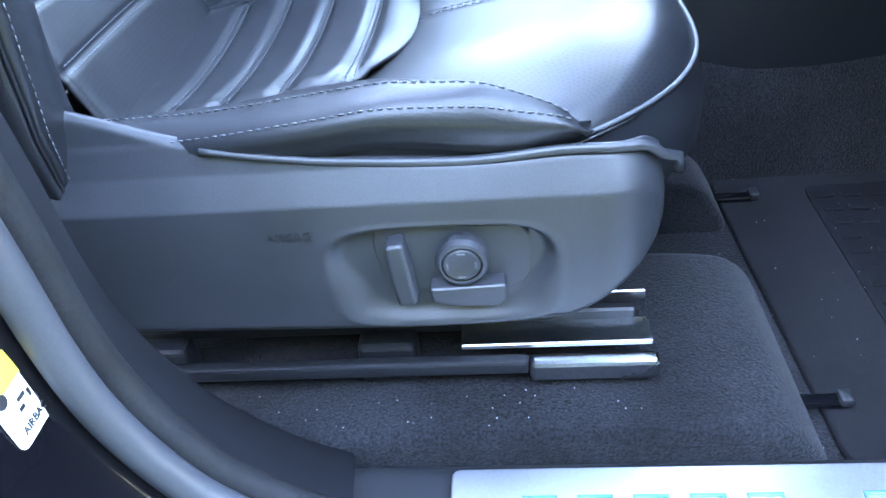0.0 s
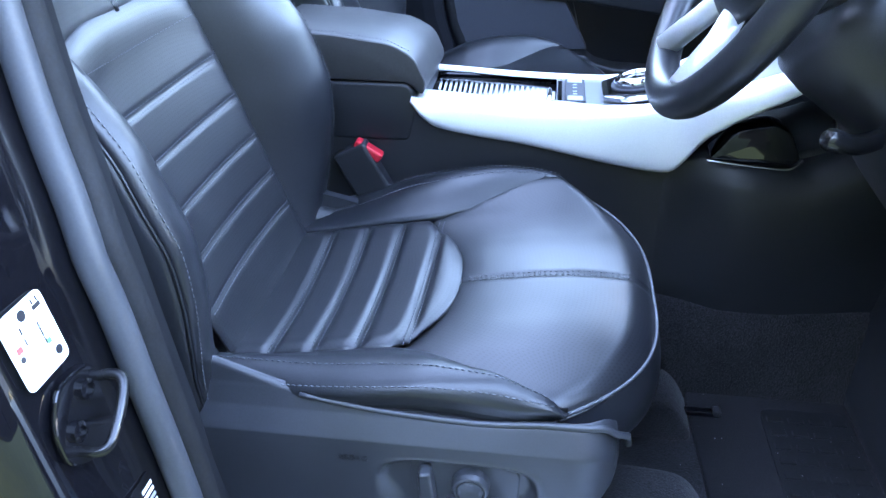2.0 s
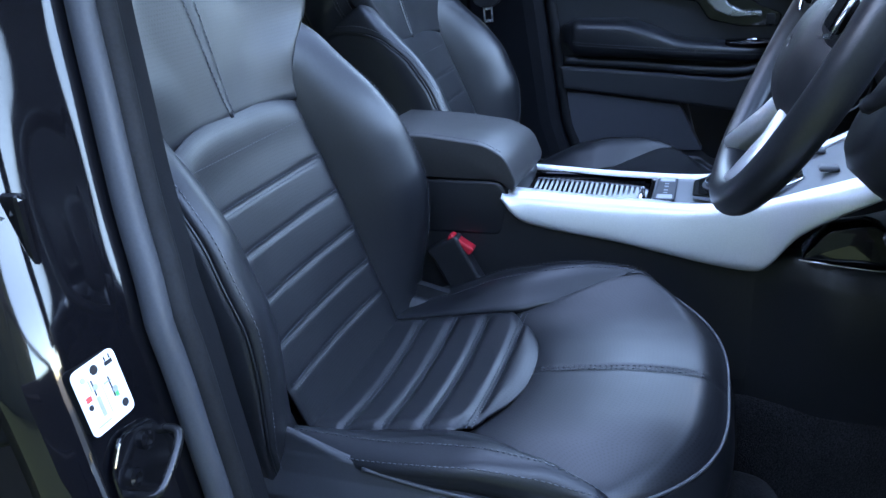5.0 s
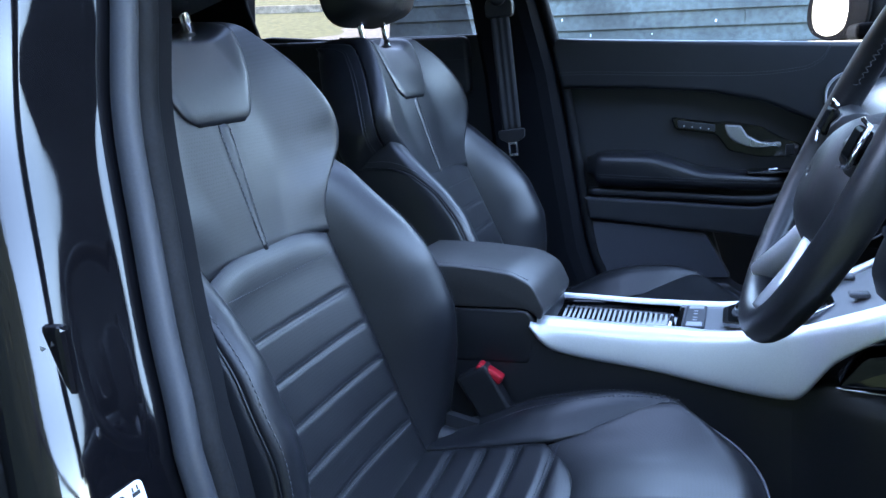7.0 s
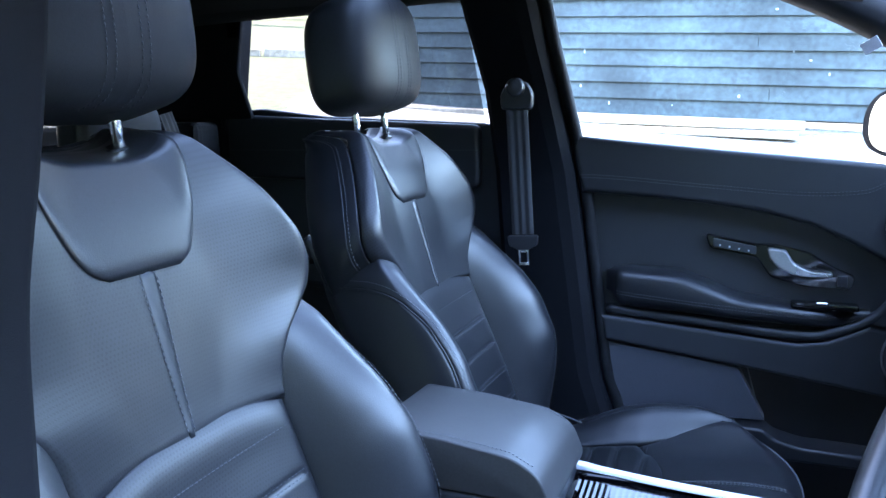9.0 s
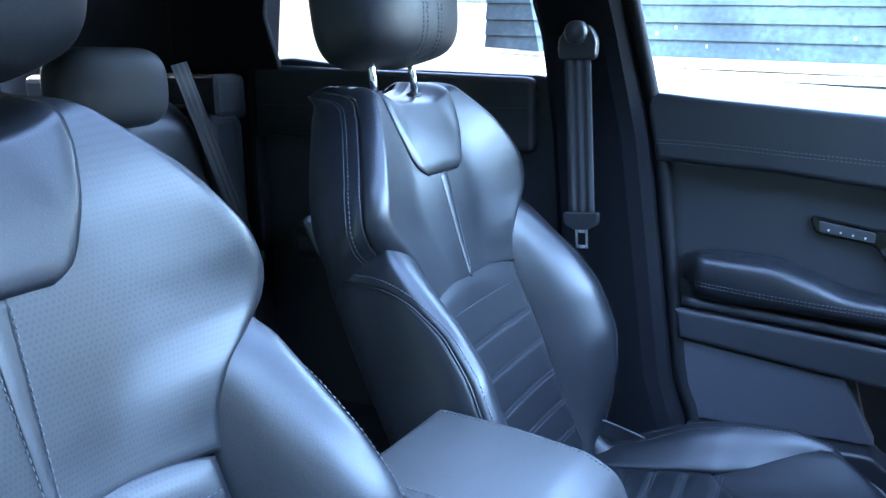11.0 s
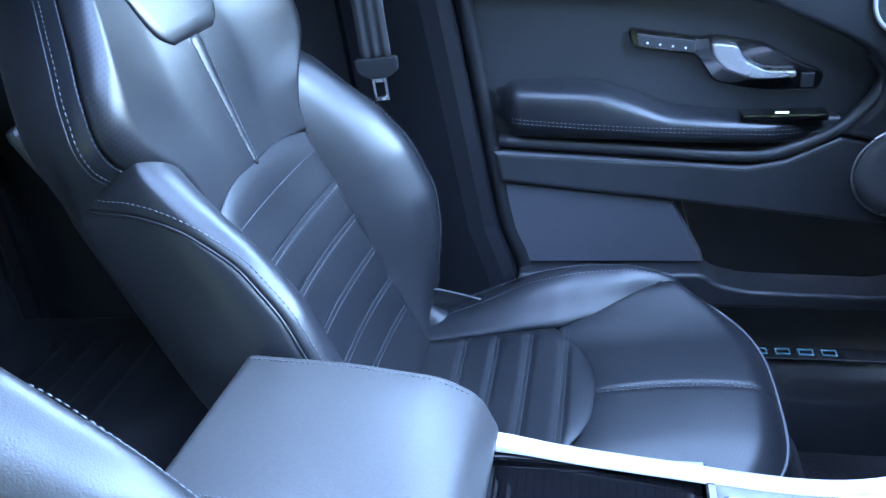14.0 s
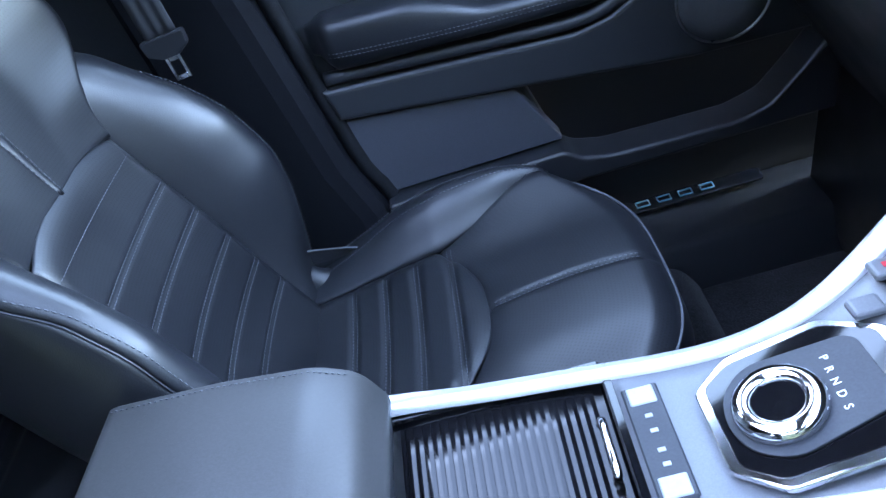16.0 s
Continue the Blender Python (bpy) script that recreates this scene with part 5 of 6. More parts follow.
# ---- centre console ----
def console():
    c = thing("centre_console", "dark centre console with a satin silver surround", "console")
    c.matrix_world = Matrix.Translation((0.022, 0, 0.876)) @ pose(0, 0, 0, -2.5, 0, 0) @ Matrix.Translation((0, 0, -0.860))
    part("console_body", prism(rounded([(-0.30, 0.46), (-0.28, 0.86), (-0.10, 0.872), (-0.075, 0.815), (0.0, 0.812), (0.30, 0.785), (0.45, 0.80), (0.75, 0.90), (0.75, 0.46)], 0.02), 1, -0.101, 0.098, 0.010, 3), PLASTIC, c, "dark plastic console flank", smooth=True)
    # armrest box and lid
    for y0, y1 in ((-0.1015, -0.078),):
        part("console_side", prism(rounded([(-0.28, 0.60), (-0.27, 0.868), (-0.055, 0.857), (0.0, 0.843), (0.30, 0.794), (0.33, 0.775), (0.30, 0.60)], 0.008), 1, y0, y1, 0.004, 2), PLASTIC, c, "dark plastic console side")
    part("armrest_box", prism(rounded([(-0.275, 0.80), (-0.275, 0.889), (-0.06, 0.889), (-0.045, 0.86), (-0.060, 0.80)], 0.012), 1, -0.103, 0.107, 0.008, 3), LEATHER, c, "black leather armrest box", smooth=True)

    lp = rounded([(-0.270, 0.892), (-0.276, 0.958), (-0.17, 0.953), (-0.085, 0.942), (-0.052, 0.924), (-0.036, 0.887), (-0.042, 0.870), (-0.060, 0.888)], 0.014, 5)
    part("armrest_lid", prism(lp, 1, -0.104, 0.094, 0.012, 4), LIDSKIN, c, "smooth dark leather armrest lid", smooth=True)
    stitches("lid_stitching", [[(x, s * 0.1 + 0.002, z + 0.001) for x, z in ((-0.268, 0.9575), (-0.17, 0.9537), (-0.09, 0.9432), (-0.058, 0.928))] for s in (-0.94, 0.83)], c, length=0.003)

    # silver surround
    topz = [(-0.06, 0.860), (0.10, 0.857), (0.20, 0.859), (0.30, 0.874), (0.36, 0.897), (0.44, 0.928), (0.55, 0.972)]
    far_half = [(-0.06, 0.120), (0.05, 0.109), (0.12, 0.101), (0.20, 0.089), (0.27, 0.082), (0.33, 0.089), (0.40, 0.117), (0.46, 0.150), (0.55, 0.200)]
    near_half = [(-0.06, 0.098), (0.10, 0.099), (0.20, 0.104), (0.31, 0.122), (0.36, 0.135), (0.44, 0.146), (0.55, 0.155)]
    far_bot = [(-0.06, 0.850), (0.02, 0.835), (0.30, 0.830), (0.55, 0.93)]
    near_bot = [(-0.06, 0.866), (-0.045, 0.846), (-0.021, 0.830), (0.10, 0.811), (0.285, 0.786), (0.300, 0.787), (0.350, 0.845), (0.429, 0.896), (0.55, 0.960)]
    for sg in (-1, 1):
        def rail(a, b, sg=sg):
            x = -0.058 + 0.60 * a
            h = lerp_table(far_half if sg > 0 else near_half, x)
            z1, z0 = lerp_table(topz, x), lerp_table(far_bot if sg > 0 else near_bot, x)
            if sg < 0:
                z1 += 0.010 * max(0.0, 1 - (x + 0.06) / 0.25)
            z0 = min(z0, z1 - 0.006)
            inn = h - 0.018 - 0.012 * max(0.0, min(1.0, (x - 0.28) / 0.15)) if sg > 0 else min(0.064 + 0.25 * max(0.0, x - 0.16), h - 0.020)
            pts = [(inn, z1 - 0.006), (inn + 0.003, z1 - 0.001), (h - 0.010, z1), (h - 0.002, z1 - 0.004), (h + 0.004, z1 * 0.7 + z0 * 0.3), (h + 0.010, z1 * 0.25 + z0 * 0.75), (h + 0.010, z0), (h + 0.002, z0 - 0.003)]
            p = spline([(q[0], q[1], 0) for q in pts], b)
            return (x, sg * p.x, p.y)
        sheet("silver_rail", rail, 90, 30, SILVER, c, "satin silver rail", thick=0.002, flip=sg > 0)
    # top deck between the rails
    def deck(a, b):
        x = 0.150 + 0.34 * a
        far, near = lerp_table(far_half, x) - 0.014, lerp_table(near_half, x) - 0.012
        return (x, -near + (far + near) * b, lerp_table(topz, x) - 0.004)
    sheet("deck", deck, 20, 8, SATIN, c, "satin grey deck", thick=0.004)
    # bin with a sliding slatted cover
    part("bin_frame", rbox((0.205, 0.014, 0.03), 0.002, 1, (0.045, 0.100, 0.838)), GLOSS, c, "gloss black bin edge")
    part("bin_frame", rbox((0.205, 0.010, 0.03), 0.002, 1, (0.045, -0.062, 0.840)), GLOSS, c, "gloss black bin edge")
    part("bin_frame", rbox((0.010, 0.165, 0.03), 0.002, 1, (0.150, 0.018, 0.839)), GLOSS, c, "gloss black bin edge")
    bin_cover = part("bin_cover", rbox((0.20, 0.158, 0.010), 0.002, 1, (0.045, 0.018, 0.826)), GLOSS, c, "gloss black sliding cover")
    for k in range(22):
        part("slat", prism([(-0.0450 + 0.0082 * k, 0.830), (-0.0448 + 0.0082 * k, 0.8327), (-0.0410 + 0.0082 * k, 0.8330), (-0.0372 + 0.0082 * k, 0.8327), (-0.0370 + 0.0082 * k, 0.830)], 1, -0.056, 0.092, 0.0), GLOSS, bin_cover)
    bin_cover.matrix_local = Matrix.Translation((0.045, 0.018, 0.826)) @ pose(0, 0, 0, 10.5, 0, 0) @ Matrix.Translation((-0.045, -0.018, -0.826))
    tube("bin_handle", smooth_path([(0.133, -0.015, 0.833), (0.135, -0.013, 0.845), (0.135, 0.014, 0.847), (0.135, 0.042, 0.845), (0.133, 0.044, 0.833)], 20), 0.0040, CHROME, c, "chrome pull on the sliding cover", sides=8)
    # button strip
    st = part("button_strip", rbox((0.030, 0.118, 0.004), 0.0015, 1, (0.172, -0.002, 0.8575)), SEALGREY, c, "dark grey strip of buttons")
    part("start_button", rbox((0.022, 0.020, 0.003), 0.001, 1, (0.172, 0.045, 0.8590)), GREYPRINT, st, "pale lit button")
    part("start_button", rbox((0.022, 0.020, 0.003), 0.001, 1, (0.172, -0.049, 0.8590)), GREYPRINT, st, "pale button")
    for y in (0.022, 0.006, -0.014, -0.028):
        part("icon_bar", rbox((0.006, 0.004, 0.0008), 0.0002, 1, (0.172, y, 0.8597)), GREYPRINT, st)
    # rotary gear selector
    SL = Matrix.Translation((0.217, -0.012, 0.8630)) @ pose(0, 0, 0, 0, -11.5, 0)

    def octagon(g):
        return rounded([(0.001 - g, 0.040), (0.026, 0.056 + g), (0.104, 0.057 + g), (0.137 + g, 0.032), (0.137 + g, -0.032), (0.104, -0.066 - g), (0.026, -0.064 - g), (0.001 - g, -0.040)], 0.007)
    gs = part("selector_bezel", moved(prism(octagon(0.007), 2, -0.004, 0.0030, 0.0015), SL), CHROME, c, "polished octagonal selector surround")
    part("selector_well", moved(prism(octagon(-0.001), 2, 0.0, 0.0036, 0.0008), SL), GLOSS, c, "gloss black selector well")
    part("selector_plate", moved(prism(rounded([(0.036, 0.044), (0.112, 0.036), (0.120, 0.028), (0.120, -0.030), (0.112, -0.040), (0.040, -0.052), (0.014, -0.034), (0.006, -0.006), (0.012, 0.024)], 0.014), 2, 0.0036, 0.0062, 0.0008), SL), SEALGREY, c, "dark grey selector plate")
    ring = lathe([(0.015, 0.0), (0.0345, 0.0), (0.0345, 0.006), (0.032, 0.010), (0.026, 0.012), (0.021, 0.011), (0.0190, 0.008), (0.0190, 0.002), (0.0, 0.0015), (0.0, 0.0)], 48)
    part("gear_dial", moved(ring, SL @ pose(0.047, -0.006, 0.0062)), CHROME, c, "polished silver rotary gear dial", smooth=True)
    part("dial_centre", moved(lathe([(0, 0), (0.0186, 0), (0.0186, 0.005), (0, 0.0045)], 36), SL @ pose(0.047, -0.006, 0.0082)), GLOSS, c, "gloss black dial centre")
    for k, ch in enumerate("PRNDS"):
        text("gear_letter", ch, 0.0088, SL @ pose(0.0915 - 0.0012 * k, 0.021 - 0.0122 * k, 0.0066, 0, 0, -90), WHITE, c, extrude=0.0002)
    for x, y in ((0.352, 0.040), (0.380, 0.064), (0.385, -0.05)):
        bb = part("round_button", rbox((0.026, 0.022, 0.008), 0.004, 3, (x, y, lerp_table(topz, x) + 0.003)), SATIN, c, "satin grey button")
    part("red_icon", rbox((0.006, 0.006, 0.001), 0.0002, 1, (0.380, 0.064, lerp_table(topz, 0.380) + 0.0078)), RED, c)
    def shoulder(a, b):
        x = 0.22 + 0.44 * a
        zt = lerp_table([(0.22, 0.792), (0.30, 0.786), (0.36, 0.803), (0.47, 0.797), (0.54, 0.822), (0.66, 0.90)], x)
        e = max(0.0, min(1.0, (x - 0.29) / 0.13))
        e = e * e * (3 - 2 * e)
        q = spline([(-0.090, zt + 0.004, 0), (-0.099 - 0.022 * e, zt, 0), (-0.1000 - 0.040 * e, zt - 0.022, 0), (-0.1002 - 0.045 * e, zt - 0.06, 0), (-0.1002 - 0.027 * e, zt - 0.20, 0), (-0.100, 0.50, 0)], b)
        return (x, q.x, q.y)
    sheet("console_shoulder", shoulder, 30, 24, PLASTIC, c, "dark plastic console shoulder", thick=0.004, flip=True)
    # side cubby by the footwell
    cub = part("side_cubby", prism(rounded([(0.352, 0.806), (0.384, 0.848), (0.432, 0.858), (0.452, 0.850), (0.470, 0.812), (0.462, 0.803)], 0.008), 1, -0.136, -0.09, 0.006, 3), GLOSS, c, "gloss black side cubby", smooth=True)
    tube("cubby_edge", smooth_path([(0.350, -0.136, 0.806), (0.40, -0.139, 0.802), (0.455, -0.139, 0.799), (0.474, -0.133, 0.810)], 16), 0.0018, CHROME, c, "thin chrome edge", sides=6)
    return c


SATIN = mat("satin_grey_deck", (0.125, 0.13, 0.14), 0.42, metal=0.25, grain=0.08, grain_scale=700, patch=0.06, rough_var=0.05)
console()

bk_ = thing("belt_buckle", "black belt buckle with a red release button", "belt buckle")
part("buckle_body", moved(rbox((0.055, 0.026, 0.085), 0.006, 3), Matrix.Translation((-0.106, -0.121, 0.779)) @ pose(0, 0, 0, 0, -28, 0)), PLASTIC, bk_)
part("release_button", moved(rbox((0.044, 0.020, 0.014), 0.004, 2), Matrix.Translation((-0.097, -0.121, 0.814)) @ pose(0, 0, 0, 0, 32, 0)), RED, bk_, "red release button")


# ---- steering wheel and dash ----
def steering():
    s = thing("steering_wheel", "black leather steering wheel with silver spoke trim", "steering wheel")
    C = Vector((0.350, -0.367, 1.162))
    U2 = Vector((0.43, 0, 0.90)).normalized()
    R = Vector((0, 1, 0))
    A = Vector((-0.90, 0, 0.43)).normalized()

    def on(a, r, h=0.0):
        return C + U2 * (r * math.sin(a)) + R * (r * math.cos(a)) + A * h
    n = 96
    tube("rim", [on(2 * math.pi * k / n, 0.182) for k in range(n)], 0.0175, LEATHER, s, "black leather rim", sides=18, closed=True)
    for a0 in (0.35, 2.2, -2.2):
        stitches("rim_stitching", [[on(a0 + 0.7 * k / 30, 0.164, 0.003 * (-1) ** k) for k in range(31)]], s, length=0.005, gap=0.001, r=0.0009, material=PIPING)

    def hub(a, b):
        ang = 2 * math.pi * b
        r = 0.062 * a * (1 + 0.10 * math.cos(2 * ang) - 0.03 * math.sin(3 * ang))
        return C + U2 * (r * math.sin(ang) - 0.030) + R * (r * math.cos(ang)) + A * (0.026 * (1 - a ** 4) - 0.022)
    sheet("airbag_cover", hub, 14, 48, PLASTIC, s, "black soft airbag cover", thick=0.018, flip=False)
    part("centre_badge", moved(rbox((0.040, 0.018, 0.002), 0.0008, 2), Matrix.Translation(C - U2 * 0.026 + A * 0.0055) @ Matrix((R.to_4d(), U2.to_4d(), A.to_4d(), (0, 0, 0, 1))).transposed()), CHROME, s, "plain oval silver badge")
    tube("pad_seam", [C + U2 * (0.062 * 0.93 * (1 + 0.10 * math.cos(2 * q)) * math.sin(q) - 0.030) + R * (0.062 * 0.93 * (1 + 0.10 * math.cos(2 * q)) * math.cos(q)) + A * -0.014 for q in [2 * math.pi * k / 48 for k in range(48)]], 0.0018, GLOSS, s, "dark pad joint", sides=6, closed=True)
    for a in (0.12, math.pi - 0.12):
        sgn = math.cos(a)
        sp = []
        for k in range(9):
            sp.append(on(a, 0.06 + 0.11 * k / 8, -0.012))
        tube("spoke", sp, [0.028 - 0.010 * k / 8 for k in range(9)], PLASTIC, s, "black spoke", sides=12, flat=1.0)
        part("switch_pod", moved(rbox((0.045, 0.030, 0.010), 0.004, 2), Matrix.Translation(on(a, 0.115, 0.014)) @ A.to_track_quat("Z", "Y").to_matrix().to_4x4()), GLOSS, s, "gloss black switch pod")
        tube("pod_trim", [on(a + 0.22, 0.095, 0.016), on(a + 0.14 * 1, 0.14, 0.016), on(a - 0.1, 0.142, 0.016), on(a - 0.22, 0.10, 0.016)], 0.0022, CHROME, s, "chrome switch trim", sides=6)
    for a in (-math.pi / 2 - 0.42, -math.pi / 2 + 0.42):
        tube("lower_spoke", [on(a * 0.6 + -math.pi / 2 * 0.4, 0.06, -0.012), on(a, 0.12, -0.006), on(a, 0.172, 0.006)], [0.010, 0.012, 0.013], SILVER, s, "satin silver lower spoke", sides=14)
    return s, C, A, U2, on


wheel, SC, SA, SU, on_wheel = steering()
col = thing("steering_column", "black steering column shroud with stalks", "steering column")
tube("shroud", [SC - SA * q - SU * (0.045 + 0.05 * q) for q in (0.075, 0.079, 0.09, 0.12, 0.17, 0.24, 0.34)], [0.030, 0.052, 0.064, 0.072, 0.078, 0.082, 0.086], PLASTIC, col, "black plastic shroud", sides=28)
for sg in (-1, 1):
    tube("stalk", [SC - SA * 0.09 + Vector((0, sg * 0.05, 0)), SC - SA * 0.085 + Vector((0, sg * 0.12, 0.01)), SC - SA * 0.08 + Vector((0, sg * 0.165, 0.015))], [0.009, 0.008, 0.010], PLASTIC, col, "black stalk", sides=10)
    part("stalk_ring", moved(lathe([(0, 0), (0.013, 0), (0.015, 0.006), (0.013, 0.016), (0, 0.017)], 24), Matrix.Translation(SC - SA * 0.08 + Vector((0, sg * 0.160, 0.014))) @ pose(0, 0, 0, -90 * sg)), CHROME, col, "chrome stalk end", smooth=True)
tube("shift_paddle", smooth_path([SC - SA * 0.03 + Vector((0.0, -0.075, -0.05)), SC - SA * 0.03 + Vector((0.02, -0.115, -0.02)), SC - SA * 0.03 + Vector((0.06, -0.125, 0.03))], 10), 0.008, PLASTIC, col, "black shift paddle", sides=8)

tube("adjuster_lever", smooth_path([(0.405, -0.455, 0.988), (0.425, -0.450, 0.980), (0.455, -0.430, 0.975), (0.50, -0.40, 0.985)], 12), [0.006, 0.010, 0.011, 0.011, 0.010, 0.010, 0.010, 0.010, 0.010, 0.010, 0.010, 0.010, 0.010], GLOSSPLASTIC, col, "black column adjuster lever", sides=10)

DASHGREY = mat("grey_dash_skin", (0.10, 0.105, 0.115), 0.5, grain=0.12, grain_scale=500, bump=0.15, bump_scale=1000, patch=0.08)
dash = thing("dashboard", "dark soft dashboard with knee panels", "dashboard")
def dash_skin(a, b):
    y = (2 * b - 1) * 0.74
    pts = [(0.76, 0.56), (0.70, 0.66), (0.645, 0.78), (0.57, 0.92), (0.50, 1.04), (0.47, 1.11), (0.50, 1.165), (0.62, 1.19), (0.95, 1.20)]
    p = spline([(q[0], q[1], 0) for q in pts], a)
    return (p.x + 0.04 * (1 - (abs(y) / 0.74) ** 2) * -0.5, y, p.y)
sheet("dash_skin", dash_skin, 50, 40, PLASTIC, dash, "dark soft dash skin", thick=0.01)


# pieces on the dash
def knee(a, b):
    y = -0.64 + 0.43 * b
    bulge = math.sin(math.pi * min(1.0, b * 1.1)) ** 0.6
    q = spline([(0.70, 0.60, 0), (0.655, 0.70, 0), (0.605, 0.79, 0), (0.550, 0.855, 0), (0.505, 0.90, 0), (0.480, 0.96, 0), (0.480, 1.02, 0), (0.51, 1.05, 0)], a)
    return (q.x - 0.012 * bulge, y, q.y)


sheet("knee_panel", knee, 30, 24, PLASTIC, dash, "dark smooth knee panel", thick=0.006)
tube("panel_gap", [knee(k / 20, 0.97) for k in range(21)], 0.003, GLOSS, dash, "dark panel joint", sides=6)


def glovebox(a, b):
    y = 0.17 + 0.52 * b
    q = spline([(0.74, 0.66, 0), (0.675, 0.74, 0), (0.635, 0.84, 0), (0.605, 0.95, 0), (0.600, 1.01, 0)], a)
    return (q.x - 0.006 * dip(b, 0.04) * dip(a, 0.06), y, q.y)


sheet("glovebox_lid", glovebox, 24, 30, PLASTIC, dash, "dark soft glovebox lid", thick=0.01)
sheet("dash_pad", lambda a, b: (0.612 - 0.060 * math.sin(math.pi * a) ** 0.7 + 0.03 * a - 0.02 * b, 0.16 + 0.55 * b, 0.955 + 0.05 * b + 0.18 * a), 12, 20, DASHGREY, dash, "grey soft dash pad", thick=0.02)
part("light_switch", moved(lathe([(0, 0), (0.020, 0), (0.020, 0.010), (0.017, 0.014), (0, 0.014)], 32), Matrix.Translation((0.452, -0.520, 1.055)) @ pose(0, 0, 0, 0, -80, 0)), GLOSS, dash, "round black light switch", smooth=True)
part("start_switch", moved(lathe([(0, 0), (0.015, 0), (0.015, 0.006), (0.012, 0.009), (0, 0.009)], 28), Matrix.Translation((0.458, -0.215, 1.03)) @ pose(0, 0, 0, 0, -80, 0)), CHROME, dash, "round chrome start button", smooth=True)
vt = part("air_vent", rbox((0.02, 0.11, 0.06), 0.008, 3, (0.472, -0.60, 1.08)), GLOSS, dash, "black air vent")
for k in range(4):
    part("vent_slat", rbox((0.006, 0.10, 0.004), 0.001, 1, (0.460, -0.60, 1.060 + 0.013 * k)), PLASTIC, vt)


# ---- floor mats, clips ----
mat_t = thing("floor_mat", "black carpet floor mat with a ribbed heel pad", "floor mat")
part("mat_carpet", prism(rounded([(0.405, -0.62), (0.66, -0.62), (0.68, -0.15), (0.39, -0.15)], 0.03), 2, 0.4405, 0.4510, 0.003), MATCARPET, mat_t)
hp = part("heel_pad", prism(rounded([(0.495, -0.55), (0.62, -0.55), (0.62, -0.19), (0.495, -0.19)], 0.02), 2, 0.4515, 0.4545, 0.001), RUBBER, mat_t, "black rubber heel pad")
for i in range(4):
    for j in range(12):
        part("pad_rib", rbox((0.022, 0.011, 0.003), 0.001, 1, (0.513 + 0.03 * i, -0.53 + 0.0285 * j, 0.4560)), RUBBER, hp)
for x, y in ((0.405, -0.212), (0.395, -0.547)):
    cl = thing("mat_clip", "small black plastic mat clip on the carpet", "clip", (0, 0, 0), "mat clips")
    part("clip_bar", rbox((0.060, 0.014, 0.008), 0.003, 2, (x, y, 0.4550)), GLOSS, cl)
    part("clip_knob", rbox((0.012, 0.016, 0.010), 0.003, 2, (x + 0.026, y, 0.4585)), PLASTIC, cl)

# ---- stickers and striker on the near pillar ----

def on_pillar(z, y, lift=0.0):
    """A frame on the pillar's shut face: x outwards across the face, y up along it, z off the face."""
    k = min(range(400), key=lambda q: abs(spline([(a, 0, b) for a, b in OPENING], q / 560).z - z)) / 560
    pts = [(a, 0, b) for a, b in OPENING]
    p = spline(pts, k)
    up = (spline(pts, max(0, k - 0.01)) - spline(pts, k + 0.01)).normalized()
    fwd = Vector((up.z, 0, -up.x))
    lean = 0.25 * max(0.0, p.z - 1.0)
    o = p - fwd * 0.0185 + fwd * lift
    side = Vector((0.0, -1.0, 0.0))
    m = Matrix(((side.x, up.x, fwd.x, 0), (side.y, up.y, fwd.y, 0), (side.z, up.z, fwd.z, 0), (0, 0, 0, 1)))
    return Matrix.Translation((o.x, -(y - lean), o.z)) @ m


def sticker(name_label, z, y, w, h, base, marks, discs=()):
    s = thing("sticker", name_label, "sticker", (0, 0, 0), "pillar stickers")
    m = on_pillar(z, y, 0.0012)
    part("film", moved(prism(rounded([(-w / 2, -h / 2), (w / 2, -h / 2), (w / 2, h / 2), (-w / 2, h / 2)], 0.006), 2, 0.0, 0.0006, 0.0), m), base, s)
    for x0, y0, x1, y1, mt in marks:
        part("print_bar", moved(rbox(((x1 - x0) * w, (y1 - y0) * h, 0.0003), 0.0, 1, (((x0 + x1) / 2 - 0.5) * w, ((y0 + y1) / 2 - 0.5) * h, 0.0008)), m), mt, s)
    for x0, y0, r, mt in discs:
        part("print_disc", moved(lathe([(0, 0), (r * w, 0), (r * w, 0.0003), (0, 0.0003)], 20), m @ pose((x0 - 0.5) * w, (y0 - 0.5) * h, 0.0007)), mt, s)
    return s


sticker("white instruction sticker with small pictograms on the pillar", 0.982, 0.820, 0.042, 0.050, WHITE,
        [(0.10, 0.80, 0.28, 0.86, INK), (0.12, 0.87, 0.15, 0.94, INK), (0.23, 0.87, 0.26, 0.94, INK), (0.30, 0.34, 0.33, 0.66, INK), (0.27, 0.58, 0.44, 0.61, GREYPRINT), (0.64, 0.52, 0.67, 0.76, INK), (0.70, 0.60, 0.72, 0.78, GREYPRINT),
         (0.60, 0.20, 0.68, 0.50, GREYPRINT), (0.76, 0.50, 0.88, 0.58, INKRED), (0.22, 0.32, 0.29, 0.40, INKGREEN), (0.48, 0.15, 0.49, 0.85, GREYPRINT), (0.56, 0.10, 0.86, 0.12, GREYPRINT)],
        [(0.52, 0.86, 0.085, INK), (0.17, 0.17, 0.075, INK), (0.62, 0.64, 0.055, GREYPRINT), (0.84, 0.42, 0.05, INK), (0.26, 0.44, 0.06, GREYPRINT), (0.80, 0.82, 0.05, GREYPRINT)])
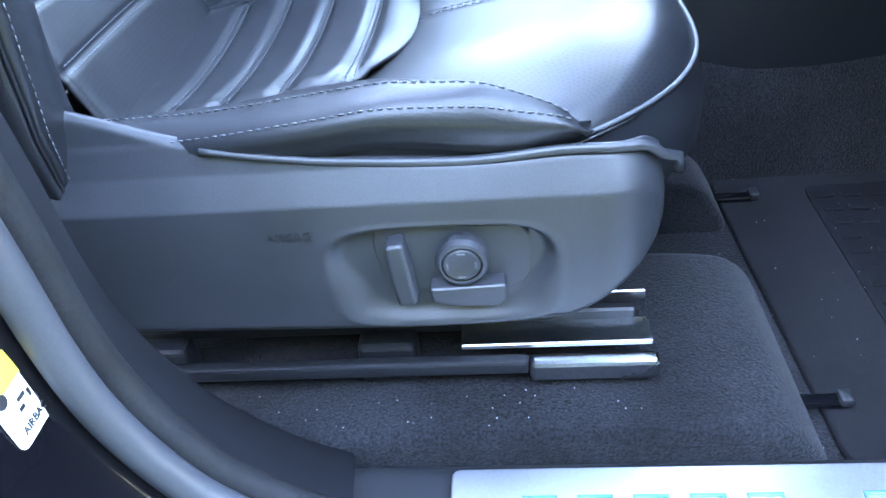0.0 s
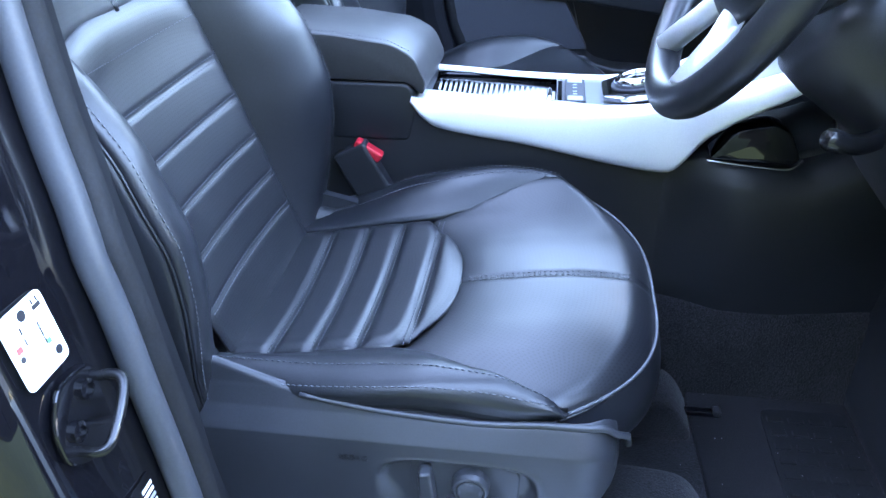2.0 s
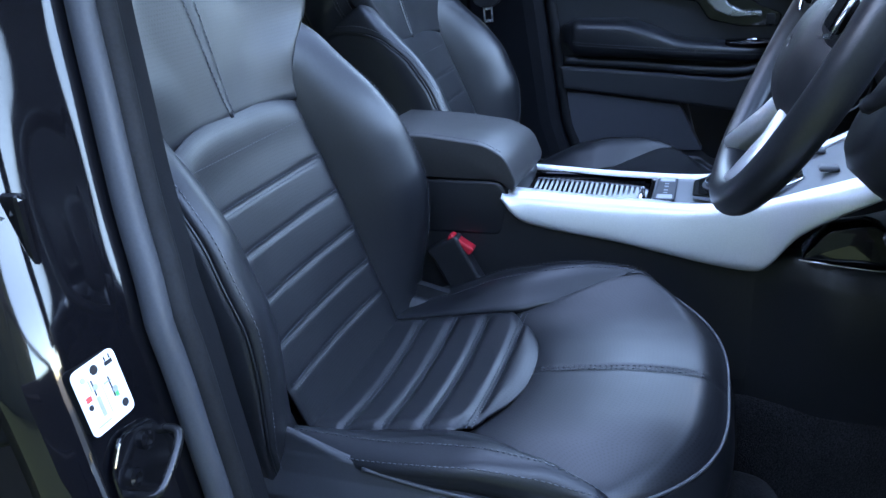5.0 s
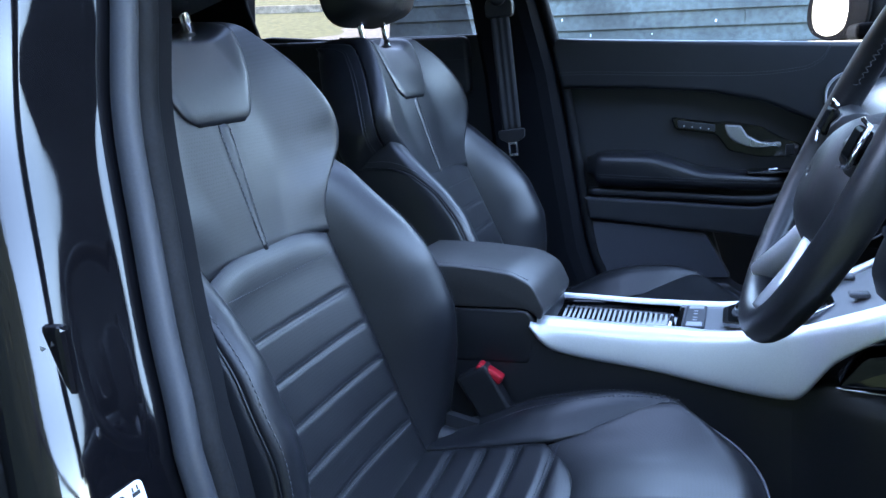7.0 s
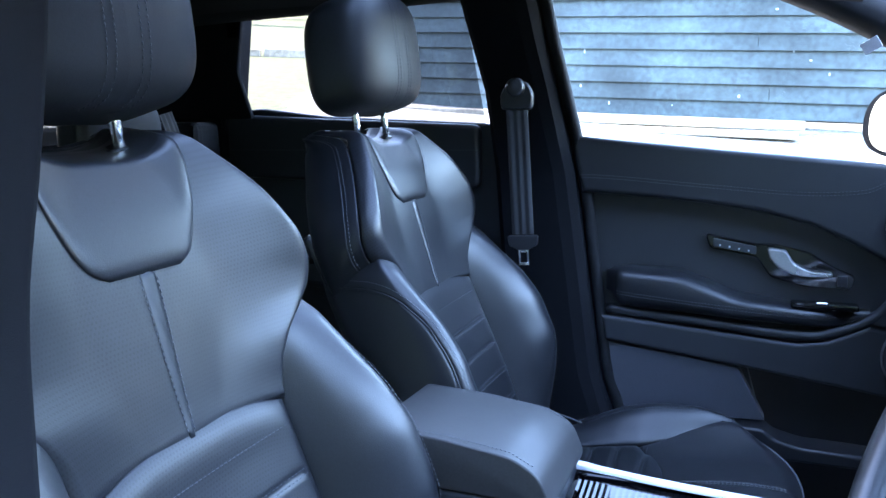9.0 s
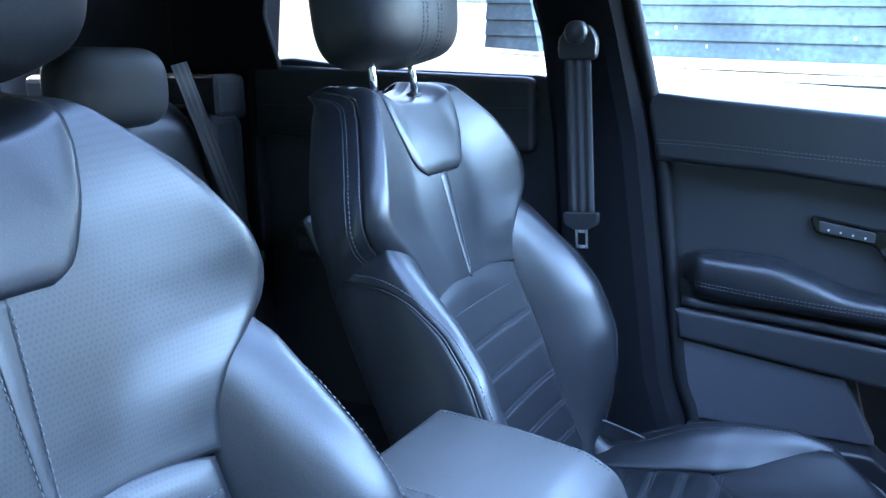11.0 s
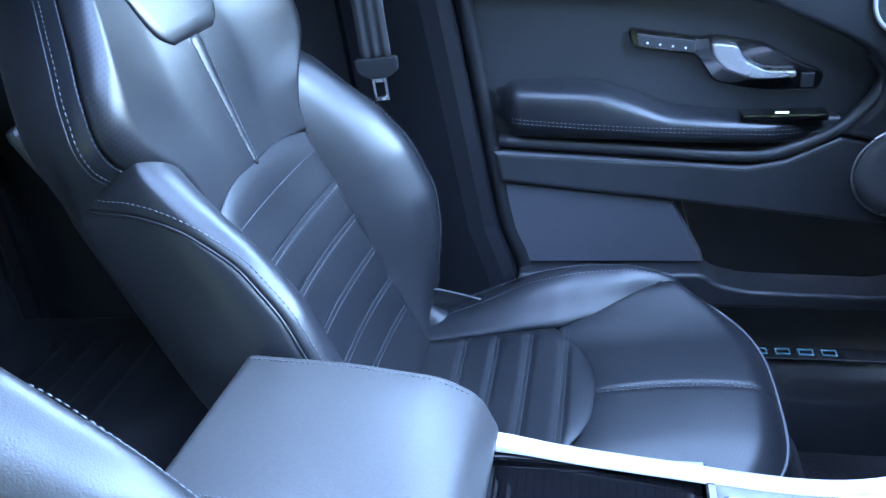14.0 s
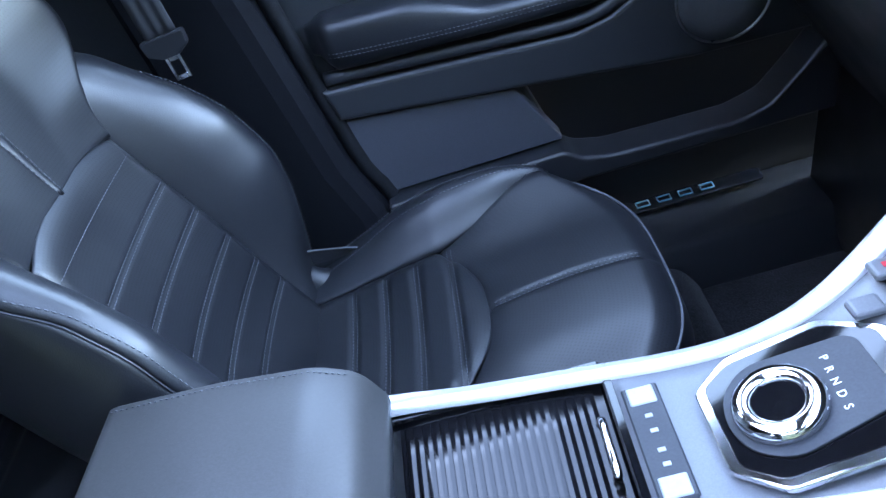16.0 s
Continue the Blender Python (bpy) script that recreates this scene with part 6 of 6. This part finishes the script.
sticker("white and yellow airbag warning sticker on the pillar", 0.728, 0.783, 0.036, 0.046, WHITE, [(0.0, 0.66, 1.0, 1.0, YELLOW), (0.40, 0.44, 0.58, 0.49, INK), (0.52, 0.34, 0.64, 0.39, INK), (0.30, 0.36, 0.36, 0.46, INK)], [(0.80, 0.62, 0.11, INK), (0.18, 0.30, 0.10, INK)])
text("warning_word", "AIRBAG", 0.0062, on_pillar(0.728, 0.783, 0.0022) @ pose(0.0, -0.016, 0, 0, 0, 0) @ Matrix.Scale(-1, 4, (1, 0, 0)), INK, bpy.data.objects["sticker.001"])
sticker("black tyre pressure label with rows of white print on the pillar", 0.795, 0.798, 0.046, 0.078, GLOSS,
        [(0.05 + 0.31 * c, 0.05 + 0.073 * r, 0.05 + 0.31 * c + (0.29 if (r * 3 + c) % 4 else 0.18), 0.05 + 0.073 * r + 0.040, WHITE if (r + c) % 3 else GREYPRINT) for r in range(12) for c in range(3) if not (r > 9 and c == 1)])

BLACKSTEEL = mat("black_steel", (0.03, 0.03, 0.032), 0.28, metal=0.8, grain=0.1, rough_var=0.08)
st = thing("door_striker", "black door striker loop on a plate", "striker")
m = on_pillar(0.918, 0.810, 0.001)
part("striker_plate", moved(prism(rounded([(-0.036, -0.010), (-0.020, 0.026), (0.014, 0.030), (0.030, 0.010), (0.030, -0.020), (0.006, -0.034), (-0.020, -0.030)], 0.008), 2, 0.0, 0.004, 0.0015), m), GLOSS, st, "black striker plate")
tube("striker_loop", [m @ Vector(p) for p in smooth_path([(-0.022, 0.012, 0.003), (-0.023, 0.012, 0.018), (-0.015, 0.005, 0.024), (0.010, -0.014, 0.023), (0.017, -0.018, 0.016), (0.016, -0.018, 0.003)], 24)], 0.0036, BLACKSTEEL, st, "black worn steel loop", sides=10)
for x, y in ((-0.006, 0.014), (0.014, -0.004)):
    part("striker_bolt", moved(lathe([(0, 0), (0.007, 0), (0.007, 0.003), (0.004, 0.004), (0.004, 0.002), (0, 0.002)], 20), m @ pose(x, y, 0.004)), GLOSS, st)

rd = thing("open_rear_door", "front edge of the open black rear door", "car door", (0.060, -0.010, 0.030))
hg = rd
hm = Matrix.Translation((-0.262, -0.806, 1.055)) @ pose(0, 0, 0, 90, 0, 0)
part("hinge_leaf", moved(rbox((0.075, 0.070, 0.010), 0.004, 2), hm), GLOSS, hg, "black hinge leaf")
part("hinge_pin", moved(lathe([(0, -0.04), (0.008, -0.04), (0.008, 0.04), (0, 0.04)], 16), Matrix.Translation((-0.285, -0.825, 1.055))), GLOSS, hg)
for x, z in ((-0.245, 1.075), (-0.262, 1.050), (-0.240, 1.032)):
    part("hinge_bolt", moved(lathe([(0, 0), (0.008, 0), (0.008, 0.004), (0.005, 0.006), (0, 0.006)], 6), Matrix.Translation((x, -0.812, z)) @ pose(0, 0, 0, 90)), STEEL, hg, "bright bolt head")
bl = thing("cable_boot", "grey rubber cable boot between pillar and rear door", "cable boot", (0.060, -0.030, 0.070))
tube("boot", [(-0.262, -0.812 - 0.0006 * k, 0.965 - 0.006 * k) for k in range(15)], [0.020 if k < 6 else (0.019 if k % 2 else 0.015) for k in range(15)], RUBBER, bl, "ribbed rubber boot", sides=14)
part("door_edge", prism(rounded([(-0.335, -0.835), (-0.300, -0.838), (-0.42, -1.10), (-0.46, -1.09)], 0.01), 2, 0.45, 1.19, 0.006), PAINT, rd, "black painted door edge")
part("window_frame", prism(rounded([(-0.332, -0.822), (-0.288, -0.826), (-0.40, -1.08), (-0.45, -1.07)], 0.01), 2, 1.19, 1.52, 0.010, 3), SEALGREY, rd, "grey rubber edged window frame")

# ---- mirrors ----
em = thing("door_mirror", "black door mirror outside the passenger window", "mirror")
MM = Matrix.Translation((0.470, 0.935, 1.330)) @ Vector((-0.83, -0.56, 0.0)).to_track_quat("Z", "Y").to_matrix().to_4x4()
shape = rounded([(-0.106, -0.022), (-0.100, 0.026), (-0.072, 0.060), (-0.020, 0.078), (0.050, 0.080), (0.098, 0.066), (0.106, 0.0), (0.090, -0.052), (0.030, -0.072), (-0.035, -0.072), (-0.086, -0.054)], 0.03, 5)
part("mirror_housing", moved(prism(shape, 2, -0.09, 0.0, 0.022, 4), MM), MIRRORCASE, em, "black mirror housing", smooth=True)
part("mirror_rim", moved(prism([(x * 0.985, y * 0.985) for x, y in shape], 2, -0.004, 0.006, 0.003), MM), MIRRORCASE, em, "black mirror rim")
part("mirror_glass", moved(prism([(x * 0.58 - 0.020, y * 0.82) for x, y in shape], 2, 0.004, 0.0075, 0.0005), MM), MIRROR, em, "mirror glass")
part("mirror_foot", rbox((0.09, 0.20, 0.035), 0.012, 3, (0.53, 0.84, 1.275)), MIRRORCASE, em, "black mirror foot")
im = thing("inner_mirror", "black framed rear view mirror at the windscreen", "mirror")
IM = Matrix.Translation((0.372, 0.020, 1.482)) @ Vector((-0.95, -0.28, -0.10)).to_track_quat("Z", "Y").to_matrix().to_4x4()
ish = rounded([(-0.125, -0.034), (0.125, -0.034), (0.118, 0.036), (-0.118, 0.036)], 0.018)
part("mirror_case", moved(prism(ish, 2, -0.03, 0.0, 0.008, 3), IM), PLASTIC, im, "black mirror case")
part("mirror_glass", moved(prism([(x * 0.93, y * 0.88) for x, y in ish], 2, 0.0, 0.002, 0.0003), IM), MIRROR, im, "mirror glass")
tube("mirror_stem", [IM @ Vector((0, 0.0, -0.03)), Vector((0.43, 0.01, 1.53)), Vector((0.47, 0.0, 1.56))], 0.012, PLASTIC, im, "black mirror stem", sides=10)
tg = thing("pillar_badge", "small grey fabric tag on the A pillar trim", "tag")
part("tag", moved(rbox((0.030, 0.022, 0.002), 0.0008, 1), Matrix.Translation((0.372, 0.652, 1.470)) @ Vector((-0.25, -0.93, 0.0)).to_track_quat("Z", "Y").to_matrix().to_4x4() @ pose(0, 0, 0, 0, 0, 30)), GREYPRINT, tg)


def open_front_door():
    d = thing("open_front_door", "open black driver's door standing away from the car", "car door")
    m = Matrix.Translation((1.02, -0.86, 0)) @ pose(0, 0, 0, 0, 0, 68)
    part("door_board", moved(prism(rounded([(-1.10, 0.42), (-1.12, 1.17), (0.0, 1.14), (-0.02, 0.45)], 0.05), 1, -0.06, 0.06, 0.02), m), DOORSKIN, d, "black inner door board")
    part("door_skin", moved(prism(rounded([(-1.14, 0.40), (-1.16, 1.16), (0.02, 1.13), (0.0, 0.43)], 0.05), 1, -0.10, -0.062, 0.01), m), PAINT, d, "black painted outer skin")
    part("armrest", moved(rbox((0.5, 0.09, 0.07), 0.025, 3, (-0.72, 0.09, 0.95)), m), LEATHER, d, "black leather armrest")
    part("door_pocket", moved(rbox((0.8, 0.06, 0.18), 0.02, 3, (-0.6, 0.08, 0.56)), m), PLASTIC, d, "black plastic pocket")
    tube("window_frame", [m @ Vector(p) for p in smooth_path([(-1.10, 0, 1.15), (-1.02, 0, 1.40), (-0.95, 0, 1.52), (-0.80, 0, 1.55), (-0.45, 0, 1.42), (-0.02, 0, 1.14)], 30)], 0.018, PLASTIC, d, "black window frame", sides=8)
    gl = obj("window_pane", [m @ Vector(p) for p in ((-1.08, 0, 1.12), (-1.01, 0, 1.40), (-0.94, 0, 1.51), (-0.80, 0, 1.54), (-0.45, 0, 1.41), (-0.04, 0, 1.12))], [(0, 1, 2, 3, 4, 5)], GLASS, d, "clear side glass", smooth=False)
    gl.visible_shadow = False


open_front_door()


def lint():
    """Pale crumbs and lint trodden into the carpet by the driver's seat."""
    rng = random.Random(21)
    verts, faces = [], []
    for k in range(110):
        if k % 2:
            x, y, z = rng.uniform(0.36, 0.64), rng.uniform(-0.61, -0.17), 0.4555
        else:
            x, y, z = rng.uniform(-0.30, 0.24), rng.uniform(-0.615, -0.575), 0.5085
        s = rng.uniform(0.0003, 0.0009)
        a = rng.uniform(0, 6.28)
        c, d = math.cos(a) * s, math.sin(a) * s * rng.uniform(0.3, 1.0)
        i = len(verts)
        verts += [(x - c, y - d, z), (x + d, y - c, z), (x + c, y + d, z), (x - d, y + c, z), (x, y, z + s)]
        faces += [(i, i + 1, i + 4), (i + 1, i + 2, i + 4), (i + 2, i + 3, i + 4), (i + 3, i, i + 4)]
    return tagged(obj("carpet_lint", verts, faces, GREYPRINT, None, "", smooth=False), "pale lint and crumbs on the black carpet", "lint", kind="stuff")


lint()


# ---- outside ----
def terrain(x, y):
    """Level round the car, then a slope that climbs towards the boards and the garden."""
    t = max(0.0, min(1.0, (y - 1.3) / 2.4))
    t = t * t * (3 - 2 * t)
    xs = max(-9.0, min(9.0, x))
    ys = min(y, 22.0)
    return t * max(0.0, 1.24 - 0.085 * xs + 0.172 * (ys - 5.7) - 0.006 * max(0, -xs - 4)) + 0.008 * math.sin(x * 1.7) * math.sin(y * 1.3)


def ground_fn(a, b):
    x = math.copysign(abs(2 * a - 1) ** 3.0, a - 0.5) * 400
    y = math.copysign(abs(2 * b - 1) ** 3.0, b - 0.5) * 400
    return (x, y, terrain(x, y))


def two_grounds():
    m = mat("gravel_and_grass", (0.22, 0.205, 0.18), 0.92, grain=0.45, grain_scale=26, patch=0.2, patch_scale=1.1, bump=0.8, bump_scale=30)
    n, l = m.node_tree.nodes, m.node_tree.links
    b = n["Principled BSDF"]
    old = b.inputs["Base Color"].links[0].from_socket
    geo = n.new("ShaderNodeNewGeometry")
    sep = n.new("ShaderNodeSeparateXYZ")
    l.new(geo.outputs["Position"], sep.inputs[0])
    nz = n.new("ShaderNodeTexNoise")
    nz.inputs["Scale"].default_value = 0.9
    l.new(geo.outputs["Position"], nz.inputs["Vector"])
    add = n.new("ShaderNodeMath")
    add.operation = "MULTIPLY_ADD"
    l.new(nz.outputs["Fac"], add.inputs[0])
    add.inputs[1].default_value = -1.6
    l.new(sep.outputs["X"], add.inputs[2])
    lim = n.new("ShaderNodeMath")
    lim.operation = "LESS_THAN"
    l.new(add.outputs[0], lim.inputs[0])
    lim.inputs[1].default_value = -4.6
    near = n.new("ShaderNodeMath")
    near.operation = "LESS_THAN"
    l.new(sep.outputs["Y"], near.inputs[0])
    near.inputs[1].default_value = -0.95
    anyg = n.new("ShaderNodeMath")
    anyg.operation = "MAXIMUM"
    l.new(lim.outputs[0], anyg.inputs[0])
    l.new(near.outputs[0], anyg.inputs[1])
    gn = n.new("ShaderNodeTexNoise")
    gn.inputs["Scale"].default_value = 14
    gn.inputs["Detail"].default_value = 6
    l.new(geo.outputs["Position"], gn.inputs["Vector"])
    ramp = n.new("ShaderNodeValToRGB")
    ramp.color_ramp.elements[0].position, ramp.color_ramp.elements[0].color = 0.3, (0.055, 0.066, 0.022, 1)
    ramp.color_ramp.elements[1].position, ramp.color_ramp.elements[1].color = 0.7, (0.15, 0.155, 0.055, 1)
    l.new(gn.outputs["Fac"], ramp.inputs[0])
    mix = n.new("ShaderNodeMix")
    mix.data_type = "RGBA"
    l.new(anyg.outputs[0], mix.inputs["Factor"])
    l.new(old, mix.inputs["A"])
    l.new(ramp.outputs[0], mix.inputs["B"])
    l.new(mix.outputs["Result"], b.inputs["Base Color"])
    return m


tagged(sheet("ground", ground_fn, 120, 120, two_grounds(), None, "pale gravel yard beside rough grass"), kind="structure")

# boarded shed wall
WALL_Y = 5.7
SLOPE = -0.052
wall = thing("boarded_wall", "weathered blue-grey lapped timber wall of a shed", "wall", kind="structure")
TILT_W = Matrix.Translation((0, WALL_Y, 1.325)) @ pose(0, 0, 0, 0, math.degrees(math.atan(-SLOPE)), 0)
part("wall_core", moved(rbox((8.4, 0.12, 1.30), 0.0, 1, (1.5, 0.13, 0.62)), TILT_W), SHED, wall, "dark wall behind the boards")
pitch = 0.128
for k in range(10):
    z0 = pitch * k
    cut = [-2.75, random.uniform(-0.2, 1.0) if k % 3 == 1 else random.uniform(2.0, 3.4), 5.7]
    for x0, x1 in zip(cut, cut[1:]):
        bm = prism([(-0.006, z0 - 0.016), (0.030, z0 - 0.016), (0.034, z0 + pitch), (0.022, z0 + pitch)], 0, x0 + 0.002, x1 - 0.002, 0.0)
        part("board", moved(bm, TILT_W @ pose(0, random.uniform(-0.003, 0.003), 0, 0, random.uniform(-0.08, 0.08), 0)), BOARD, wall)
for k in range(26):
    x, z = random.uniform(-2.6, 2.4), pitch * random.randint(0, 8) + random.uniform(0.02, 0.11)
    part("paint_fleck", moved(rbox((random.uniform(0.008, 0.02), 0.004, random.uniform(0.008, 0.03)), 0.0, 1, (x, 0.001 + 0.026 * ((z % pitch) / pitch) - 0.004, z)), TILT_W), FLECK, wall)
sl = thing("timber_sleeper", "bleached timber sleeper at the wall's foot", "timber")
part("beam", moved(rbox((3.3, 0.14, 0.075), 0.012, 2, (-1.10, -0.17, -0.055)), TILT_W), TIMBER, sl)
sl2 = thing("timber_sleeper", "bleached timber sleeper lying on the gravel", "timber")
part("beam", moved(rbox((2.9, 0.12, 0.05), 0.012, 2, (-0.95, -0.40, -0.125)), TILT_W), TIMBER, sl2)


# ---- garden behind: edging boards, post and rail fence, dark shed ----
def ground_at(x, y):
    return terrain(x, y)


ed = thing("lawn_edging", "low timber edging between gravel and lawn", "edging")
for k in range(5):
    x = -9.0 + 1.25 * k
    y = 8.0 + 0.10 * k
    part("edging_board", moved(rbox((1.2, 0.05, 0.12), 0.008, 1, (0, 0, 0.03)), Matrix.Translation((x, y, ground_at(x, y))) @ pose(0, 0, 0, 0, 4.0, 4.5)), TIMBER, ed)
fe = thing("paddock_fence", "grey post and rail fence across the lawn", "fence")
for k in range(9):
    x, y = -15.0 + 1.7 * k, 14.2
    g = ground_at(x, y)
    part("post", rbox((0.11, 0.11, 0.95), 0.01, 1, (x, y, g + 0.40)), TIMBER, fe)
    if k < 8:
        g2 = ground_at(x + 1.7, y)
        for h in (0.28, 0.55, 0.80):
            part("rail", moved(rbox((1.72, 0.04, 0.10), 0.006, 1), Matrix.Translation((x + 0.85, y - 0.06, (g + g2) / 2 + h)) @ pose(0, 0, 0, 0, math.degrees(math.atan2(g - g2, 1.7)), 0)), TIMBER, fe)
sd = thing("garden_shed", "dark timber shed with pale doors behind the fence", "shed")
g = ground_at(-12, 19)
part("shed_wall", rbox((9.0, 3.0, 2.6), 0.0, 1, (-10.5, 20.5, g + 1.2)), SHED, sd, "dark boarded wall")
part("shed_roof", prism([(18.6, g + 2.5), (20.5, g + 3.6), (22.4, g + 2.5)], 0, -15.2, -5.8, 0.0), TILE, sd, "dark roof")
for x in (-13.2, -12.0):
    part("shed_door", rbox((0.8, 0.06, 1.5), 0.02, 1, (x, 18.97, g + 0.75)), GREYPRINT, sd, "pale grey shed door")


def tree(x, y, h, seed):
    rng = random.Random(seed)
    t = thing("tree", "bare-trunked tree with a loose leafy crown", "tree")
    g = ground_at(x, y)
    pts = [Vector((x + rng.uniform(-0.05, 0.05) * k, y + rng.uniform(-0.05, 0.05) * k, g - 0.1 + h * 0.55 * k / 6)) for k in range(7)]
    tube("trunk", pts, [0.16 - 0.014 * k for k in range(7)], BARK, t, "grey brown trunk", sides=10)
    verts, faces = [], []
    for k in range(9):
        a = rng.uniform(0, 6.28)
        q = pts[rng.randint(3, 6)]
        e = q + Vector((math.cos(a) * h * 0.28, math.sin(a) * h * 0.28, h * rng.uniform(0.12, 0.40)))
        tube("limb", [q, q.lerp(e, 0.5) + Vector((0, 0, 0.1 * h * rng.random())), e], [0.06, 0.04, 0.015], BARK, t, sides=6)
        for m in range(160):
            c = q.lerp(e, rng.uniform(0.4, 1.15)) + Vector((rng.gauss(0, 0.10 * h), rng.gauss(0, 0.10 * h), rng.gauss(0, 0.08 * h)))
            n1 = Vector((rng.gauss(0, 1), rng.gauss(0, 1), rng.gauss(0, 1))).normalized()
            n2 = n1.orthogonal().normalized()
            n3 = n1.cross(n2)
            s = rng.uniform(0.05, 0.10)
            i = len(verts)
            verts += [c - n2 * s, c - n3 * s * 0.4, c + n2 * s, c + n3 * s * 0.4]
            faces.append((i, i + 1, i + 2, i + 3))
    obj("crown", verts, faces, LEAF, t, "small green leaves", smooth=False)
    return t


tree(-9.6, 12.6, 4.5, 3)
tree(-19.0, -13.0, 8.0, 5)
tree(9.5, -14.0, 7.0, 8)


# ---- buildings out of sight of the seats; the barn is added to shade the car ----
def house():
    h = thing("house", "brick house with a tiled roof beside the yard", "house")
    part("house_wall", rbox((14, 6, 2.9), 0.0, 1, (-2, -14.2, 1.45)), BRICK, h, "brown brick wall")
    part("house_roof", prism([(-10.9, 2.8), (-14.2, 5.4), (-17.5, 2.8)], 0, -9.4, 5.4, 0.0), TILE, h, "dark tiled roof")
    for x in (-7, -3, 1, 4):
        w = part("house_window", rbox((1.3, 0.08, 1.2), 0.02, 1, (x, -11.19, 1.5)), WHITE, h, "white window frame")
        part("house_pane", rbox((1.1, 0.04, 1.0), 0.0, 1, (x, -11.14, 1.5)), GLOSS, w, "dark window pane")
    return h


house()
# unseen barn, added so that its shadow covers the whole car
bn = thing("barn", "unseen tall dark barn added behind the car to block the sun", "barn")
part("barn_wall", rbox((6, 14.0, 7.4), 0.0, 1, (-16.0, -3.6, 3.7)), SHED, bn, "dark boarded wall of the added barn")
part("barn_roof", prism([(-12.6, 7.3), (-16.0, 9.2), (-19.4, 7.3)], 1, -10.9, 3.7, 0.0), TILE, bn, "dark roof of the added barn")


# unseen hedge, added to cut low sky light through the driver's door opening
def hedge(x0, x1, y, h, seed):
    rng = random.Random(seed)
    t = thing("hedge", "unseen tall hedge added to hold back sky light at the open door", "hedge")
    part("hedge_core", rbox((x1 - x0, 0.7, h - 0.25), 0.12, 2, ((x0 + x1) / 2, y, h / 2 - 0.1)), HEDGE, t, "dark solid core of the added hedge")
    verts, faces = [], []
    for m in range(13000):
        x = rng.uniform(x0, x1)
        z = rng.uniform(0.0, h + 0.12 * math.sin(x * 2.1) + 0.08 * math.sin(x * 5.3))
        c = Vector((x, y + rng.uniform(-0.5, 0.55) * (1 - 0.25 * (z / h) ** 3), z))
        n1 = Vector((rng.gauss(0, 1), rng.gauss(0, 1), rng.gauss(0, 1))).normalized()
        n2 = n1.orthogonal().normalized()
        n3 = n1.cross(n2)
        q = rng.uniform(0.05, 0.09)
        i = len(verts)
        verts += [c - n2 * q, c - n3 * q * 0.45, c + n2 * q, c + n3 * q * 0.45]
        faces.append((i, i + 1, i + 2, i + 3))
    leaves = obj("leaves", verts, faces, HEDGE, t, "small dark green leaves", smooth=False)
    tagged(leaves, kind="stuff")
    return t


HEDGE = mat("hedge_leaves", (0.030, 0.040, 0.022), 0.8, grain=0.4, grain_scale=6)
# height sets how much side sky reaches the seats and pillar
hedge(-7.5, 9.0, -4.3, 4.2, 11)
